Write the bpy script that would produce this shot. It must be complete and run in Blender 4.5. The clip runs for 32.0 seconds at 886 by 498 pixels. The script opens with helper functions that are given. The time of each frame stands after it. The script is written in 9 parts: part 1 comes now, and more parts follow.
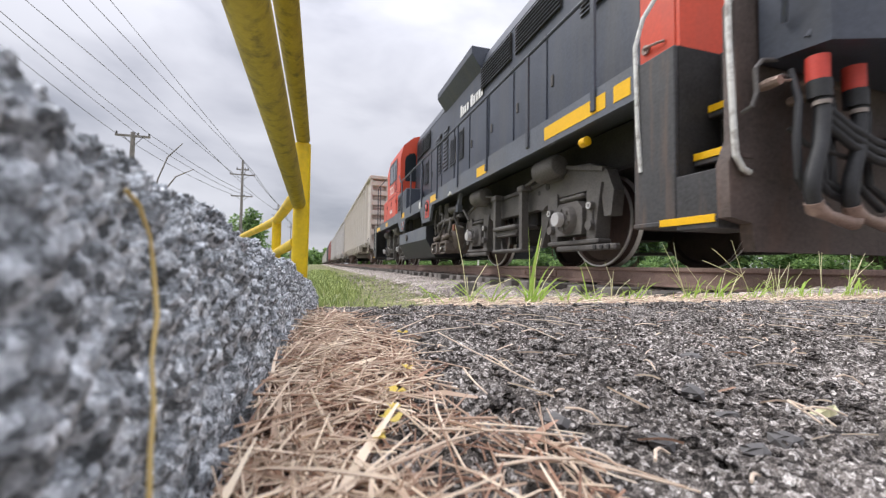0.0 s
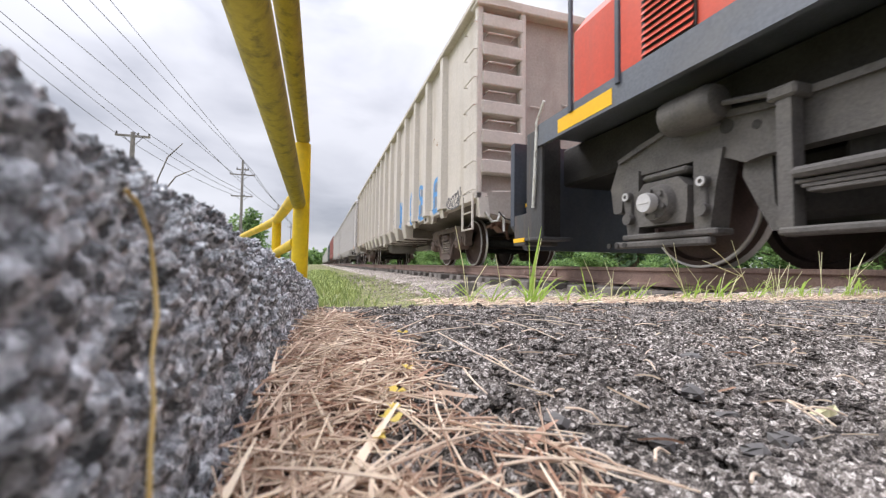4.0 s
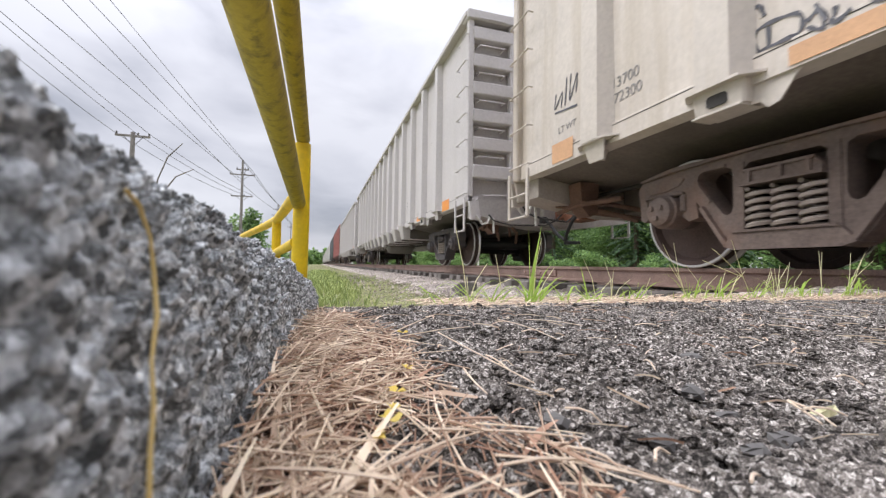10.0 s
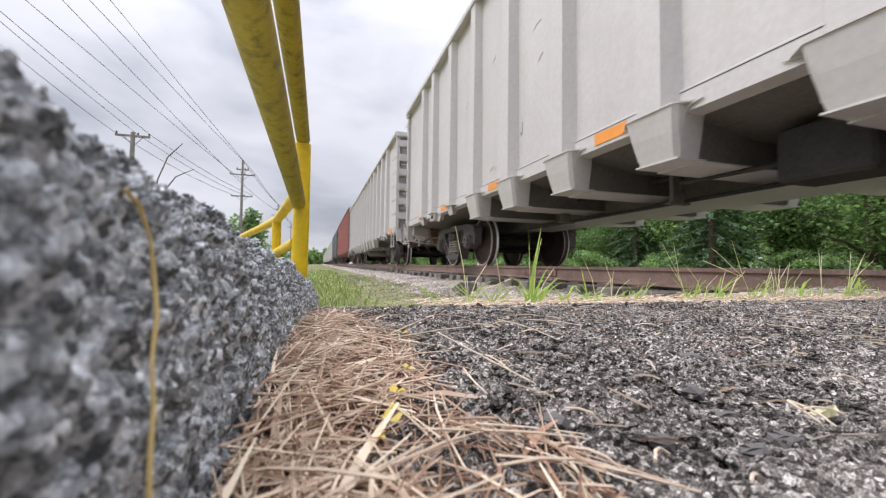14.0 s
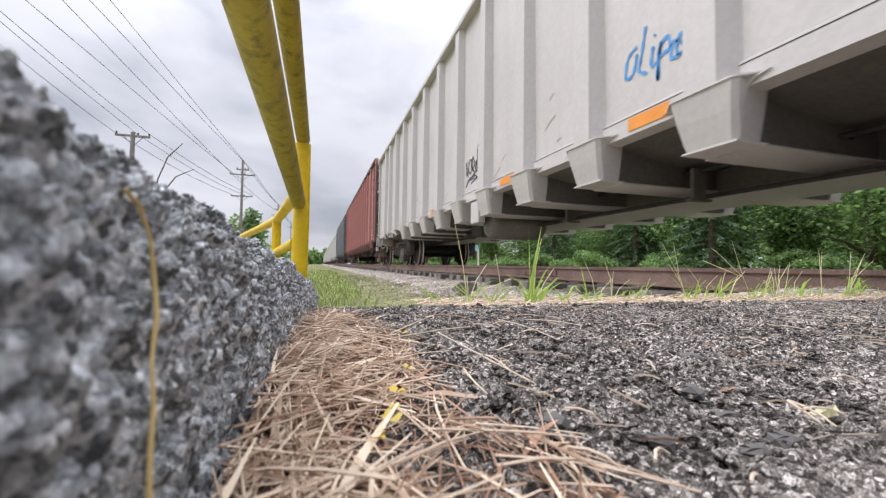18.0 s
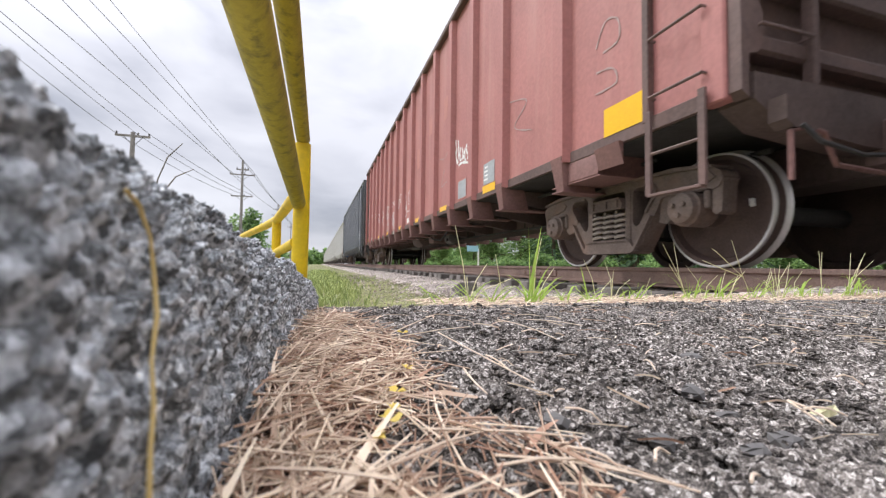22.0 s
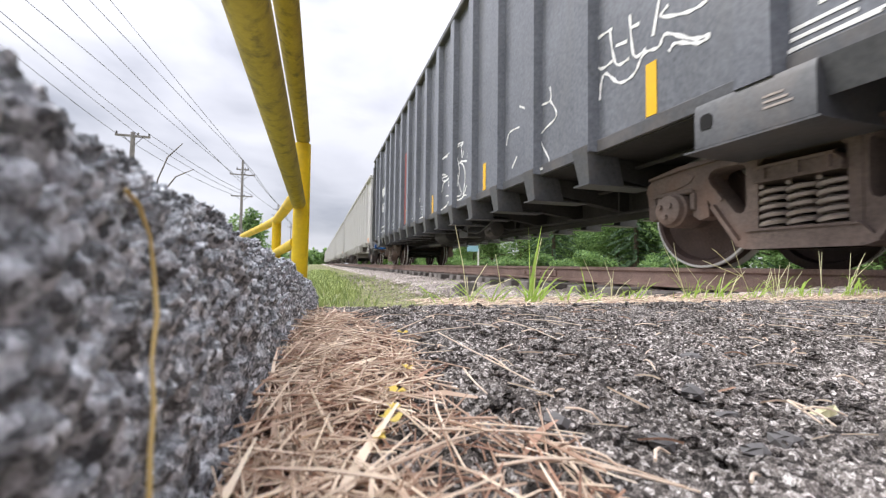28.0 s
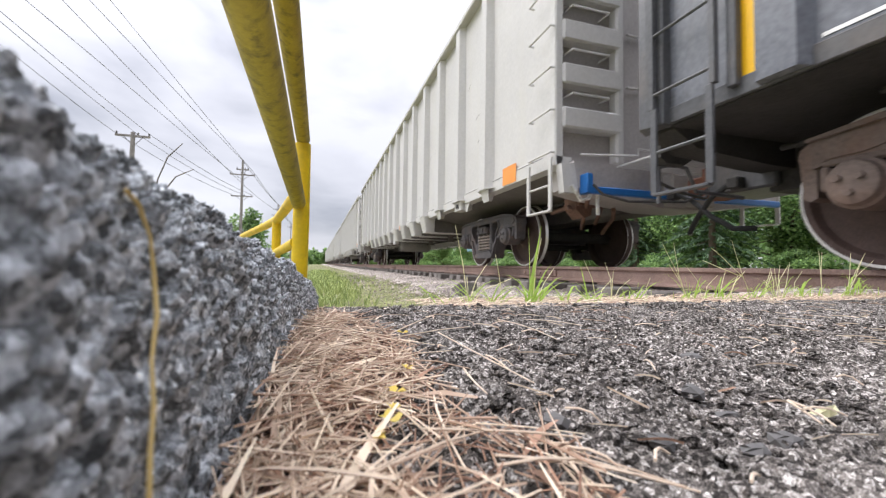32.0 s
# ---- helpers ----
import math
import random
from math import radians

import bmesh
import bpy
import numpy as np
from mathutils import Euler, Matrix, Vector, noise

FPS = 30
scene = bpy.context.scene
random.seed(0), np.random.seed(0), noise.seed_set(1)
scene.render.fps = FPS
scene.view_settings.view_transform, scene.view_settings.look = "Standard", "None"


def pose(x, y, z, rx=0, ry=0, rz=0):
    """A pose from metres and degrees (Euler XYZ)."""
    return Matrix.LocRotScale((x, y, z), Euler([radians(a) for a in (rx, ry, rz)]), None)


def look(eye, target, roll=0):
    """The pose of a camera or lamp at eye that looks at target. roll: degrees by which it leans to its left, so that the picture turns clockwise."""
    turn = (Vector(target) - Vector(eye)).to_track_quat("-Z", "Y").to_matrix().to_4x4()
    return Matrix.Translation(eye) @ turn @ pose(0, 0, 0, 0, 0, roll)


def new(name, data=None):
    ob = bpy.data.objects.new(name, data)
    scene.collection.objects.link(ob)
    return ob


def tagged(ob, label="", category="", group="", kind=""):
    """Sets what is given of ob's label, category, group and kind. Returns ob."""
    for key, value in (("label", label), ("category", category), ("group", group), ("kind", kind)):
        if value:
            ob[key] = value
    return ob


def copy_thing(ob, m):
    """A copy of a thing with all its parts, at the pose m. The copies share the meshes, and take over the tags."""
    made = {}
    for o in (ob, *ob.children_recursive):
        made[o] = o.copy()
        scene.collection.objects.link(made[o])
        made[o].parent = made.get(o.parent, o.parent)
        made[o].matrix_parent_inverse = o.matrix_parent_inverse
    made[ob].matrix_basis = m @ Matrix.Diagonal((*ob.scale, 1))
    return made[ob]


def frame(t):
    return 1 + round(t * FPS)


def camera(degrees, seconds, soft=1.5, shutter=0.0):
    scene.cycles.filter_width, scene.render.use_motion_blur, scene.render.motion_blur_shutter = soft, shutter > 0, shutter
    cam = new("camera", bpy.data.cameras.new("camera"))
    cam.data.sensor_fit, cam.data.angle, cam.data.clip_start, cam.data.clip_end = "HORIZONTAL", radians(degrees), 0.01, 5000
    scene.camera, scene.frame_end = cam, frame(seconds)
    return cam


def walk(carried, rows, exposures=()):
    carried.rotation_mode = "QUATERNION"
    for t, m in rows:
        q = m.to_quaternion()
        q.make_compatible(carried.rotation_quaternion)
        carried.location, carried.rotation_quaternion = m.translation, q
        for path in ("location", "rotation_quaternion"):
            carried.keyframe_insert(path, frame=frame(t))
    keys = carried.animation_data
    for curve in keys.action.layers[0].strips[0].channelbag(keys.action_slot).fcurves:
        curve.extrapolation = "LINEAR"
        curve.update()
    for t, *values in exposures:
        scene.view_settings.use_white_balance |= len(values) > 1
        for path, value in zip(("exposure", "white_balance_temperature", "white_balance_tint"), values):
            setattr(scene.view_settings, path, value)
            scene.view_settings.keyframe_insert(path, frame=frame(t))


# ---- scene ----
# World: x across the track (right of the camera), y along the track (away), z up, z = 0 at the top of the rails.
TC = 3.838          # centre line of the track
EYE = Vector((0.0, 0.0, -0.008))
YAW, PITCH = radians(17.11), radians(2.336)
cam = camera(95.32, 32.0, soft=1.15, shutter=0.15)
AIM = EYE + Vector((math.sin(YAW) * math.cos(PITCH), math.cos(YAW) * math.cos(PITCH), math.sin(PITCH)))
walk(cam, [(0.0, look(EYE, AIM, 0.754)), (32.0, look(EYE, AIM, 0.754))], exposures=[(0.0, 0.36), (0.8, 0.50), (3.0, 0.56), (13.0, 0.46), (20.0, 0.50), (23.0, 0.64), (32.0, 0.70)])
cam.data.dof.use_dof, cam.data.dof.focus_distance, cam.data.dof.aperture_fstop = True, 0.62, 11.0

# ---- world and light: an overcast midday sky ----
SUN_EL, SUN_ROT = radians(50), radians(-56)
world = bpy.data.worlds.new("overcast_sky")
scene.world = world
world.use_nodes = True
wn, wl = world.node_tree.nodes, world.node_tree.links
wn.clear()
sky = wn.new("ShaderNodeTexSky")
sky.sky_type, sky.sun_disc, sky.sun_elevation, sky.sun_rotation = "NISHITA", False, SUN_EL, SUN_ROT
sky_bg = wn.new("ShaderNodeBackground")
sky_bg.inputs[1].default_value = 0.10
wl.new(sky.outputs[0], sky_bg.inputs[0])
tc = wn.new("ShaderNodeTexCoord")
warp = wn.new("ShaderNodeMapping")
warp.inputs["Scale"].default_value = (1.0, 1.0, 2.2)
wl.new(tc.outputs["Generated"], warp.inputs[0])
cloud = wn.new("ShaderNodeTexNoise")
cloud.inputs["Scale"].default_value, cloud.inputs["Detail"].default_value, cloud.inputs["Roughness"].default_value = 2.6, 5.0, 0.48
cloud.inputs["Distortion"].default_value = 0.25
wl.new(warp.outputs[0], cloud.inputs[0])
ramp = wn.new("ShaderNodeValToRGB")
ramp.color_ramp.elements[0].position, ramp.color_ramp.elements[0].color = 0.34, (0.36, 0.373, 0.436, 1)
ramp.color_ramp.elements[1].position, ramp.color_ramp.elements[1].color = 0.60, (0.69, 0.695, 0.762, 1)
mid_el = ramp.color_ramp.elements.new(0.47)
mid_el.color = (0.555, 0.562, 0.63, 1)
wl.new(cloud.outputs[0], ramp.inputs[0])
cloud_bg = wn.new("ShaderNodeBackground")
wl.new(ramp.outputs[0], cloud_bg.inputs[0])
# an overcast sky is several times brighter overhead than at the horizon
sepd = wn.new("ShaderNodeSeparateXYZ")
wl.new(tc.outputs["Generated"], sepd.inputs[0])
up_pow = wn.new("ShaderNodeMath")
up_pow.operation, up_pow.use_clamp = "MULTIPLY", True
wl.new(sepd.outputs[2], up_pow.inputs[0])
wl.new(sepd.outputs[2], up_pow.inputs[1])
up_sq = wn.new("ShaderNodeMath")
up_sq.operation = "POWER"
up_sq.inputs[1].default_value = 2.0
wl.new(up_pow.outputs[0], up_sq.inputs[0])
up_mul = wn.new("ShaderNodeMath")
up_mul.operation = "MULTIPLY_ADD"
up_mul.inputs[1].default_value, up_mul.inputs[2].default_value = 5.4, 0.85
wl.new(up_sq.outputs[0], up_mul.inputs[0])
wl.new(up_mul.outputs[0], cloud_bg.inputs[1])
mixs = wn.new("ShaderNodeMixShader")
mixs.inputs[0].default_value = 0.93
wl.new(sky_bg.outputs[0], mixs.inputs[1])
wl.new(cloud_bg.outputs[0], mixs.inputs[2])
wout = wn.new("ShaderNodeOutputWorld")
wl.new(mixs.outputs[0], wout.inputs[0])
sun_data = bpy.data.lights.new("sun", "SUN")
sun_data.energy, sun_data.angle, sun_data.color = 1.65, radians(30), (1.0, 0.98, 0.95)
sun = new("sun", sun_data)
sun.matrix_basis = look((-27.0, 18.0, 38.0), (0, 0, 0))


# ---- mesh helpers ----
class Mesh:
    """Vertices and faces of one part."""

    def __init__(self):
        self.v, self.f = [], []

    def add(self, vs, fs):
        n = len(self.v)
        self.v.extend(tuple(p) for p in vs)
        self.f.extend(tuple(i + n for i in f) for f in fs)
        return self

    def box(self, x0, x1, y0, y1, z0, z1, c=0.0):
        """A box; c: the chamfer of its edges along all three axes."""
        if c <= 0:
            vs = [(x, y, z) for x in (x0, x1) for y in (y0, y1) for z in (z0, z1)]
            return self.add(vs, [(0, 1, 3, 2), (4, 6, 7, 5), (0, 4, 5, 1), (2, 3, 7, 6), (0, 2, 6, 4), (1, 5, 7, 3)])
        vs, idx = [], {}
        for sx in (0, 1):
            for sy in (0, 1):
                for sz in (0, 1):
                    p = ((x0, x1)[sx], (y0, y1)[sy], (z0, z1)[sz])
                    d = (c if sx == 0 else -c, c if sy == 0 else -c, c if sz == 0 else -c)
                    for a in range(3):
                        q = [p[i] + (0 if i == a else d[i]) for i in range(3)]
                        idx[sx, sy, sz, a] = len(vs)
                        vs.append(tuple(q))
        fs = []
        for a in range(3):
            b, e = (a + 1) % 3, (a + 2) % 3
            for s in (0, 1):
                k = []
                for t, u in ((0, 0), (1, 0), (1, 1), (0, 1)):
                    w = [0, 0, 0]
                    w[a], w[b], w[e] = s, t, u
                    k.append(idx[w[0], w[1], w[2], a])
                fs.append(tuple(k) if s else tuple(reversed(k)))
            for t in (0, 1):
                for u in (0, 1):
                    w0, w1 = [0, 0, 0], [0, 0, 0]
                    w0[a], w1[a] = 0, 1
                    w0[b] = w1[b] = t
                    w0[e] = w1[e] = u
                    fs.append((idx[w0[0], w0[1], w0[2], b], idx[w1[0], w1[1], w1[2], b], idx[w1[0], w1[1], w1[2], e], idx[w0[0], w0[1], w0[2], e]))
        for sx in (0, 1):
            for sy in (0, 1):
                for sz in (0, 1):
                    fs.append(tuple(idx[sx, sy, sz, a] for a in range(3)))
        return self.add(vs, fs)

    def prism(self, pts, axis, a0, a1, pts2=None):
        """A polygon pts extruded along an axis from a0 to a1; pts2: its other end."""
        n = len(pts)
        def put(p, a):
            return {"x": (a, p[0], p[1]), "y": (p[0], a, p[1]), "z": (p[0], p[1], a)}[axis]
        vs = [put(p, a0) for p in pts] + [put(p, a1) for p in (pts2 or pts)]
        fs = [tuple(range(n)), tuple(range(2 * n - 1, n - 1, -1))]
        fs += [(i, i + n, (i + 1) % n + n, (i + 1) % n) for i in range(n)]
        return self.add(vs, fs)

    def tube(self, path, r, n=8, caps=True):
        """A round bar along a path; r: one radius or one for each point."""
        path = [Vector(p) for p in path]
        rr = r if isinstance(r, (list, tuple)) else [r] * len(path)
        vs, up = [], None
        for i, p in enumerate(path):
            d = (path[min(i + 1, len(path) - 1)] - path[max(i - 1, 0)]).normalized()
            if up is None:
                up = Vector((0, 0, 1)) if abs(d.z) < 0.9 else Vector((1, 0, 0))
            s = d.cross(up).normalized()
            up = s.cross(d).normalized()
            vs += [p + (s * math.cos(k * math.tau / n) + up * math.sin(k * math.tau / n)) * rr[i] for k in range(n)]
        m = len(path)
        fs = [(i * n + k, i * n + (k + 1) % n, (i + 1) * n + (k + 1) % n, (i + 1) * n + k) for i in range(m - 1) for k in range(n)]
        if caps:
            fs += [tuple(range(n - 1, -1, -1)), tuple(range((m - 1) * n, m * n))]
        return self.add(vs, fs)

    def lathe(self, prof, axis, centre=(0, 0, 0), n=24, closed=False):
        """A profile of (along the axis, radius) turned round an axis."""
        cx, cy, cz = centre
        vs = []
        for a, r in prof:
            for k in range(n):
                c, s = r * math.cos(k * math.tau / n), r * math.sin(k * math.tau / n)
                vs.append({"x": (cx + a, cy + c, cz + s), "y": (cx + c, cy + a, cz + s), "z": (cx + c, cy + s, cz + a)}[axis])
        m = len(prof)
        fs = [(i * n + k, i * n + (k + 1) % n, (i + 1) % m * n + (k + 1) % n, (i + 1) % m * n + k) for i in range(m if closed else m - 1) for k in range(n)]
        if not closed:
            fs += [tuple(range(n - 1, -1, -1)), tuple(range((m - 1) * n, m * n))]
        return self.add(vs, fs)

    def cyl(self, p0, p1, r, n=12):
        return self.tube([p0, p1], r, n)

    def data(self, name, mat, smooth=True, fix=True):
        me = bpy.data.meshes.new(name)
        me.from_pydata(self.v, [], self.f)
        if fix and len(self.f) < 30000:
            bm = bmesh.new()
            bm.from_mesh(me)
            bmesh.ops.recalc_face_normals(bm, faces=bm.faces)
            bm.to_mesh(me)
            bm.free()
        if smooth:
            me.polygons.foreach_set("use_smooth", [True] * len(me.polygons))
            if smooth != "all":
                me.set_sharp_from_angle(angle=radians(32))
        me.materials.append(mat)
        me.update()
        return me


def part(name, m, mat, parent=None, label="", at=None, smooth=True, fix=True):
    """Links a Mesh (or ready mesh data) as one mesh object, under parent if given."""
    me = m.data(name, mat, smooth, fix) if isinstance(m, Mesh) else m
    ob = new(name, me)
    if parent is not None:
        ob.parent = parent
    if at is not None:
        ob.matrix_basis = at
    if label:
        ob["label"] = label
    return ob


def lettering(text, size, mat, parent, m, name="lettering", label=""):
    """Raised paint in the shape of letters."""
    cu = bpy.data.curves.new(name, "FONT")
    cu.body, cu.size, cu.extrude = text, size, 0.001
    tmp = bpy.data.objects.new("tmp_text", cu)
    scene.collection.objects.link(tmp)
    me = bpy.data.meshes.new_from_object(tmp.evaluated_get(bpy.context.evaluated_depsgraph_get()))
    bpy.data.objects.remove(tmp)
    me.materials.clear()
    me.materials.append(mat)
    ob = new(name, me)
    ob.parent, ob.matrix_basis = parent, m
    if label:
        ob["label"] = label
    return ob


TABLES = {}


def fbm(x, y, cell, seed, octaves=3):
    """Smooth value noise over arrays, about -1 to 1."""
    out, amp, tot = np.zeros_like(x), 1.0, 0.0
    for o in range(octaves):
        if seed + o not in TABLES:
            TABLES[seed + o] = np.random.RandomState(seed + o).rand(257, 257) * 2 - 1
        tab = TABLES[seed + o]
        u, v = x / cell + 40.3, y / cell + 40.7
        i, j = np.floor(u).astype(int), np.floor(v).astype(int)
        a, b = u - i, v - j
        a, b = a * a * (3 - 2 * a), b * b * (3 - 2 * b)
        i0, j0, i1, j1 = i % 257, j % 257, (i + 1) % 257, (j + 1) % 257
        out += amp * ((tab[i0, j0] * (1 - a) + tab[i1, j0] * a) * (1 - b) + (tab[i0, j1] * (1 - a) + tab[i1, j1] * a) * b)
        tot += amp
        amp, cell = amp * 0.5, cell * 0.5
    return out / tot


def knobs(u, v, cell, seed, fill=0.62):
    """Rounded grains scattered over a surface: 0 between them, up to 1 on the largest."""
    rng = np.random.RandomState(seed)
    jit, rad = rng.rand(256, 256, 2), 0.35 + 0.65 * rng.rand(256, 256)
    a, b = u / cell, v / cell
    i, j = np.floor(a).astype(int), np.floor(b).astype(int)
    out = np.zeros_like(a)
    for di in (-1, 0, 1):
        for dj in (-1, 0, 1):
            p, q = (i + di) % 256, (j + dj) % 256
            r = rad[p, q] * fill
            dd = ((a - i - di - jit[p, q, 0]) ** 2 + (b - j - dj - jit[p, q, 1]) ** 2) / (r * r)
            out = np.maximum(out, np.sqrt(np.clip(1 - dd, 0, 1)) * r / fill)
    return out


def grid(xs, ys, z):
    """Vertices and quads of a height field z[i, j] over xs[i], ys[j]."""
    n, k = len(xs), len(ys)
    vs = [(float(xs[i]), float(ys[j]), float(z[i, j])) for i in range(n) for j in range(k)]
    fs = [(i * k + j, (i + 1) * k + j, (i + 1) * k + j + 1, i * k + j + 1) for i in range(n - 1) for j in range(k - 1)]
    return vs, fs


# ---- materials ----
def material(name, colour, rough=0.7, metal=0.0, dark=0.5, light=1.25, scale=3.0, fine=60.0, bump=0.1, tint=None, stain=None, stain_scale=0.8, stain_amount=0.5, spread=0.0, spec=0.4, streak=False):
    """A painted or natural surface with variation at two scales, stains and a fine relief."""
    mat = bpy.data.materials.new(name)
    mat.use_nodes = True
    n, l = mat.node_tree.nodes, mat.node_tree.links
    bs = n["Principled BSDF"]
    bs.inputs["Roughness"].default_value, bs.inputs["Metallic"].default_value = rough, metal
    bs.inputs["Specular IOR Level"].default_value = spec
    co = n.new("ShaderNodeTexCoord")
    def noise_at(s, detail, src=None):
        t = n.new("ShaderNodeTexNoise")
        t.inputs["Scale"].default_value, t.inputs["Detail"].default_value, t.inputs["Roughness"].default_value = s, detail, 0.62
        l.new(src or co.outputs["Object"], t.inputs["Vector"])
        return t
    big, small = noise_at(scale, 5), noise_at(fine, 4)
    r1 = n.new("ShaderNodeValToRGB")
    c = colour
    t2 = tint or c
    r1.color_ramp.elements[0].position, r1.color_ramp.elements[1].position = 0.3, 0.7
    r1.color_ramp.elements[0].color = (c[0] * dark, c[1] * dark, c[2] * dark, 1)
    r1.color_ramp.elements[1].color = (min(1, t2[0] * light), min(1, t2[1] * light), min(1, t2[2] * light), 1)
    mx = n.new("ShaderNodeMix")
    mx.data_type = "FLOAT"
    mx.inputs[0].default_value = 0.5
    l.new(big.outputs[0], mx.inputs[2])
    l.new(small.outputs[0], mx.inputs[3])
    l.new(mx.outputs[0], r1.inputs[0])
    col = r1.outputs[0]
    if stain:
        src = None
        if streak:
            mp = n.new("ShaderNodeMapping")
            mp.inputs["Scale"].default_value = (1, 4.0, 0.35)
            l.new(co.outputs["Object"], mp.inputs[0])
            src = mp.outputs[0]
        st = noise_at(stain_scale, 8, src)
        rp = n.new("ShaderNodeMapRange")
        rp.inputs[1].default_value, rp.inputs[2].default_value = 0.5, 0.72
        rp.inputs[3].default_value, rp.inputs[4].default_value = 0.0, stain_amount
        l.new(st.outputs[0], rp.inputs[0])
        m2 = n.new("ShaderNodeMix")
        m2.data_type = "RGBA"
        l.new(rp.outputs[0], m2.inputs[0])
        l.new(col, m2.inputs[6])
        m2.inputs[7].default_value = (*stain, 1)
        col = m2.outputs[2]
    if spread:
        oi = n.new("ShaderNodeObjectInfo")
        hs = n.new("ShaderNodeHueSaturation")
        mr = n.new("ShaderNodeMapRange")
        mr.inputs[3].default_value, mr.inputs[4].default_value = 1 - spread, 1 + spread
        l.new(oi.outputs["Random"], mr.inputs[0])
        l.new(mr.outputs[0], hs.inputs["Value"])
        l.new(col, hs.inputs["Color"])
        col = hs.outputs[0]
    l.new(col, bs.inputs["Base Color"])
    if bump:
        bp = n.new("ShaderNodeBump")
        bp.inputs["Strength"].default_value, bp.inputs["Distance"].default_value = bump, 0.01
        l.new(small.outputs[0], bp.inputs["Height"])
        l.new(bp.outputs[0], bs.inputs["Normal"])
    return mat


def leafy(name, dark, light, rough=0.55, trans=0.25):
    """Leaves: colour by island, some light through them."""
    mat = bpy.data.materials.new(name)
    mat.use_nodes = True
    n, l = mat.node_tree.nodes, mat.node_tree.links
    bs = n["Principled BSDF"]
    bs.inputs["Roughness"].default_value = rough
    bs.inputs["Specular IOR Level"].default_value = 0.3
    geo = n.new("ShaderNodeNewGeometry")
    rp = n.new("ShaderNodeValToRGB")
    rp.color_ramp.elements[0].color, rp.color_ramp.elements[1].color = (*dark, 1), (*light, 1)
    l.new(geo.outputs["Random Per Island"], rp.inputs[0])
    l.new(rp.outputs[0], bs.inputs["Base Color"])
    if trans:
        tr = n.new("ShaderNodeBsdfTranslucent")
        l.new(rp.outputs[0], tr.inputs[0])
        mx = n.new("ShaderNodeMixShader")
        mx.inputs[0].default_value = trans
        l.new(bs.outputs[0], mx.inputs[1])
        l.new(tr.outputs[0], mx.inputs[2])
        l.new(mx.outputs[0], n["Material Output"].inputs[0])
    return mat


def granular(name, stops, cell, rough=0.9, bump=0.6, dist=0.004, tone_scale=6.0, tone=0.35, spec=0.25, grit=0.55):
    """Aggregate: cells of different stones with grit between them."""
    mat = bpy.data.materials.new(name)
    mat.use_nodes = True
    n, l = mat.node_tree.nodes, mat.node_tree.links
    bs = n["Principled BSDF"]
    bs.inputs["Roughness"].default_value = rough
    bs.inputs["Specular IOR Level"].default_value = spec
    co = n.new("ShaderNodeTexCoord")
    vo = n.new("ShaderNodeTexVoronoi")
    vo.inputs["Scale"].default_value = 1.0 / cell
    l.new(co.outputs["Object"], vo.inputs["Vector"])
    no = n.new("ShaderNodeTexNoise")
    no.inputs["Scale"].default_value, no.inputs["Detail"].default_value = 2.5 / cell, 6
    l.new(co.outputs["Object"], no.inputs["Vector"])
    sep = n.new("ShaderNodeSeparateColor")
    l.new(vo.outputs["Color"], sep.inputs[0])
    mx = n.new("ShaderNodeMix")
    mx.data_type = "FLOAT"
    mx.inputs[0].default_value = grit
    l.new(sep.outputs[0], mx.inputs[2])
    l.new(no.outputs[0], mx.inputs[3])
    rp = n.new("ShaderNodeValToRGB")
    el = rp.color_ramp.elements
    el[0].position, el[0].color = stops[0][0], (*stops[0][1], 1)
    el[1].position, el[1].color = stops[-1][0], (*stops[-1][1], 1)
    for p, c in stops[1:-1]:
        el.new(p).color = (*c, 1)
    l.new(mx.outputs[0], rp.inputs[0])
    tn = n.new("ShaderNodeTexNoise")
    tn.inputs["Scale"].default_value, tn.inputs["Detail"].default_value = tone_scale, 5
    l.new(co.outputs["Object"], tn.inputs["Vector"])
    mr = n.new("ShaderNodeMapRange")
    mr.inputs[1].default_value, mr.inputs[2].default_value = 0.3, 0.7
    mr.inputs[3].default_value, mr.inputs[4].default_value = 1 - tone, 1 + tone
    l.new(tn.outputs[0], mr.inputs[0])
    hs = n.new("ShaderNodeHueSaturation")
    l.new(mr.outputs[0], hs.inputs["Value"])
    l.new(rp.outputs[0], hs.inputs["Color"])
    l.new(hs.outputs[0], bs.inputs["Base Color"])
    bp = n.new("ShaderNodeBump")
    bp.inputs["Strength"].default_value, bp.inputs["Distance"].default_value = bump, dist
    l.new(mx.outputs[0], bp.inputs["Height"])
    l.new(bp.outputs[0], bs.inputs["Normal"])
    return mat


def glass(name):
    mat = bpy.data.materials.new(name)
    mat.use_nodes = True
    bs = mat.node_tree.nodes["Principled BSDF"]
    bs.inputs["Base Color"].default_value = (0.02, 0.025, 0.03, 1)
    bs.inputs["Roughness"].default_value = 0.06
    bs.inputs["Specular IOR Level"].default_value = 0.8
    return mat


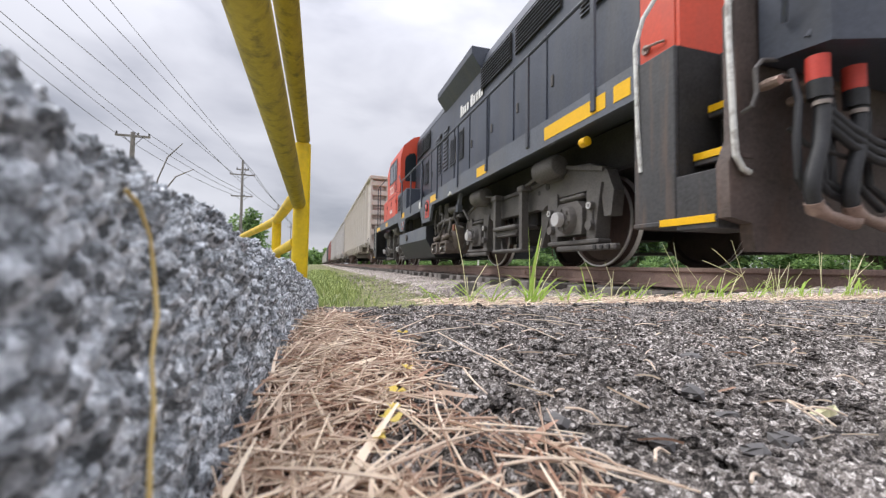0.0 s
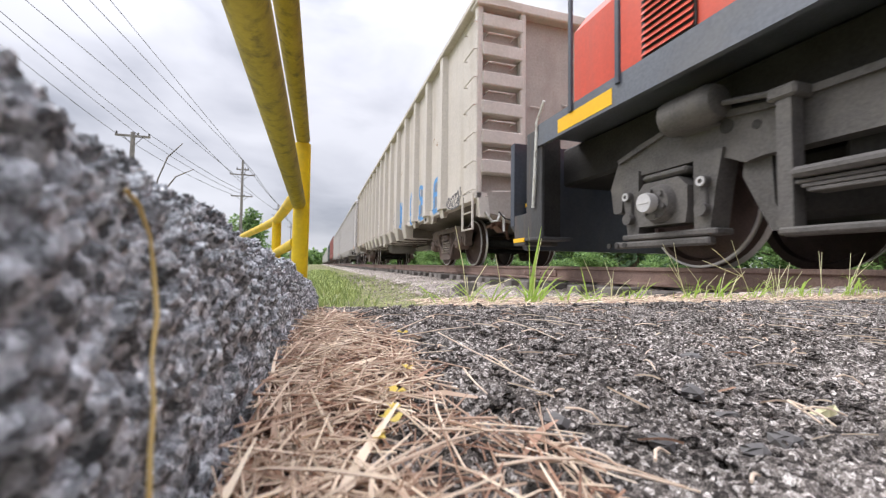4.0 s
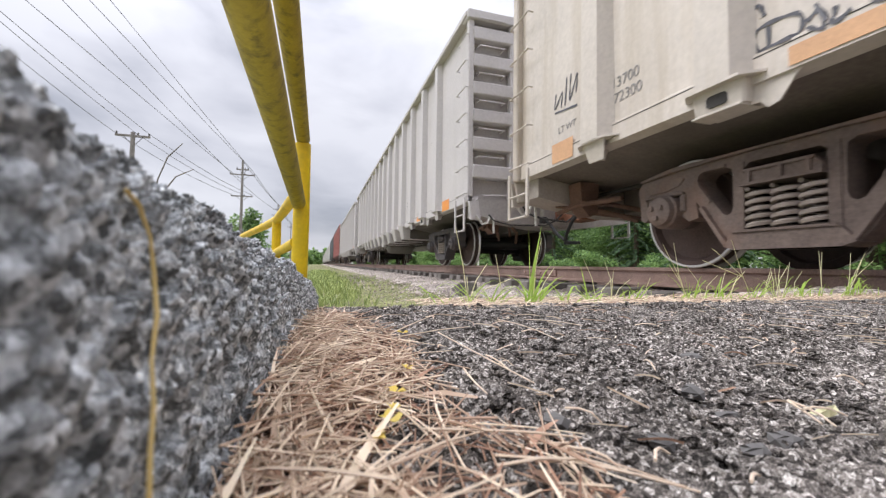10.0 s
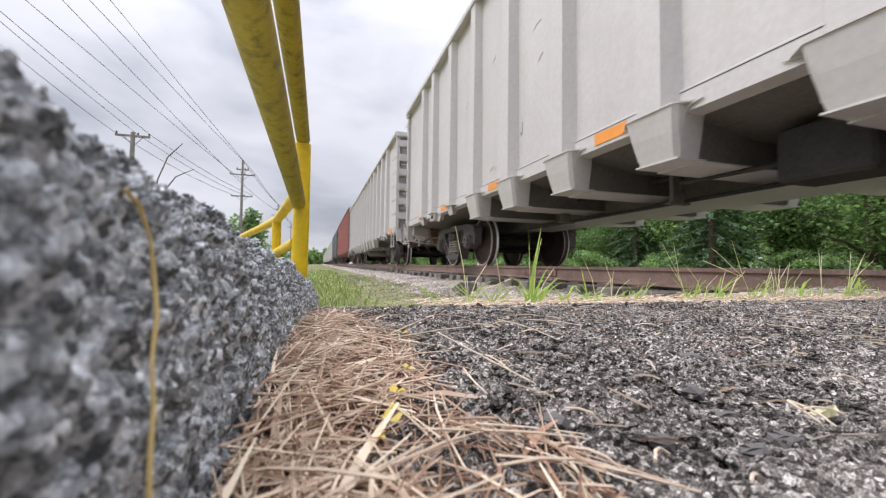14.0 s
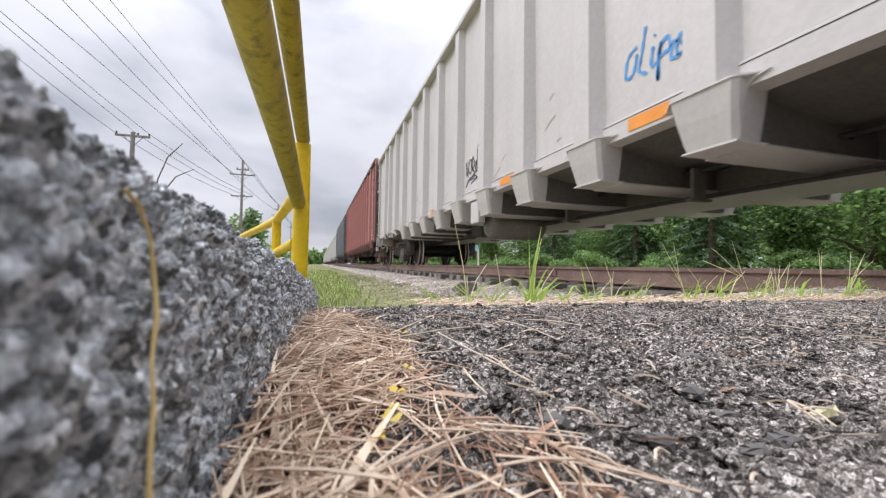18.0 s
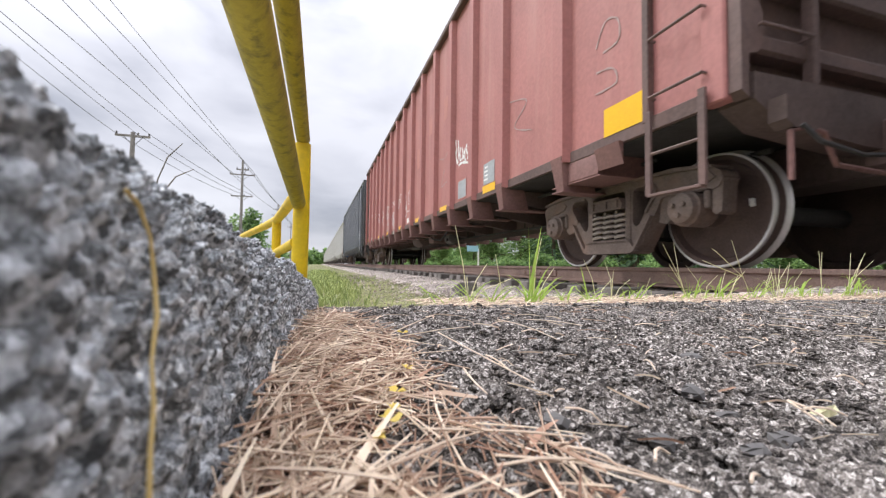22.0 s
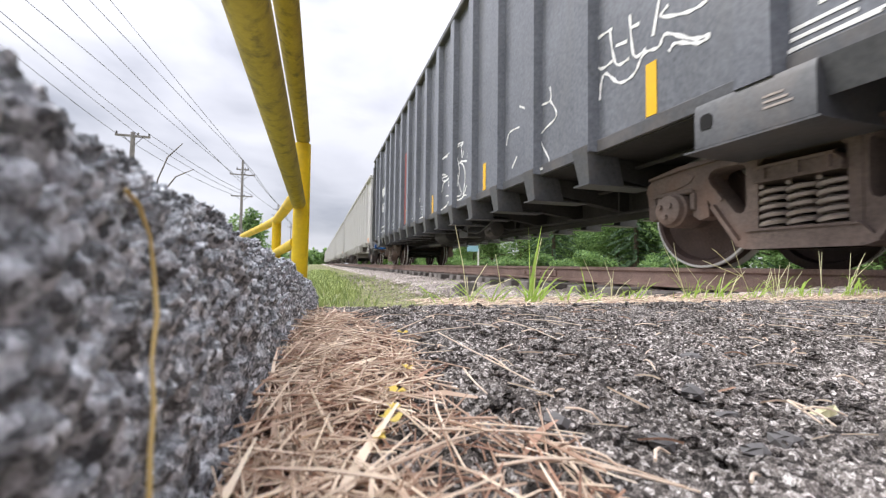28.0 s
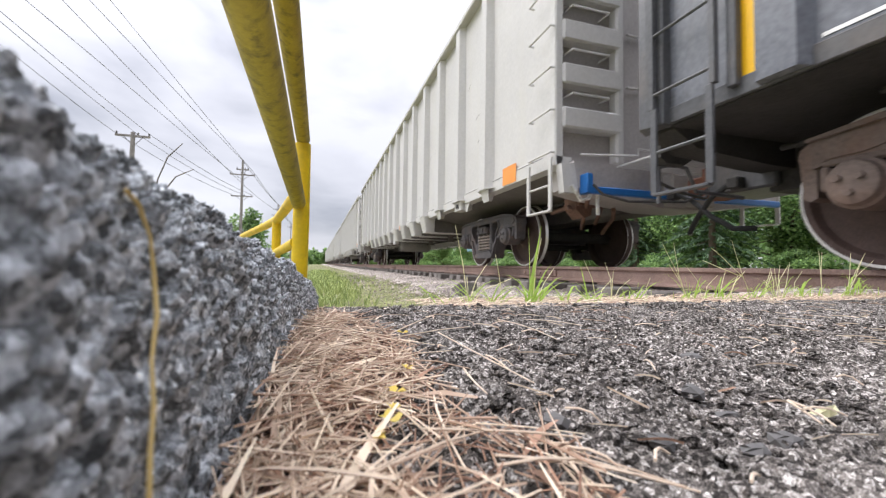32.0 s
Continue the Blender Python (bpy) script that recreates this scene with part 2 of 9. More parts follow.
ASPHALT = granular("worn_asphalt", [(0.34, (0.028, 0.025, 0.023)), (0.48, (0.108, 0.095, 0.086)), (0.59, (0.225, 0.200, 0.182)), (0.74, (0.68, 0.64, 0.60))], 0.0030, tone=0.5, bump=1.0, dist=0.0022, tone_scale=34.0, spec=0.12, grit=0.66)
CONCRETE = granular("rough_concrete", [(0.34, (0.110, 0.116, 0.119)), (0.47, (0.302, 0.320, 0.337)), (0.58, (0.458, 0.482, 0.508)), (0.74, (0.85, 0.875, 0.90))], 0.0026, tone=0.4, bump=0.8, dist=0.0014, tone_scale=110, spec=0.10, grit=0.62)
BALLAST = granular("ballast_stone", [(0.25, (0.11, 0.09, 0.078)), (0.5, (0.31, 0.265, 0.235)), (0.75, (0.64, 0.57, 0.52))], 0.018, tone=0.4, bump=1.0, dist=0.02, tone_scale=2.0)
EARTH = granular("grassy_earth", [(0.2, (0.05, 0.055, 0.022)), (0.5, (0.14, 0.15, 0.06)), (0.8, (0.30, 0.27, 0.15))], 0.03, tone=0.5, bump=0.8, dist=0.02, tone_scale=1.1)
RAIL_RUST = material("rail_rust", (0.36, 0.25, 0.215), 0.75, 0.15, scale=4, fine=90, bump=0.3, stain=(0.19, 0.12, 0.09), stain_scale=3)
RAIL_HEAD = material("rail_head", (0.30, 0.22, 0.18), 0.4, 0.7, scale=2, fine=120, bump=0.05)
TIE_WOOD = material("weathered_tie", (0.20, 0.18, 0.165), 0.9, scale=6, fine=80, bump=0.6, spread=0.25, stain=(0.07, 0.06, 0.05), stain_scale=4)
YELLOW = material("yellow_paint", (0.78, 0.53, 0.012), 0.42, dark=0.8, light=1.08, scale=5, fine=40, bump=0.05, stain=(0.30, 0.20, 0.03), stain_scale=9, stain_amount=0.45)
# rail yellow: dirt stains on a base darkened for the shaded undersides
YELLOW_DIRTY_SHADED = material("grimy_shaded_yellow_paint", (0.42, 0.31, 0.03), 0.55, dark=0.7, light=1.2, scale=7, fine=90, bump=0.12, stain=(0.075, 0.06, 0.02), stain_scale=38, stain_amount=0.8)
STRIPE_YELLOW = material("yellow_reflector", (0.85, 0.48, 0.01), 0.35, dark=0.85, light=1.1, scale=4, fine=60, bump=0.02)
STRIPE_ORANGE = material("orange_reflector", (0.78, 0.29, 0.05), 0.4, dark=0.85, light=1.1, scale=4, fine=60, bump=0.02)
LOCO_BLACK = material("black_loco_paint", (0.052, 0.059, 0.078), 0.38, dark=0.7, light=1.5, scale=1.2, fine=30, bump=0.03, stain=(0.10, 0.095, 0.09), stain_scale=0.9, stain_amount=0.45, streak=True)
LOCO_SILL = material("dusty_black_sill", (0.115, 0.125, 0.150), 0.5, dark=0.7, light=1.4, scale=1.5, fine=40, bump=0.05, stain=(0.16, 0.15, 0.14), stain_scale=1.4)
LOCO_RED = material("red_loco_paint", (0.62, 0.075, 0.035), 0.42, dark=0.82, light=1.12, scale=1.2, fine=30, bump=0.03, stain=(0.35, 0.09, 0.06), stain_scale=1.2, stain_amount=0.35, streak=True)
GRIME = material("oily_grime", (0.108, 0.100, 0.096), 0.65, 0.1, dark=0.5, light=1.5, scale=3, fine=50, bump=0.25, stain=(0.20, 0.18, 0.16), stain_scale=2.5)
STEP_GRIME = material("stained_step_black", (0.050, 0.049, 0.052), 0.55, dark=0.55, light=1.7, scale=2.2, fine=40, bump=0.12, stain=(0.15, 0.10, 0.075), stain_scale=2.6, stain_amount=0.7, streak=True)
UNDER = material("dark_underframe", (0.042, 0.039, 0.038), 0.8, dark=0.5, light=1.5, scale=3, fine=40, bump=0.2)
PILOT_RUST = material("brown_pilot", (0.088, 0.066, 0.058), 0.65, 0.1, dark=0.45, light=1.6, scale=2.5, fine=35, bump=0.2, stain=(0.17, 0.095, 0.065), stain_scale=3, streak=True)
RUBBER = material("black_rubber", (0.03, 0.03, 0.032), 0.55, bump=0.05)
WHITE_PAINT = material("white_paint", (0.72, 0.71, 0.68), 0.5, dark=0.75, light=1.1, scale=4, fine=50, bump=0.1, stain=(0.16, 0.12, 0.10), stain_scale=14, stain_amount=0.9)
RED_RUBBER = material("red_fitting", (0.60, 0.07, 0.05), 0.5, dark=0.8, light=1.1)
BEIGE = material("beige_car_paint", (0.60, 0.543, 0.495), 0.5, dark=0.78, light=1.1, scale=0.9, fine=25, bump=0.05, stain=(0.36, 0.29, 0.21), stain_scale=0.8, stain_amount=0.55, streak=True)
WHITE_CAR = material("grey_white_car_paint", (0.56, 0.527, 0.525), 0.45, dark=0.82, light=1.08, scale=0.9, fine=25, bump=0.04, stain=(0.44, 0.415, 0.385), stain_scale=0.8, stain_amount=0.4, streak=True)
PALE_CAR = material("pale_grey_car_paint", (0.56, 0.545, 0.53), 0.45, dark=0.84, light=1.07, scale=0.9, fine=25, bump=0.04, stain=(0.55, 0.53, 0.46), stain_scale=0.8, stain_amount=0.35, streak=True)
RED_CAR = material("oxide_red_car_paint", (0.395, 0.163, 0.150), 0.6, dark=0.75, light=1.2, scale=0.9, fine=25, bump=0.08, stain=(0.46, 0.24, 0.21), stain_scale=0.9, stain_amount=0.6, streak=True)
# darker oxide red: shade on the ends and frame is put into the colour
RED_DARK = material("shaded_red_frame", (0.135, 0.088, 0.080), 0.7, dark=0.6, light=1.3, scale=1.5, fine=30, bump=0.12, stain=(0.20, 0.11, 0.09), stain_scale=1.5)
BLACK_FRAME = material("sooty_black_frame", (0.078, 0.079, 0.085), 0.45, dark=0.6, light=1.5, scale=1.5, fine=30, bump=0.1, stain=(0.16, 0.13, 0.11), stain_scale=2.2)
BLACK_CAR = material("black_car_paint", (0.128, 0.134, 0.153), 0.26, dark=0.55, light=1.6, scale=0.9, fine=25, bump=0.06, stain=(0.15, 0.152, 0.16), stain_scale=0.9, stain_amount=0.5, streak=True, spec=0.6)
TRUCK_RUST = material("rusty_truck_casting", (0.145, 0.110, 0.096), 0.72, 0.1, dark=0.5, light=1.5, scale=4, fine=45, bump=0.25, stain=(0.22, 0.12, 0.08), stain_scale=2.6)
TRUCK_GREY = material("grey_truck_casting", (0.090, 0.082, 0.086), 0.7, 0.1, dark=0.55, light=1.4, scale=4, fine=45, bump=0.25, stain=(0.20, 0.13, 0.10), stain_scale=3)
WHEEL = material("rusty_wheel_plate", (0.095, 0.064, 0.057), 0.7, 0.2, dark=0.6, light=1.4, scale=5, fine=60, bump=0.15, stain=(0.08, 0.06, 0.055), stain_scale=4)
TREAD = material("polished_tread", (0.66, 0.64, 0.63), 0.36, 0.55, dark=0.8, light=1.1, scale=6, fine=80, bump=0.03)
COUPLER_RUST = material("coupler_rust", (0.24, 0.10, 0.06), 0.8, dark=0.6, light=1.4, scale=5, fine=50, bump=0.3)
BLUE_PAINT = material("blue_spray_paint", (0.075, 0.275, 0.60), 0.5, dark=0.75, light=1.25, scale=4, fine=30, bump=0.02)
GREY_SPRAY = material("grey_spray_paint", (0.36, 0.38, 0.40), 0.5, dark=0.7, light=1.25, scale=4, fine=30, bump=0.02)
BLACK_SPRAY = material("black_spray_paint", (0.07, 0.07, 0.085), 0.5, dark=0.7, light=1.6, scale=4, fine=30, bump=0.02)
WHITE_SPRAY = material("white_spray_paint", (0.78, 0.77, 0.76), 0.5, dark=0.85, light=1.1, scale=4, fine=30, bump=0.02)
PATCH = material("faded_patch", (0.46, 0.20, 0.17), 0.6, dark=0.8, light=1.15, scale=3, fine=30, bump=0.03)
BLUE_LEVER = material("blue_enamel", (0.02, 0.14, 0.42), 0.4, dark=0.8, light=1.2)
POLE_WOOD = material("grey_pole_wood", (0.27, 0.25, 0.23), 0.9, scale=3, fine=40, bump=0.3)
CABLE = material("cable_black", (0.22, 0.22, 0.23), 0.6, bump=0)
BARK = material("bark", (0.10, 0.075, 0.055), 0.9, scale=3, fine=30, bump=0.5)
STRAW = leafy("dry_straw", (0.33, 0.19, 0.125), (0.98, 0.84, 0.66), 0.55, 0.15)
SPRING_STEEL = material("worn_spring_steel", (0.34, 0.29, 0.26), 0.6, 0.2, dark=0.6, light=1.3, scale=8, fine=60, bump=0.1)
BLADE = leafy("green_blade", (0.22, 0.40, 0.05), (0.62, 0.78, 0.20), 0.5, 0.5)
GRASS = leafy("lawn_grass", (0.13, 0.19, 0.05), (0.46, 0.52, 0.20), 0.55, 0.3)
SEED = leafy("pale_seed_stalk", (0.62, 0.60, 0.34), (0.90, 0.86, 0.58), 0.6, 0.35)
LEAF = leafy("tree_leaf", (0.05, 0.11, 0.038), (0.30, 0.45, 0.15), 0.5, 0.4)
LEAF_DARK = leafy("conifer_leaf", (0.025, 0.055, 0.025), (0.08, 0.14, 0.06), 0.5, 0.15)
PETAL = leafy("yellow_petal", (0.70, 0.52, 0.08), (0.85, 0.70, 0.22), 0.6, 0.3)
STONE = leafy("loose_stone", (0.025, 0.024, 0.025), (0.20, 0.19, 0.185), 0.85, 0.0)
# hopper undersides: grime and the shade below the car, both in the colour
FLOOR_BEIGE = material("grimy_shaded_beige_floor", (0.165, 0.137, 0.118), 0.8, dark=0.6, light=1.3, scale=1.5, fine=30, bump=0.1, stain=(0.10, 0.085, 0.075), stain_scale=1.2, stain_amount=0.7)
FLOOR_GREY = material("grimy_shaded_grey_floor", (0.150, 0.134, 0.125), 0.8, dark=0.6, light=1.3, scale=1.5, fine=30, bump=0.1, stain=(0.12, 0.11, 0.10), stain_scale=1.2, stain_amount=0.7)
GLASS = glass("dark_window_glass")


# ---- ground, road apron and track ----
ROAD_Z = EYE.z - 0.100


def ground_height(x, y):
    u = np.abs(x - TC)
    z = np.interp(u, [0, 0.9, 1.15, 1.5, 2.4, 3.4, 60], [-0.23, -0.24, -0.30, -0.33, -0.44, -0.50, -0.55])
    shoulder = np.clip((2.9 - y) / 1.5, 0, 1) * np.clip((x - 0.6) / 0.9, 0, 1) * np.clip((TC - 0.85 - x) / 0.25, 0, 1)
    z = z + shoulder * (-0.135 - z)
    under = np.clip((1.15 - y) / 0.2, 0, 1) * np.clip((2.9 - x) / 0.3, 0, 1)
    return z + under * (-0.16 - z) * (z > -0.16) + 0.0


gx = np.unique(np.concatenate([np.linspace(-600, -30, 16), np.linspace(-30, -3, 28), np.linspace(-3, 8, 111), np.linspace(8, 40, 33), np.linspace(40, 600, 16)]))
gy = np.unique(np.concatenate([np.linspace(-300, -5, 16), np.linspace(-5, 0.5, 23), np.linspace(0.5, 9, 121), np.linspace(9, 40, 90), np.linspace(40, 200, 60), np.linspace(200, 1500, 20)]))
GX, GY = np.meshgrid(gx, gy, indexing="ij")
gz = ground_height(GX, GY) + fbm(GX, GY, 0.35, 3) * 0.018 * np.clip(1 - np.abs(GY) / 60, 0, 1) + fbm(GX, GY, 3.0, 9) * 0.03 * np.clip((np.abs(GX - TC) - 2) / 3, 0, 1)
gm = Mesh().add(*grid(gx, gy, gz))
ground = tagged(part("ground", gm, EARTH, fix=False), "grassy earth verge beside the railway", "ground", kind="structure")

# ballast bed laid over the earth
bx = np.linspace(TC - 2.5, TC + 2.5, 90)
by = np.unique(np.concatenate([np.linspace(-12, 1.0, 30), np.linspace(1.0, 9, 180), np.linspace(9, 30, 160), np.linspace(30, 320, 120)]))
BX, BY = np.meshgrid(bx, by, indexing="ij")
edge = np.clip((2.5 - np.abs(BX - TC)) / 0.5, 0, 1)
bz = ground_height(BX, BY) + 0.02 * edge - 0.03 * (1 - edge) + (fbm(BX, BY, 0.07, 21, 2) * 0.026 + fbm(BX, BY, 0.5, 5) * 0.02) * np.clip(1 - BY / 60, 0, 1)
tagged(part("ballast_bed", Mesh().add(*grid(bx, by, bz)), BALLAST, fix=False), "grey-brown crushed stone ballast under the track", "ballast", kind="structure")

# rails
rail_prof = [(-0.036, 0.0), (-0.030, 0.004), (0.030, 0.004), (0.036, 0.0), (0.036, -0.028), (0.009, -0.042), (0.009, -0.142), (0.070, -0.158), (0.070, -0.172), (-0.070, -0.172), (-0.070, -0.158), (-0.009, -0.142), (-0.009, -0.042), (-0.036, -0.028)]
for side in (-1, 1):
    rx = TC + side * 0.754
    rm = Mesh()
    rm.prism([(rx + a, b - 0.004) for a, b in rail_prof], "y", -40, 500)
    rail = part("rail", rm, RAIL_RUST)
    tagged(rail, "rusty brown steel rail spiked to the ties", "rail", "rails of the track", "structure")
    part("running_surface", Mesh().box(rx - 0.027, rx + 0.027, -40, 500, -0.002, 0.0008), RAIL_HEAD, rail, "worn shiny rail head")
    if side < 0:
        for yj in (5.2, 17.0):
            jb = Mesh()
            jb.box(rx - 0.035, rx - 0.012, yj - 0.45, yj + 0.45, -0.135, -0.05, 0.006)
            for k in range(6):
                yb = yj - 0.375 + k * 0.15
                jb.cyl((rx - 0.06, yb, -0.093), (rx - 0.03, yb, -0.093), 0.018, 6)
            part("joint_bar", jb, RAIL_RUST, rail, "bolted rusty joint bar")

tie_me = Mesh().box(-1.3, 1.3, -0.115, 0.115, -0.178, 0.0, 0.012).data("tie", TIE_WOOD)
plate_m = Mesh().box(-0.17, 0.17, -0.09, 0.09, 0.0, 0.012, 0.003)
for sx in (-0.085, 0.085):
    for sy in (-0.05, 0.05):
        plate_m.box(sx - 0.012, sx + 0.012, sy - 0.012, sy + 0.012, 0.006, 0.03)
plate_me = plate_m.data("tie_plate", RAIL_RUST)
rng = random.Random(5)
for k in range(150):
    y = -6.2 + k * 0.52 + rng.uniform(-0.04, 0.04)
    tie = part("railway_tie", tie_me, TIE_WOOD, at=pose(TC + rng.uniform(-0.06, 0.05), y, -0.190 + rng.uniform(-0.008, 0.003), 0, 0, rng.uniform(-1.5, 1.5)))
    tagged(tie, "weathered grey wooden tie half sunk in ballast", "railway tie", "ties under the rails")
    if k < 60:
        for side in (-1, 1):
            part("tie_plate", plate_me, RAIL_RUST, tie, at=pose(side * 0.754, 0, 0.001))

# asphalt apron
ax = np.unique(np.concatenate([np.linspace(-0.12, 0.62, 400), np.linspace(0.62, 1.2, 190), np.linspace(1.2, 2.9, 250)]))
ay = np.unique(np.concatenate([np.linspace(-2.5, 0.08, 30), np.linspace(0.08, 0.42, 230), np.linspace(0.42, 1.02, 170)]))
AX, AY = np.meshgrid(ax, ay, indexing="ij")
lip = 0.95 + fbm(AX, AY * 0, 0.12, 31, 3) * 0.035
au, av = AX + fbm(AX, AY, 0.02, 45, 2) * 0.005, AY + fbm(AX, AY, 0.02, 46, 2) * 0.005
patchy = np.clip(fbm(AX, AY, 0.06, 48, 2) * 1.6 + 0.55, 0.15, 1)
az = ROAD_Z - 0.0035 + knobs(au, av, 0.019, 41, 0.66) * 0.0062 * patchy + knobs(au, av, 0.009, 42, 0.66) * 0.0038 + knobs(au, av, 0.0048, 43, 0.6) * 0.0017 + fbm(AX, AY, 0.10, 44, 2) * 0.005
az = az - np.maximum(0, AY - lip) * 1.6 - np.clip((AX - 2.75) / 0.15, 0, 1) * 0.05
tagged(part("asphalt_apron", Mesh().add(*grid(ax, ay, az)), ASPHALT, smooth="all", fix=False), "worn dark asphalt with exposed pale chips", "pavement", kind="structure")


# ---- straw, stones and petals on the apron ----
SEED_DRY = leafy("bleached_stalk", (0.62, 0.48, 0.36), (0.85, 0.72, 0.58), 0.6, 0.15)
PILE = [(-0.0327, 0.1873), (-0.0373, 0.387), (-0.0168, 0.646), (0.0387, 0.7724), (0.1125, 0.5203), (0.0928, 0.3183), (0.1038, 0.2399), (0.1375, 0.2042), (0.1253, 0.1675), (0.124, 0.1434), (0.10, 0.10), (-0.05, 0.10)]


def inside(x, y, poly):
    c = False
    for i in range(len(poly)):
        (x0, y0), (x1, y1) = poly[i - 1], poly[i]
        if (y0 > y) != (y1 > y) and x < (x1 - x0) * (y - y0) / (y1 - y0) + x0:
            c = not c
    return c


def stalk(m, p0, p1, r, bow=0.0, n=3, rng=random, taper=0.7):
    """A dry stalk from p0 to p1, bowed upwards or sideways."""
    a, b = Vector(p0), Vector(p1)
    side = Vector((rng.uniform(-1, 1), rng.uniform(-1, 1), rng.uniform(0, 1.2))) * bow
    pts = [a, a.lerp(b, 0.33) + side * 0.9, a.lerp(b, 0.67) + side, b]
    m.tube(pts, [r, r, r * 0.9, r * taper], n)


rs = random.Random(11)
# bottom straw, coloured dark to stand for the shade between the stalks
STRAW_GAPS = leafy("shaded_old_straw", (0.085, 0.050, 0.036), (0.50, 0.30, 0.21), 0.7, 0.1)


def heap(x, y):
    """Height of the litter: deep against the kerb, thin at its edge."""
    return 0.004 + 0.017 * max(0.0, 1 - (x + 0.035) / 0.13) * (0.6 + 0.5 * min(1.0, y / 0.35))


def pile_spot():
    while True:
        x, y = rs.uniform(-0.05, 0.15), rs.uniform(0.10, 0.78)
        if not inside(x, y, PILE):
            continue
        thin = fbm(np.array([x]), np.array([y]), 0.045, 91, 2)[0] < -0.02 and x > 0.02
        if thin and rs.random() < 0.85:
            continue
        if rs.random() < 0.25 + 0.75 * max(0.0, 1 - (x + 0.035) / 0.13):
            return x, y


def lay(m, ln, r, lift, flat=0.0):
    x, y = pile_spot()
    an = rs.gauss(1.3, 0.5) if rs.random() < 0.65 else rs.uniform(0, math.pi)
    dz = max(-0.008, min(0.008, rs.gauss(0, 0.16) * ln))
    z = ROAD_Z + 0.002 + heap(x, y) * lift + abs(dz) * 0.4
    dx, dy = math.cos(an) * ln / 2, math.sin(an) * ln / 2
    x = max(x, -0.036 + abs(dx) + 0.02 * y)
    p0, p1 = (x - dx, y - dy, z - dz), (x + dx, y + dy, z + dz)
    if rs.random() < flat:
        t_ = Vector((-dy, dx, rs.uniform(-0.02, 0.02))).normalized() * r * rs.uniform(2.0, 3.6)
        a_, b_ = Vector(p0), Vector(p1)
        c_ = (a_ + b_) / 2 + Vector((0, 0, rs.uniform(0, 0.004)))
        m.add([a_ - t_ * 0.5, a_ + t_ * 0.5, c_ + t_, b_ + t_ * 0.3, b_ - t_ * 0.3, c_ - t_], [(0, 1, 2, 5), (5, 2, 3, 4)])
    else:
        stalk(m, p0, p1, r, rs.uniform(0, 0.04) * ln, 4, rs)


duff = Mesh()
for _ in range(2600):
    lay(duff, rs.uniform(0.008, 0.045), rs.uniform(0.0004, 0.0009), rs.uniform(0.0, 0.5), 0.10)
tagged(part("straw_duff", duff, STRAW_GAPS, fix=False), "matted old straw below the fresh pile, its brown darkened as shaded gaps", "straw", kind="stuff")
pile = Mesh()
for _ in range(1450):
    lay(pile, rs.choice((0.02, 0.03, 0.04, 0.05, 0.065, 0.09)) * rs.uniform(0.8, 1.25), rs.choice((0.0003, 0.0004, 0.0005, 0.0006, 0.0007, 0.0008)), rs.uniform(0.3, 1.25), 0.07)
tagged(part("straw_litter", pile, STRAW, fix=False), "pile of dry tan straw against the kerb", "straw", kind="stuff")

LONG = [((0.1491, 0.5015), (0.1638, 0.285)), ((0.0467, 0.4443), (0.218, 0.5706)), ((0.2993, 0.1914), (0.2913, 0.1611)), ((0.2969, 0.1899), (0.2881, 0.1662)), ((0.3255, 0.5942), (0.3964, 0.5432)), ((0.2878, 0.1762), (0.3201, 0.1711)),
        ((0.1186, 0.3224), (0.1173, 0.2694)), ((0.1464, 0.2173), (0.1613, 0.2025)), ((0.0873, 0.5034), (0.2088, 0.7227)), ((0.2796, 0.6038), (0.2894, 0.4481)), ((0.157, 0.3642), (0.1632, 0.3281)), ((0.4048, 0.2231), (0.4168, 0.2114))]
LONG2 = [((0.1464, 0.148), (0.1672, 0.1602)), ((0.1701, 0.1229), (0.1888, 0.1327)), ((0.6756, 0.4576), (0.716, 0.4283)), ((0.2924, 0.3078), (0.2898, 0.292)), ((0.0538, 0.2097), (0.1371, 0.188)), ((0.076, 0.1628), (0.1351, 0.1527)), ((0.1174, 0.1696), (0.1328, 0.1518)),
         ((0.1186, 0.1508), (0.1513, 0.1299)), ((0.01, 0.16), (0.09, 0.21)), ((0.0, 0.22), (0.08, 0.30)), ((0.03, 0.30), (0.06, 0.20)), ((0.075, 0.26), (0.065, 0.17))]
for (x0, y0), (x1, y1) in LONG + LONG2:
    m = Mesh()
    stalk(m, (x0, y0, ROAD_Z + 0.014), (x1, y1, ROAD_Z + 0.009), 0.0008, 0.003, 5, rs)
    tagged(part("straw_stalk", m, SEED_DRY), "long pale dry straw stalk on the asphalt", "straw", "long straw stalks")
rest = Mesh()
for _ in range(330):
    x, y = rs.uniform(0.08, 1.9), rs.uniform(0.12, 0.93)
    a, ln = rs.uniform(0, math.pi), rs.uniform(0.008, 0.05)
    stalk(rest, (x, y, ROAD_Z + 0.005), (x + math.cos(a) * ln, y + math.sin(a) * ln, ROAD_Z + 0.005), rs.choice((0.0005, 0.0008, 0.001)), 0.002, 3, rs)
for _ in range(2600):
    x, y = rs.uniform(0.25, 2.6), 0.93 + abs(rs.gauss(0, 0.16))
    a, ln = rs.gauss(0, 0.5), rs.uniform(0.02, 0.08)
    z = -0.112 if y < 1.2 else float(ground_height(np.array([x]), np.array([y]))[0]) + 0.012
    stalk(rest, (x, y, z), (x + math.cos(a) * ln, y + math.sin(a) * ln, z + rs.uniform(-0.004, 0.012)), rs.choice((0.0007, 0.0010, 0.0013)), 0.003, 3, rs)
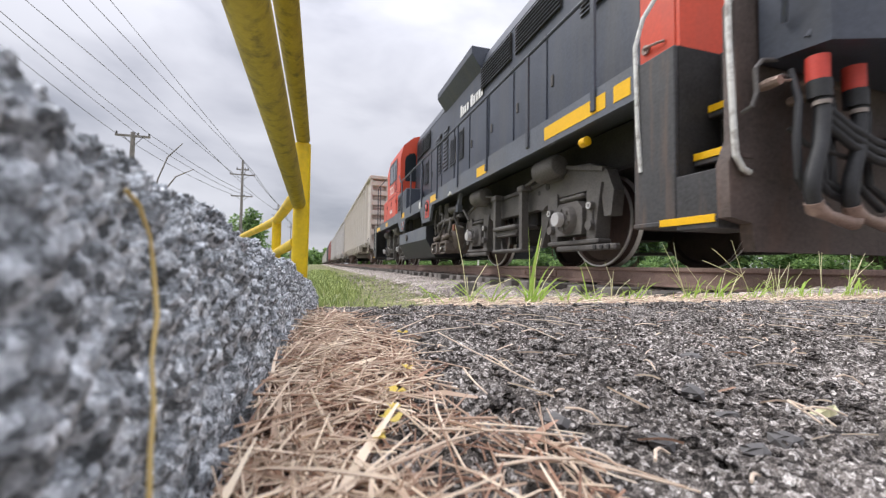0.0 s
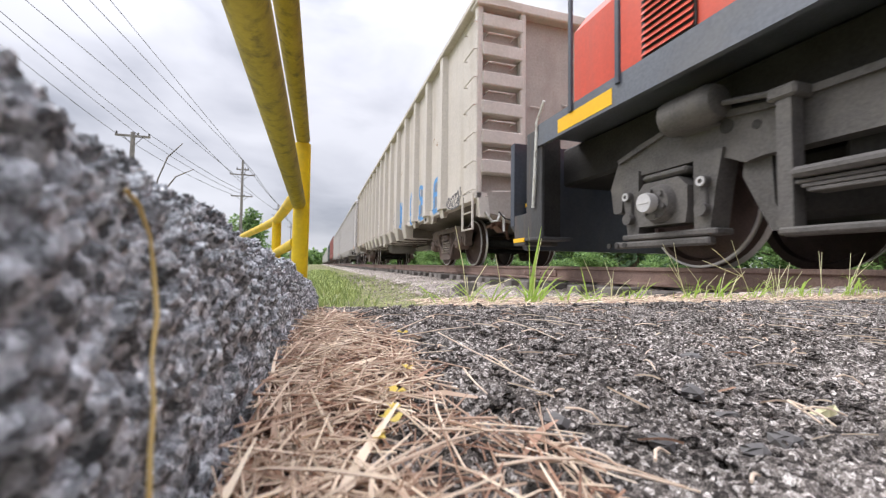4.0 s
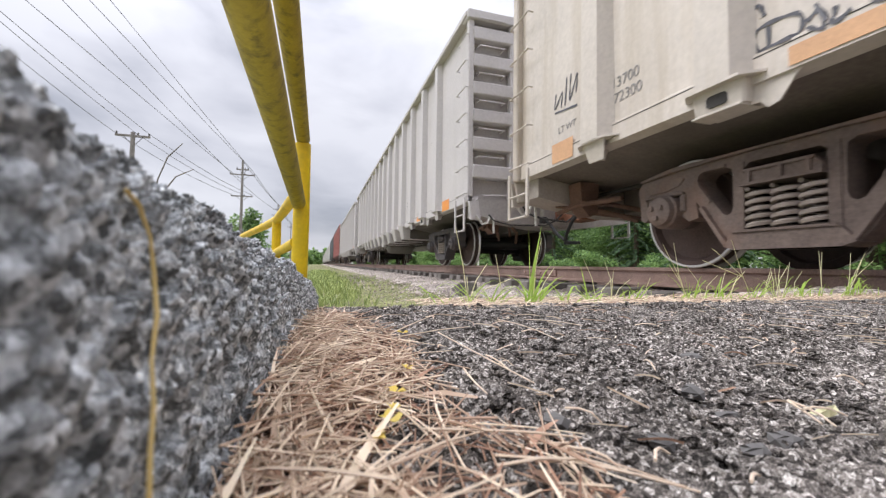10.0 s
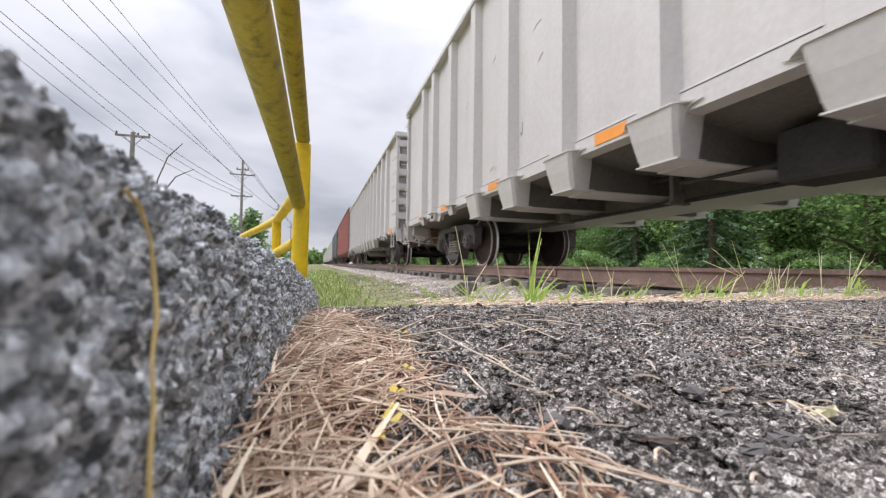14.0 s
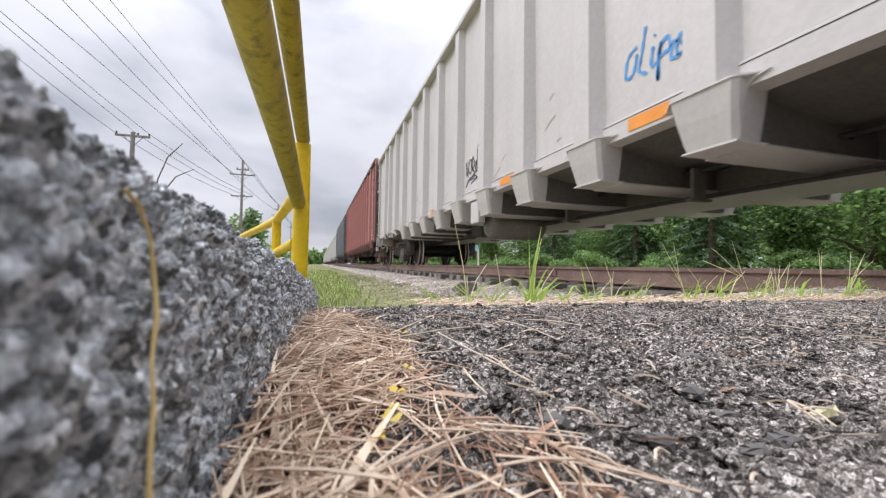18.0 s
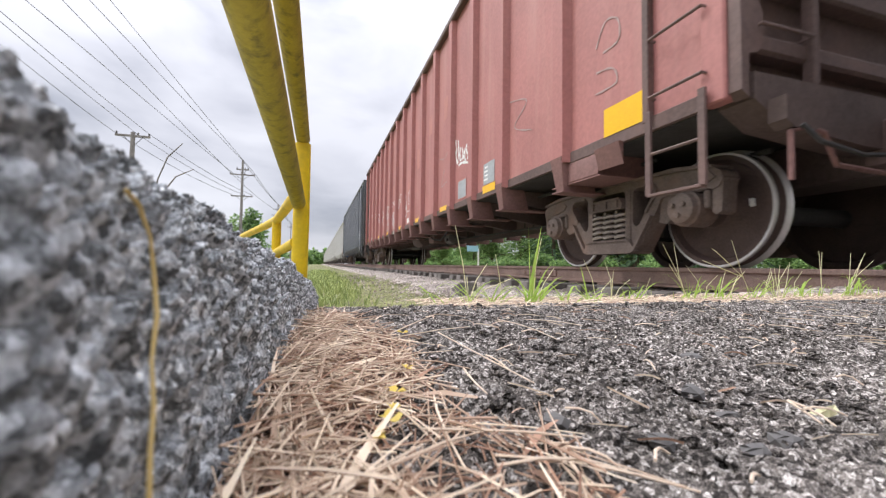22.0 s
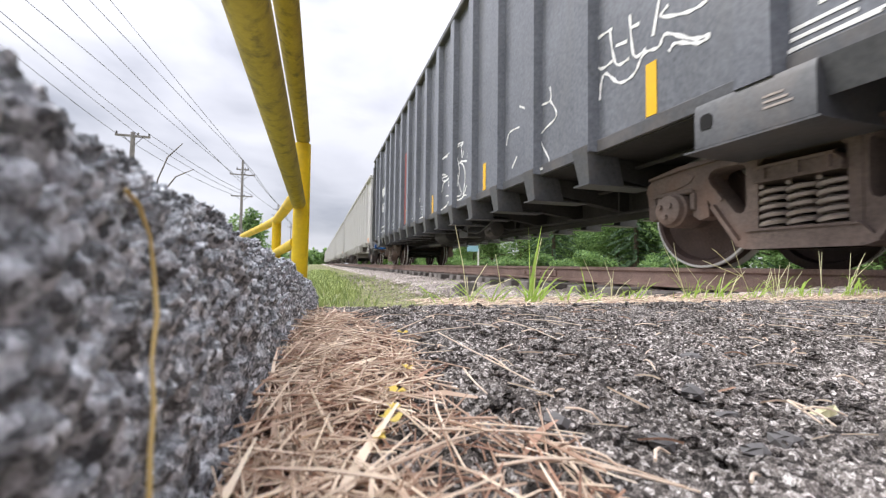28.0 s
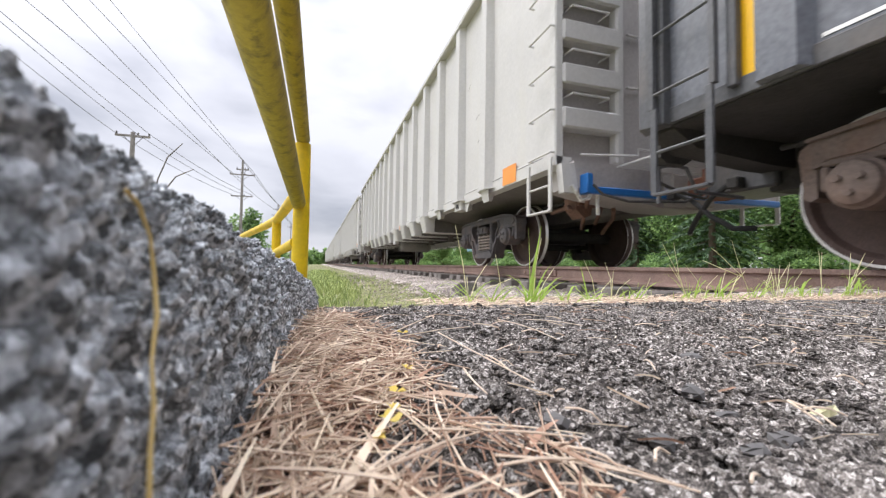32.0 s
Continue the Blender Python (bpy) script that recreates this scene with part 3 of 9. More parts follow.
tagged(part("straw_scatter", rest, STRAW, fix=False), "scattered bits of dry straw on the asphalt", "straw", kind="stuff")


def pebble(m, x, y, z, r, rng):
    """A small angular stone."""
    vs = []
    sq = (rng.uniform(0.8, 1.3), rng.uniform(0.8, 1.3), rng.uniform(0.5, 0.8))
    for k in range(3):
        la = (-0.6, 0.25, 0.95)[k]
        for j in range(5):
            an = j * math.tau / 5 + k * 0.6
            q = r * rng.uniform(0.75, 1.15)
            vs.append((x + q * sq[0] * math.cos(la) * math.cos(an), y + q * sq[1] * math.cos(la) * math.sin(an), z + q * sq[2] * math.sin(la)))
    vs.append((x, y, z + r * sq[2] * rng.uniform(0.85, 1.05)))
    fs = [(k * 5 + j, k * 5 + (j + 1) % 5, k * 5 + 5 + (j + 1) % 5, k * 5 + 5 + j) for k in range(2) for j in range(5)]
    fs += [(10 + j, 10 + (j + 1) % 5, 15) for j in range(5)]
    m.add(vs, fs)


chips = Mesh()
for _ in range(9000):
    x, y = rs.uniform(-0.03, 1.0) ** 1.0, rs.uniform(0.11, 0.95)
    if rs.random() < 0.3:
        x = rs.uniform(0.9, 2.3)
    pebble(chips, x, y, ROAD_Z + rs.uniform(-0.001, 0.003), rs.choice((0.0012, 0.0016, 0.002, 0.0025, 0.003, 0.004, 0.0055, 0.0075 if rs.random() < 0.3 else 0.002)) * rs.uniform(0.8, 1.2), rs)
tagged(part("asphalt_chips", chips, ASPHALT, smooth=False, fix=False), "loose grey chips in the worn asphalt", "gravel", kind="stuff")
for x, y, r in ((0.1481, 0.2292, 0.0085), (0.3888, 0.3417, 0.012), (0.2853, 0.2511, 0.010), (0.262, 0.2032, 0.007), (0.1871, 0.1849, 0.007), (0.2247, 0.1606, 0.008), (0.2605, 0.1685, 0.007)):
    m = Mesh()
    pebble(m, x, y, ROAD_Z + 0.002, r, rs)
    tagged(part("pebble", m, STONE, smooth=False), "dark grey pebble lying on the asphalt", "pebble", "loose pebbles")
for x, y in ((0.0994, 0.4856), (0.0687, 0.3198), (0.0495, 0.2602), (0.0423, 0.2299), (0.0382, 0.2149), (0.0267, 0.1947)):
    m = Mesh()
    for k in range(4):
        a = rs.uniform(0, math.tau)
        c, s, q = math.cos(a) * 0.0045, math.sin(a) * 0.0045, 0.0035
        z = ROAD_Z + 0.018
        m.add([(x, y, z), (x + c + s * 0.6, y + s - c * 0.6, z + rs.uniform(0, q)), (x + c * 1.5, y + s * 1.5, z + rs.uniform(0, q)), (x + c - s * 0.6, y + s + c * 0.6, z + rs.uniform(0, q))], [(0, 1, 2, 3)])
    tagged(part("fallen_petal", m, PETAL, smooth=False, fix=False), "small pale yellow petal on the straw", "petal", "fallen petals")

# torn dry leaf with twigs
tl = Mesh()
lx, ly = 0.312, 0.176
for k in range(9):
    a0, a1 = k * 0.5, k * 0.5 + 0.5
    r0, r1 = 0.010 + 0.006 * math.sin(k * 2.1), 0.010 + 0.006 * math.sin((k + 1) * 2.1)
    tl.add([(lx, ly, ROAD_Z + 0.007), (lx + r0 * math.cos(a0), ly + r0 * math.sin(a0) * 0.6, ROAD_Z + 0.010 + 0.003 * math.sin(k)), (lx + r1 * math.cos(a1), ly + r1 * math.sin(a1) * 0.6, ROAD_Z + 0.010 + 0.003 * math.sin(k + 1))], [(0, 1, 2)])
tagged(part("dry_leaf", tl, SEED, smooth=False, fix=False), "curled pale dry leaf on the asphalt", "leaf")

HANG = leafy("golden_stalk", (0.62, 0.45, 0.17), (0.66, 0.50, 0.2), 0.55, 0.2)
# stalk hanging on the kerb face
hang = Mesh().tube([(x * 0.80, y * 0.80, z * 0.80 + EYE.z * 0.20) for x, y, z in ((-0.056, 0.1435, 0.0135), (-0.054, 0.1475, 0.0098), (-0.052, 0.1519, 0.0), (-0.05, 0.1499, -0.0108), (-0.047, 0.1451, -0.0246), (-0.044, 0.1331, -0.0358), (-0.041, 0.1269, -0.0464), (-0.039, 0.1197, -0.0553), (-0.037, 0.114, -0.0638), (-0.036, 0.11, -0.075))], [0.0005, 0.0006, 0.00045, 0.00055, 0.0006, 0.0004, 0.0005, 0.00045, 0.0005, 0.0004], 6)
tagged(part("straw_stalk", hang, HANG), "yellow dry stalk hanging down the kerb face", "straw")


# ---- weeds along the apron edge ----
wr = random.Random(3)
def blade(m, base, tip, w, bend=0.3, rng=random):
    """A flat grass blade that bends over, folded along its middle."""
    a, b = Vector(base), Vector(tip)
    d = b - a
    side = Vector((d.y, -d.x, 0))
    side = (side.normalized() if side.length > 1e-4 else Vector((1, 0, 0))) * w
    side = side.lerp(Vector((w, 0, 0)), 0.6)
    up = Vector((0, 0, d.length * bend))
    vs = []
    n = 5
    for k in range(n):
        u = k / (n - 1)
        p = a.lerp(b, u) + up * (4 * u * (1 - u)) * 0.5
        ww = (0.55, 1.0, 0.9, 0.55, 0.05)[k]
        vs += [p - side * ww, p + Vector((0, -w * 0.4 * ww, 0)), p + side * ww]
    m.add(vs, [(k * 3 + j, k * 3 + j + 1, k * 3 + j + 4, k * 3 + j + 3) for k in range(n - 1) for j in range(2)])


def weed(base, stems, blades, label):
    """A weed clump: seed stalks and blades that spring from one root."""
    root = new("weed")
    root.matrix_basis = Matrix.Translation(base)
    tagged(root, label, "weed", "weeds along the asphalt edge")
    for s in stems:
        m = Mesh().tube([Vector(q) for q in s], [0.0014] * (len(s) - 1) + [0.0009], 4)
        part("stalk", m, SEED, root, "thin pale seed stalk")
    for tip, w, bend in blades:
        m = Mesh()
        blade(m, (wr.uniform(-0.02, 0.02), wr.uniform(-0.01, 0.01), 0), tip, w, bend)
        part("blade", m, BLADE, root, smooth=False, fix=False)
    return root


GZ = -0.125


def some_blades(n, h, spread, w=0.0032):
    return [((wr.uniform(-1.4, 1.4) * spread, wr.uniform(-spread, spread) * 0.6, 0.018 + h * wr.uniform(0.1, 1.25)), w * wr.uniform(0.6, 1.3), wr.uniform(0.2, 0.7)) for _ in range(int(n * 1.35))]


weed((0.392, 1.03, GZ), [[(0, 0, 0), (-0.018, 0, 0.12), (-0.041, 0, 0.225)]], some_blades(5, 0.05, 0.07), "thin tall weed stalk with few blades")
weed((0.585, 1.03, GZ), [[(0, 0, 0), (0.012, 0, 0.12), (0.03, 0, 0.2)]], [((0.03, 0, 0.235), 0.006, 0.05), ((-0.012, 0.0, 0.23), 0.005, 0.05), ((0.062, 0, 0.125), 0.004, 0.2), ((-0.10, 0.0, 0.095), 0.007, 0.35), ((0.10, 0, 0.09), 0.006, 0.3)] + some_blades(7, 0.06, 0.07, 0.005), "tall bright green grass clump")
weed((0.47, 1.04, GZ), [], some_blades(6, 0.06, 0.09), "low green weed at the asphalt edge")
weed((0.70, 1.05, GZ), [], some_blades(5, 0.05, 0.08), "low green weed at the asphalt edge")
weed((0.79, 1.03, GZ), [], [((-0.045, 0, 0.125), 0.006, 0.1), ((-0.075, 0, 0.06), 0.004, 0.3), ((0.05, 0, 0.05), 0.004, 0.3)] + some_blades(5, 0.04, 0.07), "small green weed with one upright blade")
weed((0.95, 1.05, GZ), [], some_blades(7, 0.05, 0.09), "low green weed at the asphalt edge")
weed((1.16, 1.03, GZ), [[(0, 0, 0), (-0.05, 0, 0.11), (-0.105, 0, 0.195)], [(0, 0, 0), (-0.04, 0, 0.1), (-0.06, 0, 0.20)], [(0, 0, 0), (-0.03, 0, 0.07), (-0.08, 0, 0.13)]], some_blades(9, 0.07, 0.08), "weed with pale spreading seed stalks")
weed((1.30, 1.04, GZ), [[(0, 0, 0), (0.02, 0, 0.07), (0.035, 0, 0.11)]], some_blades(10, 0.07, 0.09), "bushy green weed at the asphalt edge")
weed((1.44, 1.02, GZ), [[(0, 0, 0), (-0.05, 0, 0.09), (-0.17, 0, 0.175), (-0.19, 0, 0.185)], [(0, 0, 0), (-0.05, 0, 0.09), (-0.10, 0, 0.215)], [(0, 0, 0), (-0.05, 0, 0.09), (-0.15, 0, 0.12), (-0.23, 0, 0.145)]], some_blades(8, 0.06, 0.1), "crabgrass weed with forked seed heads")
weed((1.60, 1.04, GZ + 0.005), [[(0, 0, 0), (-0.02, 0, 0.06), (-0.03, 0, 0.12)], [(0, 0, 0), (0.03, 0, 0.06), (0.05, 0, 0.14)], [(0, 0, 0), (-0.01, 0, 0.08), (0.0, 0, 0.13)]], some_blades(9, 0.07, 0.09), "weed with several short seed stalks")
weed((1.72, 1.05, GZ + 0.01), [], some_blades(8, 0.05, 0.1), "low green weed at the asphalt edge")
weed((1.82, 1.04, GZ + 0.01), [[(0, 0, 0), (-0.005, 0, 0.1), (-0.012, 0, 0.18)], [(0, 0, 0), (-0.002, 0, 0.1), (0.005, 0, 0.175)]], some_blades(4, 0.04, 0.06), "two upright pale dry stalks")
weed((1.98, 1.05, GZ + 0.015), [[(0, 0, 0), (0.02, 0, 0.08), (0.03, 0, 0.17)], [(0, 0, 0), (0.05, 0, 0.09), (0.12, 0, 0.175)], [(0, 0, 0), (0.06, 0, 0.08), (0.17, 0, 0.145)], [(0, 0, 0), (0.05, 0, 0.07), (0.10, 0, 0.15)]], some_blades(9, 0.05, 0.1), "weed with fanned pale seed heads")
weed((2.12, 1.08, GZ + 0.015), [], some_blades(8, 0.05, 0.1), "low green weed at the asphalt edge")
for k in range(20):
    x = 0.33 + k * 0.097 + wr.uniform(-0.03, 0.03)
    st_ = []
    if wr.random() < 0.55:
        for q in range(wr.choice((1, 2, 3))):
            lean, hh = wr.gauss(0, 0.045), wr.uniform(0.07, 0.15)
            st_.append([(0, 0, 0), (lean * 0.4, 0, hh * 0.6), (lean, wr.uniform(-0.02, 0.02), hh)])
    weed((x, 1.0 + wr.uniform(0.0, 0.09), GZ + 0.004 * (x - 0.4)), st_, some_blades(wr.choice((2, 3, 4)), 0.022, 0.11, 0.0026), "small green weed with thin stalks" if st_ else "low tuft of bright green blades")
# dry stems behind the kerb
dry = weed((-0.31, 0.9, 0.03), [[(0, 0, 0), (0.01, 0, 0.12), (0.025, 0, 0.165), (0.05, 0, 0.195)], [(0.01, 0, 0.08), (0.04, 0, 0.128), (0.07, 0, 0.145)]], [], "dry bent stems behind the kerb")
for ob in dry.children:
    ob.data.materials[0] = POLE_WOOD

# ---- verge grass ----
vg = Mesh()
gr_ = random.Random(17)
for _ in range(8000):
    y = 1.1 + 24 * gr_.random() ** 1.7
    x = gr_.uniform(-0.35, 0.62) + max(0, gr_.gauss(0, 0.18)) if gr_.random() < 0.8 else gr_.uniform(-3.0, -0.3)
    if x > 0.45 + 0.2 * math.sin(y * 2.3) and gr_.random() < 0.8:
        continue
    if fbm(np.array([x]), np.array([y]), 0.5, 71, 2)[0] < -0.05 and gr_.random() < 0.75:
        continue
    z = float(ground_height(np.array([x]), np.array([y]))[0])
    h = gr_.uniform(0.05, 0.16) * (1.0 if y < 6 else 1.3)
    w = 0.0022 + 0.0007 * y
    a = gr_.uniform(0, math.tau)
    b = (x + h * 0.5 * math.cos(a), y + h * 0.5 * math.sin(a), z + h)
    vg.add([(x - w, y, z - 0.02), (x + w, y, z - 0.02), ((x + b[0]) / 2 + w * 0.7, y, z + h * 0.6), ((x + b[0]) / 2 - w * 0.7, y, z + h * 0.6), b], [(0, 1, 2, 3), (3, 2, 4)])
for _ in range(2200):
    x, y = gr_.gauss(1.0, 0.45), 1.4 + 14 * gr_.random() ** 1.6
    if fbm(np.array([x]), np.array([y]), 0.6, 77, 2)[0] < 0.12 or x > 2.3:
        continue
    z = float(ground_height(np.array([x]), np.array([y]))[0])
    h, w, a = gr_.uniform(0.03, 0.09), 0.002 + 0.0007 * y, gr_.uniform(0, math.tau)
    vg.add([(x - w, y, z - 0.01), (x + w, y, z - 0.01), (x + h * math.cos(a), y + h * math.sin(a), z + h)], [(0, 1, 2)])
tagged(part("verge_grass", vg, GRASS, smooth=False, fix=False), "bright green uncut grass on the verge", "grass", kind="stuff")

# loose ballast
lb = Mesh()
for _ in range(9500):
    y = 1.15 + 16 * gr_.random() ** 1.6
    x = gr_.uniform(0.75, 2.95)
    if gr_.random() > np.interp(x, [0.7, 1.6, 2.2, 3.0], [0.15, 0.6, 1, 1]):
        continue
    z = float(ground_height(np.array([x]), np.array([y]))[0])
    pebble(lb, x, y, z + 0.008, gr_.choice((0.007, 0.010, 0.014, 0.019, 0.028 if gr_.random() < 0.4 else 0.012)) * gr_.uniform(0.7, 1.2), gr_)
BALLAST_LOOSE = leafy("ballast_pieces", (0.15, 0.12, 0.105), (0.60, 0.52, 0.47), 0.9, 0.0)
tagged(part("loose_ballast", lb, BALLAST_LOOSE, smooth=False, fix=False), "loose grey-brown ballast stones on the shoulder", "ballast", kind="stuff")
for x, y, r in ((1.75, 4.4, 0.09), (1.35, 5.6, 0.07), (2.05, 3.3, 0.06)):
    m = Mesh()
    pebble(m, x, y, float(ground_height(np.array([x]), np.array([y]))[0]) + r * 0.4, r, gr_)
    tagged(part("rock", m, BALLAST_LOOSE, smooth=False), "pale angular rock on the shoulder", "rock", "rocks on the shoulder")
old = part("old_tie", tie_me, TIE_WOOD, at=pose(1.95, 5.4, -0.30, 0, 8, 78))
old.scale = (0.45, 1, 1)
tagged(old, "grey discarded tie end beside the track", "railway tie")

# ---- trees ----
def leaf_cloud(m, centre, radii, n, size, rng, droop=0.0, lobes=7, core=0.35):
    """Many small leaves round a few lobes, leaving gaps and an uneven outline."""
    ls = [(Vector((rng.uniform(-1, 1) * radii[0], rng.uniform(-1, 1) * radii[1], rng.uniform(-1, 1) * radii[2])) * 0.62, rng.uniform(0.32, 0.55)) for _ in range(lobes)]
    c = Vector(centre)
    for _ in range(n):
        o, f = rng.choice(ls)
        while True:
            v = Vector((rng.uniform(-1, 1), rng.uniform(-1, 1), rng.uniform(-1, 1)))
            if core < v.length < 1:
                break
        p = c + o + Vector((v.x * radii[0], v.y * radii[1], v.z * radii[2])) * f
        s = size * rng.uniform(0.6, 1.3)
        a = Vector((rng.uniform(-1, 1), rng.uniform(-1, 1), rng.uniform(-0.6, 0.4) - droop)).normalized() * s
        b = a.cross(Vector((rng.uniform(-1, 1), rng.uniform(-1, 1), rng.uniform(0.2, 1)))).normalized() * s * 0.55
        m.add([p - a, p + b, p + a, p - b], [(0, 1, 2, 3)])


def tree(name, h, r, seed, leaf_mat, label, n=2600, size=0.22, low=0.25):
    rng = random.Random(seed)
    root = new(name)
    tagged(root, label, "tree", "trees beyond the track")
    tr = Mesh().tube([(0, 0, -0.3), (rng.uniform(-0.1, 0.1), 0, h * 0.3), (rng.uniform(-0.2, 0.2), rng.uniform(-0.2, 0.2), h * 0.6), (rng.uniform(-0.3, 0.3), 0, h * 0.88)], [h * 0.030, h * 0.024, h * 0.015, h * 0.004], 8)
    part("trunk", tr, BARK, root)
    for k in range(7):
        a = k * 2.4 + rng.random()
        z = h * (low + 0.08 * k)
        l_ = r * rng.uniform(0.55, 0.85)
        part("limb", Mesh().tube([(0, 0, z), (math.cos(a) * l_ * 0.5, math.sin(a) * l_ * 0.5, z + h * 0.08), (math.cos(a) * l_, math.sin(a) * l_, z + h * 0.12)], [h * 0.011, h * 0.007, h * 0.002], 6), BARK, root)
    cr = Mesh()
    leaf_cloud(cr, (0, 0, h * (0.5 + low / 2)), (r, r, h * (1 - low) / 2), n, size, rng, lobes=16)
    part("crown", cr, leaf_mat, root, smooth=False, fix=False)
    return root


def conifer(h, r, seed, label):
    rng = random.Random(seed)
    root = new("conifer")
    tagged(root, label, "tree", "trees beyond the track")
    part("trunk", Mesh().tube([(0, 0, -0.3), (0, 0, h)], [h * 0.025, 0.02], 8), BARK, root)
    cr = Mesh()
    for k in range(int(h * 9)):
        z = 0.6 + (h - 0.8) * k / (h * 9)
        rr = r * (1 - z / h) * rng.uniform(0.75, 1.1)
        a = k * 2.39996
        for j in range(16):
            u = (j + 1) / 16
            p = Vector((math.cos(a) * rr * u, math.sin(a) * rr * u, z - 0.35 * rr * u * u))
            for q in range(6):
                s = 0.22 * rng.uniform(0.7, 1.3)
                d = Vector((math.cos(a + rng.uniform(-1, 1)), math.sin(a + rng.uniform(-1, 1)), rng.uniform(-1.1, -0.2))).normalized() * s
                b = d.cross(Vector((rng.uniform(-1, 1), rng.uniform(-1, 1), 0.5))).normalized() * s * 0.22
                m_ = p + Vector((rng.uniform(-0.1, 0.1), rng.uniform(-0.1, 0.1), 0))
                cr.add([m_, m_ + d * 0.5 + b, m_ + d, m_ + d * 0.5 - b], [(0, 1, 2, 3)])
    part("crown", cr, LEAF_DARK, root, smooth=False, fix=False)
    return root


trees = [tree("broadleaf_tree", 9.0, 4.2, 1, LEAF, "leafy green tree behind the railway", 12000, 0.125, 0.05), tree("broadleaf_tree", 8.0, 3.8, 2, LEAF, "leafy green tree behind the railway", 12000, 0.125, 0.04)]
trees[0].matrix_basis, trees[1].matrix_basis = pose(25.5, 12.5, -0.55), pose(27.0, 21.0, -0.55)
for k, (x, y, i) in enumerate(((23.0, 6.0, 1), (33, 15.5, 0), (31, 24.0, 1), (26, 30.5, 0), (27, 39, 1), (25, 47, 0), (25, 56, 1), (26, 66, 0), (24, 78, 1), (26, 92, 0), (38, 30, 1), (38, 42, 0), (36, 58, 1), (37, 9, 0), (33, 3, 1), (31, 19.5, 1), (36, 22, 0), (35, 36, 1), (32, 50, 0), (42, 18, 1), (30, 11, 1), (28, 34.5, 1), (30, 44, 0), (30, 27.0, 1), (38.5, 35, 0), (25.5, 23.0, 1), (34, 31, 1))):
    copy_thing(trees[i], pose(x, y, -0.55, 0, 0, 70 * k))
fir = conifer(9.5, 3.4, 4, "dark drooping conifer behind the railway")
fir.matrix_basis = pose(21.5, 17.5, -0.55)
copy_thing(fir, pose(24.0, 26.0, -0.55, 0, 0, 100))
copy_thing(fir, pose(21.0, 33.0, -0.55, 0, 0, 200))


def bush(seed, r, h):
    m = Mesh()
    leaf_cloud(m, (0, 0, h * 0.5), (r, r * 0.8, h * 0.55), 3200, 0.085, random.Random(seed), lobes=9, core=0.2)
    return m.data("bush", LEAF)


bushes = [bush(1, 1.6, 1.7), bush(2, 2.0, 1.4)]
for k, (x, y) in enumerate(((18.5, 24.0), (19.5, 28.5), (18.5, 32), (19, 37), (20, 42), (19, 48), (20, 55), (21, 20.5), (20.5, 63), (20, 72), (24.5, 16.0), (23.5, 9.0), (22.5, 21.5), (24.0, 21.0), (26.5, 25.0), (23.5, 13.0))):
    b = part("bush", bushes[k % 2], LEAF, at=pose(x, y, -0.55, 0, 0, 50 * k))
    tagged(b, "dense dark green bush beyond the track", "bush", "bushes beyond the track")

# tree by the road and far woods
road_tree = tree("broadleaf_tree", 8.6, 2.6, 7, LEAF, "round green tree beside the utility poles", 2600, 0.24, 0.18)
road_tree.matrix_basis = pose(-9.5, 62, -0.55)
fw_ = Mesh()
fr_ = random.Random(23)
for k in range(90):
    x, y = fr_.uniform(-60, -16), fr_.uniform(120, 260)
    leaf_cloud(fw_, (x, y, fr_.uniform(2.0, 4.5)), (fr_.uniform(3, 6), 3, fr_.uniform(2.5, 5)), 90, 0.9, fr_, lobes=4)
for k in range(60):
    x, y = fr_.uniform(-22, 10), fr_.uniform(300, 480)
    leaf_cloud(fw_, (x, y, fr_.uniform(3.0, 7)), (fr_.uniform(4, 8), 3, fr_.uniform(4, 7)), 80, 1.6, fr_, lobes=4)
for k in range(110):
    x, y = fr_.uniform(42, 130), fr_.uniform(0, 200)
    leaf_cloud(fw_, (x, y, fr_.uniform(2.0, 5)), (4, fr_.uniform(4, 7), fr_.uniform(3, 6)), 90, 1.0, fr_, lobes=4)
for k in range(110):
    y = fr_.uniform(110, 330)
    x = y * fr_.uniform(0.10, 0.42)
    leaf_cloud(fw_, (x, y, fr_.uniform(1.5, 4.5)), (fr_.uniform(4, 7), 3, fr_.uniform(2.5, 5)), 90, 1.1, fr_, lobes=4)
tagged(part("far_woods", fw_, LEAF, smooth=False, fix=False), "distant green woods on the horizon", "woods", kind="stuff")

# ---- utility poles and wires ----
def pole(x, y, h, arms, label):
    p = new("utility_pole")
    p.matrix_basis = pose(x, y, -0.6)
    tagged(p, label, "utility pole", "utility poles")
    part("shaft", Mesh().tube([(0, 0, 0), (0, 0, h + 0.6)], [0.17, 0.11], 12), POLE_WOOD, p)
    for z, half, yaw in arms:
        a = part("crossarm", Mesh().box(-half, half, -0.05, 0.05, z + 0.54, z + 0.66, 0.01), POLE_WOOD, p)
        for k in range(3):
            xx = (-half + 0.06, 0.0 if half > 1.5 else 0.25, half - 0.06)[k]
            part("insulator", Mesh().lathe([(0, 0.03), (0.04, 0.06), (0.08, 0.04), (0.12, 0.06), (0.16, 0.02)], "z", (xx, 0.0, z + 0.66), 10), GRIME, a)
        for s in (-1, 1):
            part("brace", Mesh().tube([(s * half * 0.55, 0.06, z + 0.56), (0, 0.12, z + 0.05)], 0.018, 5), GRIME, a)
    return p


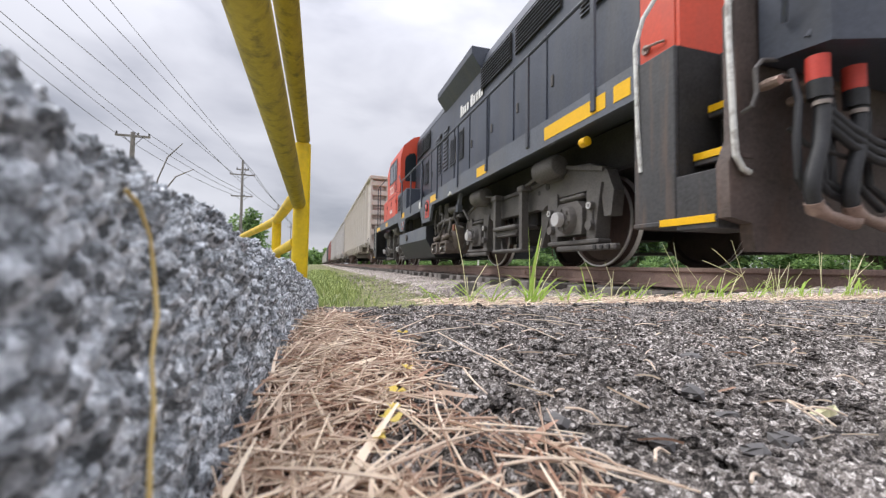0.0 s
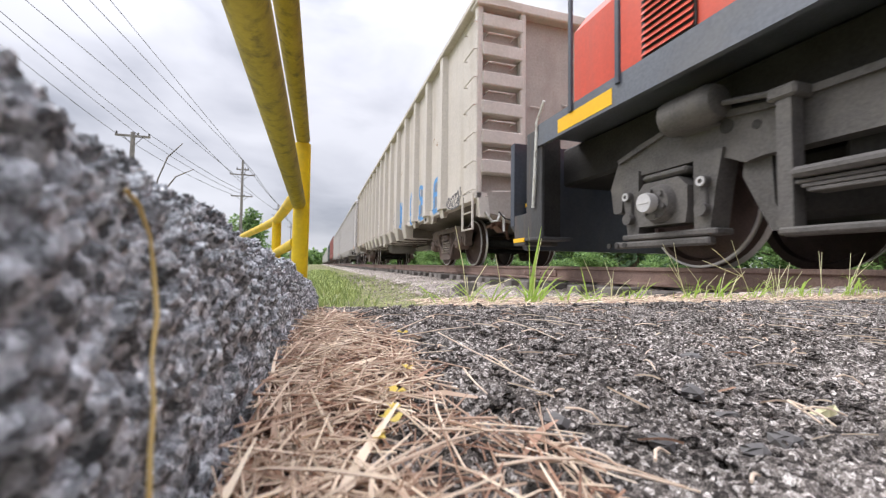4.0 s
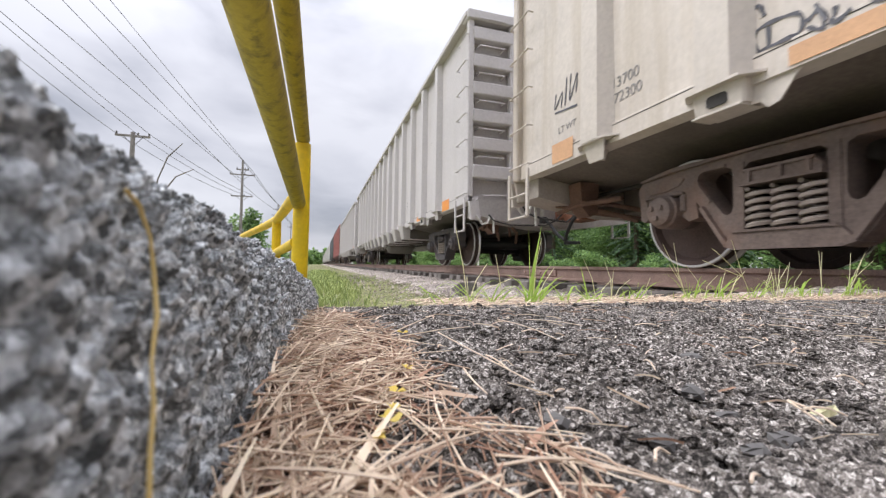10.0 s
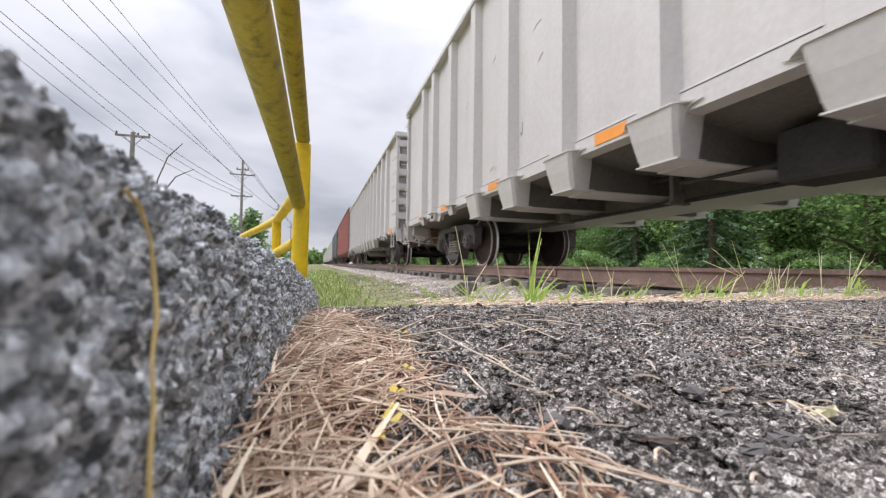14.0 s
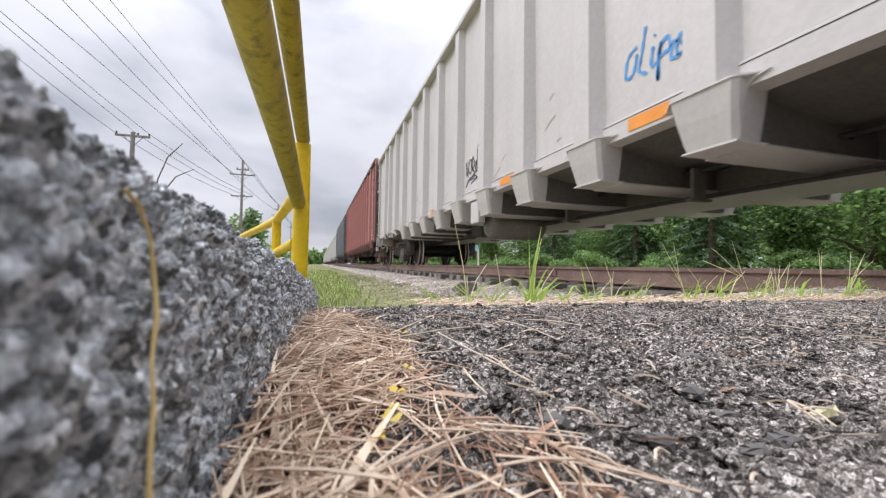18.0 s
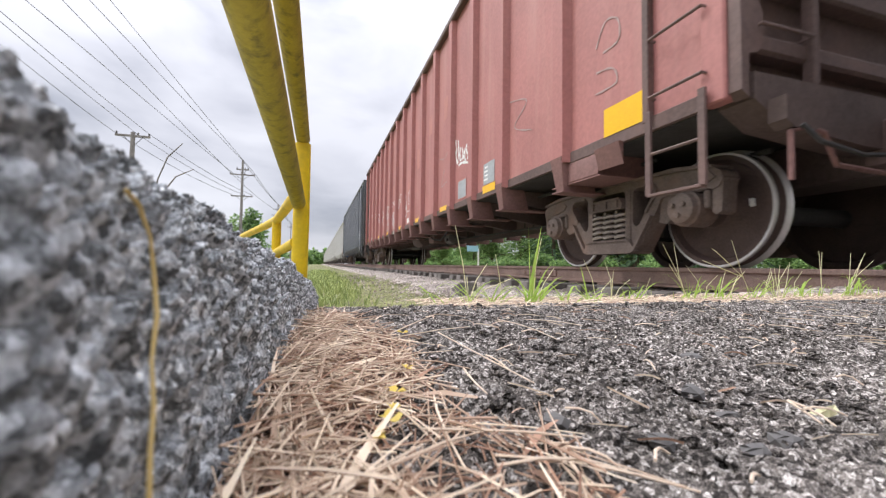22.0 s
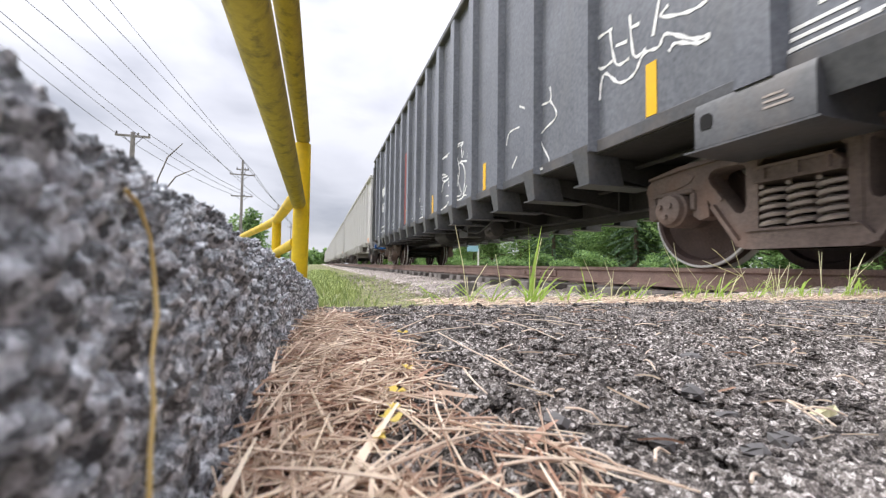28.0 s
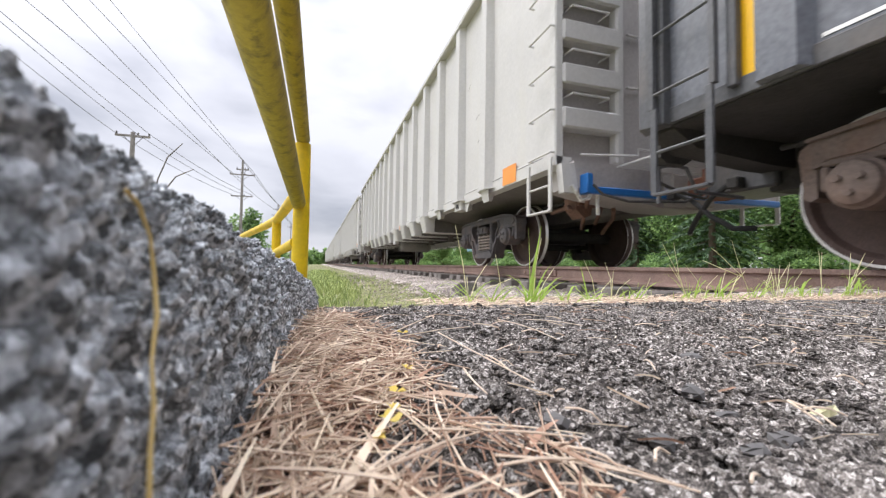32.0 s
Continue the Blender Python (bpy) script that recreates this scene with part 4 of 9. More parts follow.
pole(-7.95, 47, 10.9, ((9.9, 0.6, 0), (9.35, 1.2, 0), (7.05, 1.05, 0)), "tall grey wooden utility pole with three crossarms")
pole(-10.3, 27, 7.35, ((7.15, 0.85, 0),), "wooden utility pole with one crossarm")
pole(-7.85, 85, 11.6, ((10.6, 0.9, 0), (9.4, 1.1, 0)), "distant wooden utility pole")
pole(-7.9, 125, 11.4, ((10.6, 0.9, 0),), "distant wooden utility pole")
pole(-9.8, 66, 6.6, ((6.3, 0.8, 0),), "short distant utility pole")
WIRES = [((-7.0, 14.93, 8.09), (-7.95, 47, 10.85)), ((-7.4, 14.39, 7.66), (-9.1, 47, 9.5)), ((-7.9, 13.78, 7.16), (-8.8, 47, 9.4)), ((-7.0, 16.17, 8.88), (-6.8, 47, 9.6)),
         ((-9.0, 14.72, 7.19), (-9.5, 27, 7.33)), ((-9.6, 15.72, 7.36), (-10.2, 27, 7.35)), ((-10.2, 17.83, 7.01), (-11.15, 27, 7.25))]
for a, b in WIRES:
    a, b = Vector(a), Vector(b)
    c = a + (a - b) * 1.2
    run = [c, a, a.lerp(b, 0.5) - Vector((0, 0, 0.06)), b]
    w_ = Mesh().tube(run, [max(0.011, 0.0005 * p.length) for p in run], 6)
    tagged(part("power_line", w_, CABLE), "thin black overhead power line", "cable", "overhead lines")
for a, b in (((-9.5, 27, 7.33), (-7.0, 47, 7.25)), ((-10.2, 27, 7.35), (-7.9, 47, 7.25)), ((-11.15, 27, 7.25), (-8.9, 47, 7.2)), ((-6.8, 47, 9.6), (-7.0, 85, 10.7)), ((-9.1, 47, 9.5), (-8.7, 85, 10.7)), ((-7.95, 47, 10.85), (-7.85, 85, 11.5)), ((-7.85, 85, 11.5), (-7.9, 125, 11.3)), ((-7.0, 85, 10.7), (-7.1, 125, 10.7))):
    a, b = Vector(a), Vector(b)
    run = [a, a.lerp(b, 0.25) - Vector((0, 0, 0.22)), a.lerp(b, 0.5) - Vector((0, 0, 0.3)), a.lerp(b, 0.75) - Vector((0, 0, 0.22)), b]
    w_ = Mesh().tube(run, [max(0.014, 0.0005 * p.length) for p in run], 6)
    tagged(part("power_line", w_, CABLE), "thin black overhead power line", "cable", "overhead lines")

# ---- things beyond the track ----
sign = tagged(new("roadside_sign"), "pale blue sign panel on a white post", "sign")
sign.matrix_basis = pose(12.0, 30.5, -0.55)
part("post", Mesh().box(0.34, 0.46, -0.05, 0.05, 0, 1.95, 0.01), WHITE_PAINT, sign)
part("panel", Mesh().box(-0.62, 0.36, -0.09, -0.05, 1.70, 2.20, 0.01), material("pale_blue_panel", (0.30, 0.52, 0.62), 0.5, dark=0.9, light=1.05), sign, "pale blue panel")
shed = tagged(new("garden_shed"), "low pale garden shed below the trees", "shed")
shed.matrix_basis = pose(30.0, 17.2, -0.55, 0, 0, 30)
part("wall", Mesh().box(-1.2, 1.2, -0.9, 0.9, 0, 0.8), WHITE_PAINT, shed)
part("roof", Mesh().prism([(-1.35, 0.79), (1.35, 0.79), (0, 1.2)], "y", -1.0, 1.0), POLE_WOOD, shed)
tagged(part("side_road", Mesh().box(-16, -10.5, 5, 600, -0.5, -0.47), POLE_WOOD), "pale grey road running beside the railway", "road", kind="structure")


# ---- kerb ----
def kerb_top(y):
    return np.interp(y, [-1, 0.0, 0.09, 0.118, 0.15, 0.19, 0.25, 0.32, 0.4, 0.52, 0.66, 0.85, 0.98], [0.078, 0.062, 0.0468, 0.0375, 0.033, 0.0335, 0.027, 0.019, 0.0125, 0.003, -0.0114, -0.0315, -0.055]) + EYE.z


ky = np.unique(np.concatenate([np.linspace(-0.8, 0.02, 30), np.linspace(0.02, 0.26, 330), np.linspace(0.26, 0.52, 210), np.linspace(0.52, 0.99, 190)]))
ku = np.unique(np.concatenate([np.linspace(0, 0.66, 230), np.linspace(0.66, 1, 50)]))
KY, KU = np.meshgrid(ky, ku, indexing="ij")
foot_x = np.interp(KY, [-0.8, 0.19, 0.98], [-0.075, -0.0375, 0.004])
top = kerb_top(KY)
bot = ROAD_Z - 0.02
# across: the face rises to a rounded arris, then runs back
face = np.clip(KU / 0.55, 0, 1)
back = np.clip((KU - 0.55) / 0.45, 0, 1)
kz = bot + (top - bot) * np.sin(face * math.pi / 2) ** 0.9 + back * 0.004
kx = foot_x - 0.028 * face ** 3.0 - back ** 1.6 * 0.33
wu, wv = KY + fbm(KY, KU * 0.26, 0.012, 65, 2) * 0.003, KU * 0.26 + fbm(KY, KU * 0.26, 0.012, 75, 2) * 0.003
coarse = knobs(wu, wv, 0.011, 61, 0.72)
middle = knobs(wu, wv, 0.0052, 62, 0.70)
small = knobs(wu, wv, 0.0026, 63, 0.66)
pits = np.clip((fbm(KY, KU * 0.26, 0.017, 68, 2) - 0.34) / 0.12, 0, 1)
worn = 1.0 - 0.55 * np.clip((face - 0.82) / 0.18, 0, 1)
rough = (coarse * 0.0034 + middle * 0.0026 + small * 0.0011 - 0.0035) * worn + fbm(KY, KU * 0.26, 0.05, 66, 2) * 0.005 - pits * 0.0055 * worn
endfall = np.clip((KY - 0.955) / 0.035, 0, 1)
kz = kz + rough * (0.35 + 0.65 * face ** 2) - endfall ** 2 * 0.06
kx = kx + rough * (face < 1)
km = Mesh()
nk_, nu_ = KY.shape
km.v = [(float(kx[i, j]), float(KY[i, j]), float(kz[i, j])) for i in range(nk_) for j in range(nu_)]
km.f = [(i * nu_ + j, (i + 1) * nu_ + j, (i + 1) * nu_ + j + 1, i * nu_ + j + 1) for i in range(nk_ - 1) for j in range(nu_ - 1)]
tagged(part("kerb", km, CONCRETE, smooth="all", fix=False), "rough grey weathered concrete kerb with pitted aggregate", "kerb", kind="structure")

# ---- yellow pipe barrier ----
barrier = tagged(new("pipe_barrier"), "yellow painted steel pipe barrier beside the kerb", "barrier")
barrier.matrix_basis = pose(-0.083, 1.9, -0.45)


def bpart(name, path, r, n=20):
    m = Mesh().tube([(x + 0.083, y - 1.9, z + 0.45) for x, y, z in path], r, n)
    return part(name, m, YELLOW if name == "post" or n < 16 else YELLOW_DIRTY_SHADED, barrier)


bpart("post", [(-0.086, 1.91, -0.5), (-0.079, 1.91, 0.21), (-0.0805, 1.91, 0.53)], 0.0355)
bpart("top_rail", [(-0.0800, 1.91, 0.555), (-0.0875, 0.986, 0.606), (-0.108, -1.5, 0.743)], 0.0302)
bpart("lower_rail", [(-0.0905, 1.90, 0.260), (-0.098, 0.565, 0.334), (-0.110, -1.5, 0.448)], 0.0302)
bpart("bent_rail", [(-0.10, 1.90, 0.292), (-0.1235, 1.99, 0.287), (-0.1716, 2.24, 0.272), (-0.249, 2.645, 0.255), (-0.37, 3.08, 0.25), (-0.574, 3.76, 0.24), (-1.3, 6.2, 0.2)], 0.026, 14)
bpart("post", [(-0.249, 2.65, -0.55), (-0.249, 2.65, 0.25)], 0.0265, 14)
bpart("post", [(-0.85, 4.7, -0.55), (-0.85, 4.7, 0.22)], 0.0265, 14)
bpart("bottom_rail", [(-0.10, 1.90, 0.085), (-0.13, 2.05, 0.078), (-0.249, 2.65, 0.055), (-0.574, 3.76, 0.04), (-1.3, 6.2, 0.0)], 0.024, 14)


# ---- the train ----
from mathutils.geometry import tessellate_polygon

# Travel of the train towards the camera, metres after 0, 1, 2 ... 32 s.
TRAVEL = [0.0, 3.344, 6.689, 10.034, 13.38, 16.751, 20.171, 23.642, 27.162, 30.747, 34.409, 38.129, 41.88, 45.65, 49.44, 53.31, 57.28,
          61.32, 65.37, 69.41, 73.39, 77.34, 81.08, 84.80, 88.48, 92.14, 95.82, 99.52, 103.25, 107.02, 110.85, 114.75, 118.70]
MOVING = []      # (thing, y of its origin at 0 s)
ROLLING = []     # (wheelset, radius, local y)


def travel(t):
    """Travel at any time, smooth through the whole seconds."""
    i = min(int(t), 31)
    u = t - i
    p0, p1, p2, p3 = (TRAVEL[max(i - 1, 0)] if i > 0 else 2 * TRAVEL[0] - TRAVEL[1]), TRAVEL[i], TRAVEL[i + 1], (TRAVEL[i + 2] if i < 31 else 2 * TRAVEL[32] - TRAVEL[31])
    return p1 + 0.5 * u * (p2 - p0 + u * (2 * p0 - 5 * p1 + 4 * p2 - p3 + u * (3 * (p1 - p2) + p3 - p0)))


def vehicle(name, y, label, category, group=""):
    ob = new(name)
    ob.empty_display_size = 0.5
    ob.matrix_basis = pose(TC, y, 0)
    MOVING.append((ob, y))
    return tagged(ob, label, category, group)


# wheels
def wheel_mesh(r, name):
    m = Mesh()
    # from the outer face (x = 0) to the back (x = 0.145)
    m.lathe([(0.0, r - 0.055), (0.0, r - 0.006), (0.004, r - 0.002), (0.10, r), (0.118, r + 0.012), (0.128, r + 0.026), (0.14, r + 0.024), (0.145, r + 0.012), (0.145, r - 0.055),
             (0.09, r - 0.075), (0.085, r * 0.55), (0.11, 0.17), (0.13, 0.13), (0.13, 0.06), (-0.015, 0.06), (-0.015, 0.13), (0.02, 0.16), (0.05, r * 0.55), (0.05, r - 0.08)], "x", n=48, closed=True)
    return m.data(name, WHEEL)


def tread_mesh(r, name):
    """The worn bright edges of a wheel: the rim's outer edge and the flange."""
    m = Mesh()
    m.lathe([(-0.0015, r - 0.020), (-0.002, r - 0.004), (0.004, r + 0.0005), (0.022, r + 0.001), (0.022, r - 0.012)], "x", n=48, closed=True)
    m.lathe([(0.100, r + 0.001), (0.118, r + 0.0135), (0.128, r + 0.0275), (0.132, r + 0.0275), (0.132, r + 0.01), (0.11, r - 0.01)], "x", n=48, closed=True)
    return m.data(name, TREAD)


WHEEL_ME, TREAD_ME = wheel_mesh(0.457, "wheel"), tread_mesh(0.457, "tread")
LWHEEL_ME, LTREAD_ME = wheel_mesh(0.508, "wheel"), tread_mesh(0.508, "tread")
AXLE_ME = Mesh().lathe([(-1.0, 0.07), (-0.7, 0.085), (-0.6, 0.08), (0.6, 0.08), (0.7, 0.085), (1.0, 0.07)], "x", n=16).data("axle", UNDER)
mark = Mesh()
mark.box(-0.0035, 0.02, -0.03, 0.03, 0.20, 0.235, 0.004)
MARK_ME = mark.data("chalk_mark", WHITE_SPRAY)


def wheelset(parent, y, r=0.457, marked=False):
    ws = part("wheelset", AXLE_ME, UNDER, parent, "steel axle with two rusty wheels", at=pose(0, y, r))
    big = r > 0.48
    for s in (-1, 1):
        w = part("wheel", LWHEEL_ME if big else WHEEL_ME, WHEEL, ws, at=pose(-0.823 if s < 0 else 0.823, 0, 0, 0, 0, 0 if s < 0 else 180))
        part("tread", LTREAD_ME if big else TREAD_ME, TREAD, ws, "bright worn tread", at=pose(-0.823 if s < 0 else 0.823, 0, 0, 0, 0, 0 if s < 0 else 180))
    if marked:
        part("chalk_mark", MARK_ME, WHITE_SPRAY, ws, "white chalk mark", at=pose(-0.79, 0, 0.05))
    ROLLING.append((ws, r, y))
    return ws


# three-piece freight truck
def mirrored(pts):
    return [(-a, b) for a, b in reversed(pts)]


def plate(m, outer, holes, x0, x1):
    """A thick plate in the y-z plane with openings through it."""
    loops = [outer] + holes
    tris = tessellate_polygon([[Vector((p, q, 0)) for p, q in lp] for lp in loops])
    flat = [p for lp in loops for p in lp]
    n = len(flat)
    fs = [tuple(t) for t in tris] + [tuple(i + n for i in reversed(t)) for t in tris]
    k = 0
    for lp in loops:
        c = len(lp)
        fs += [(k + i, k + (i + 1) % c, k + (i + 1) % c + n, k + i + n) for i in range(c)]
        k += c
    return m.add([(x0, p, q) for p, q in flat] + [(x1, p, q) for p, q in flat], fs)


def side_frame_mesh(mat):
    m = Mesh()
    # the casting from nose to nose, with two rounded windows and the spring opening
    half = [(-0.30, 0.125), (-0.36, 0.145), (-0.42, 0.215), (-0.545, 0.415), (-0.60, 0.50), (-0.64, 0.575), (-0.72, 0.60), (-1.04, 0.60), (-1.10, 0.575), (-1.155, 0.595), (-1.18, 0.65), (-1.165, 0.70), (-1.10, 0.745), (-0.98, 0.772), (-0.72, 0.797)]
    win = [(-0.575, 0.66), (-0.56, 0.695), (-0.53, 0.71), (-0.36, 0.71), (-0.325, 0.695), (-0.318, 0.65), (-0.316, 0.43), (-0.33, 0.385), (-0.36, 0.37), (-0.395, 0.385), (-0.47, 0.49), (-0.56, 0.615)]
    mid = [(-0.235, 0.27), (-0.21, 0.245), (0.21, 0.245), (0.235, 0.27), (0.235, 0.68), (0.20, 0.71), (-0.20, 0.71), (-0.235, 0.68)]
    plate(m, half + mirrored(half), [win, mirrored(win), mid], -0.083, 0.083)
    m.prism([(-1.12, 0.735), (-0.8, 0.765), (-0.26, 0.78), (0.26, 0.78), (0.8, 0.765), (1.12, 0.735), (1.12, 0.752), (0.8, 0.797), (-0.8, 0.797), (-1.12, 0.752)], "x", -0.115, 0.10)
    for f in (lambda p: p, mirrored):
        m.prism(f([(-0.605, 0.66), (-0.58, 0.71), (-0.53, 0.73), (-0.36, 0.73), (-0.36, 0.712), (-0.525, 0.712), (-0.562, 0.692), (-0.577, 0.655), (-0.562, 0.612), (-0.47, 0.487), (-0.49, 0.475), (-0.588, 0.605)]), "x", -0.102, 0.09)
        m.prism(f([(-0.555, 0.44), (-0.365, 0.155), (-0.345, 0.175), (-0.53, 0.455)]), "x", -0.120, 0.10)
        m.prism(f([(-0.295, 0.24), (-0.235, 0.24), (-0.235, 0.72), (-0.295, 0.72)]), "x", -0.092, 0.092)
        m.prism(f([(-0.74, 0.60), (-0.63, 0.60), (-0.60, 0.38), (-0.68, 0.36), (-0.735, 0.40)]), "x", -0.066, 0.066)
        m.prism(f([(-1.178, 0.68), (-1.09, 0.68), (-1.09, 0.41), (-1.12, 0.39), (-1.16, 0.41)]), "x", -0.070, 0.070)
        m.prism(f([(-1.13, 0.66), (-1.08, 0.715), (-0.95, 0.74), (-0.78, 0.745), (-0.70, 0.70), (-0.74, 0.655), (-0.86, 0.625), (-1.04, 0.62)]), "x", -0.092, 0.085)
    m.prism([(-0.37, 0.15), (-0.30, 0.125), (0.30, 0.125), (0.37, 0.15), (0.30, 0.24), (-0.30, 0.24)], "x", -0.118, 0.115)
    m.prism([(-0.30, 0.24), (0.30, 0.24), (0.28, 0.256), (-0.28, 0.256)], "x", -0.13, 0.12)
    return m.data("side_frame", mat)


def helix(y, z0, z1, r, turns, rod):
    pts = []
    n = int(turns * 12)
    for k in range(n + 1):
        a = k / 12 * math.tau
        pts.append((r * math.cos(a), y + r * math.sin(a), z0 + (z1 - z0) * k / n))
    return Mesh().tube(pts, rod, 5)


SPRING_ME = {m.name: helix(0, 0.262, 0.53, 0.072, 5.4, 0.0165).data("spring", SPRING_STEEL) for m in (TRUCK_RUST, TRUCK_GREY)}
BOLSTER_ME = {}
for m_ in (TRUCK_RUST, TRUCK_GREY):
    b_ = Mesh()
    b_.prism([(-0.23, 0.548), (0.23, 0.548), (0.23, 0.60), (0.19, 0.65), (-0.19, 0.65), (-0.23, 0.60)], "x", -1.15, -0.80)
    b_.prism([(-0.23, 0.548), (0.23, 0.548), (0.23, 0.60), (0.19, 0.65), (-0.19, 0.65), (-0.23, 0.60)], "x", 0.80, 1.15)
    b_.box(-0.8, 0.8, -0.2, 0.2, 0.40, 0.68, 0.02)
    for s_ in (-1, 1):
        b_.box(s_ * 1.155 - 0.01, s_ * 1.155 + 0.01, -0.235, 0.235, 0.545, 0.565).box(s_ * 1.155 - 0.01, s_ * 1.155 + 0.01, -0.2, 0.2, 0.635, 0.653)
        for yy_ in (-0.17, -0.02, 0.17):
            b_.box(s_ * 1.158 - 0.01, s_ * 1.158 + 0.01, yy_ - 0.012, yy_ + 0.012, 0.56, 0.64)
    BOLSTER_ME[m_.name] = b_.data("bolster", m_)
CAP_M = Mesh()
CAP_M.lathe([(-0.165, 0.02), (-0.165, 0.085), (-0.15, 0.115), (-0.11, 0.125), (-0.10, 0.14), (0.09, 0.14), (0.09, 0.1)], "x", n=24)
for k_ in range(3):
    a_ = k_ * math.tau / 3 + 0.5
    CAP_M.cyl((-0.185, 0.055 * math.cos(a_), 0.055 * math.sin(a_)), (-0.16, 0.055 * math.cos(a_), 0.055 * math.sin(a_)), 0.02, 6)
CAP_ME = {m.name: CAP_M.data("bearing", m) for m in (TRUCK_RUST, TRUCK_GREY)}
ADAPTER_ME = {m.name: Mesh().box(-0.09, 0.09, -0.17, 0.17, 0.575, 0.615, 0.01).box(-0.085, 0.085, -0.185, -0.135, 0.44, 0.58, 0.01).box(-0.085, 0.085, 0.135, 0.185, 0.44, 0.58, 0.01).data("adapter", m) for m in (TRUCK_RUST, TRUCK_GREY)}
FRAME_ME = {m.name: side_frame_mesh(m) for m in (TRUCK_RUST, TRUCK_GREY)}
BEAM_ME = Mesh().box(-0.75, 0.75, -0.04, 0.04, 0.30, 0.37, 0.01).tube([(-0.7, 0, 0.33), (0, 0.28, 0.36), (0.7, 0, 0.33)], 0.025, 6).data("brake_beam", UNDER)
SHOE_ME = Mesh().prism([(-0.03, 0.30), (0.02, 0.28), (0.0, 0.42), (0.03, 0.55), (-0.02, 0.54), (-0.05, 0.42)], "x", -0.05, 0.05).data("brake_shoe", UNDER)


def freight_truck(car, y, mat, marked=False):
    """Side frames with springs and bearings, bolster, brake beams and two wheelsets under a car."""
    for s in (-1, 1):
        fr = part("side_frame", FRAME_ME[mat.name], mat, car, "cast steel truck side frame", at=pose(s * 1.02, y, 0))
        if s > 0:
            fr.matrix_basis = pose(1.02, y, 0, 0, 0, 180)
        for yy in (-0.158, 0.0, 0.158):
            part("spring", SPRING_ME[mat.name], mat, fr, "coil spring", at=pose(-0.045, yy, 0))
        for yy in (-0.889, 0.889):
            part("bearing", CAP_ME[mat.name], mat, fr, "round bearing cap with bolts", at=pose(-0.01, yy, 0.457))
            part("adapter", ADAPTER_ME[mat.name], mat, fr, at=pose(0, yy, 0))
    part("bolster", BOLSTER_ME[mat.name], mat, car, at=pose(0, y, 0))
    for d in (-1, 1):
        part("brake_beam", BEAM_ME, UNDER, car, at=pose(0, y + d * 0.36, 0, 0, 0, 0 if d < 0 else 180))
        for s in (-1, 1):
            part("brake_shoe", SHOE_ME, UNDER, car, at=pose(s * 0.76, y + d * 0.36, 0, 0, 0, 0 if d > 0 else 180))
    wheelset(car, y - 0.889, marked=marked)
    wheelset(car, y + 0.889, marked=marked)


def flip(m):
    """The same mesh on the other side of the car."""
    o = Mesh()
    o.v = [(-x, y, z) for x, y, z in m.v]
    o.f = [tuple(reversed(f)) for f in m.f]
    return o


def both(name, m, mat, parent, label="", smooth=True):
    """A part on each side of the car."""
    part(name, m, mat, parent, label, smooth=smooth)
    part(name, flip(m), mat, parent, label, smooth=smooth)


def ribbon(pts, width, x, mat, parent, name="graffiti", label="", smooth_steps=6):
    """A flat painted stroke through points (y, z) on the plane x."""
    p = [Vector((a, b)) for a, b in pts]
    if len(p) > 2:
        q = []
        for i in range(len(p) - 1):
            a, b, c, d = p[max(i - 1, 0)], p[i], p[i + 1], p[min(i + 2, len(p) - 1)]
            for k in range(smooth_steps):
                u = k / smooth_steps
                q.append(b + 0.5 * u * (c - a + u * (2 * a - 5 * b + 4 * c - d + u * (3 * (b - c) + d - a))))
        p = q + [p[-1]]
    vs, fs = [], []
    for i, a in enumerate(p):
        d = (p[min(i + 1, len(p) - 1)] - p[max(i - 1, 0)]).normalized()
        nrm = Vector((-d.y, d.x)) * width / 2 * (0.8 + 0.3 * math.sin(i * 1.7) if width < 0.06 else 1.0 + 0.05 * math.sin(i * 1.7))
        # the sill below stands a little proud of the sheet
        xa = x - 0.0195 if x > -1.508 and a.y < 1.207 else x - 0.015 if x < -1.508 and a.y < 1.115 else x
        for s in (1, -1):
            vs.append((xa, a.x + s * nrm.x, a.y + s * nrm.y))
        for s in (1, -1):
            vs.append((xa - 0.002, a.x + s * nrm.x, a.y + s * nrm.y))
    n = len(p)
    for i in range(n - 1):
        k = i * 4
        fs += [(k + 2, k + 3, k + 7, k + 6), (k, k + 4, k + 5, k + 1), (k, k + 2, k + 6, k + 4), (k + 1, k + 5, k + 7, k + 3)]
    return part(name, Mesh().add(vs, fs), mat, parent, label, smooth=False)


def spray(car, mat, width, label, *strokes):
    """Freehand strokes of one can of paint on the near side of a car."""
    for pts in strokes:
        ribbon(pts, width, GXX if car in (red_car, black_car) else SX, mat, car, label=label)


def patch(y0, y1, z0, z1, x, mat, parent, name="marking", label="", slant=0.0):
    """A thin painted or stuck-on rectangle on the plane x."""
    m = Mesh()
    m.prism([(y0, z0), (y1, z0), (y1 + slant, z1), (y0 + slant, z1)], "x", x - 0.002, x)
    return part(name, m, mat, parent, label, smooth=False)


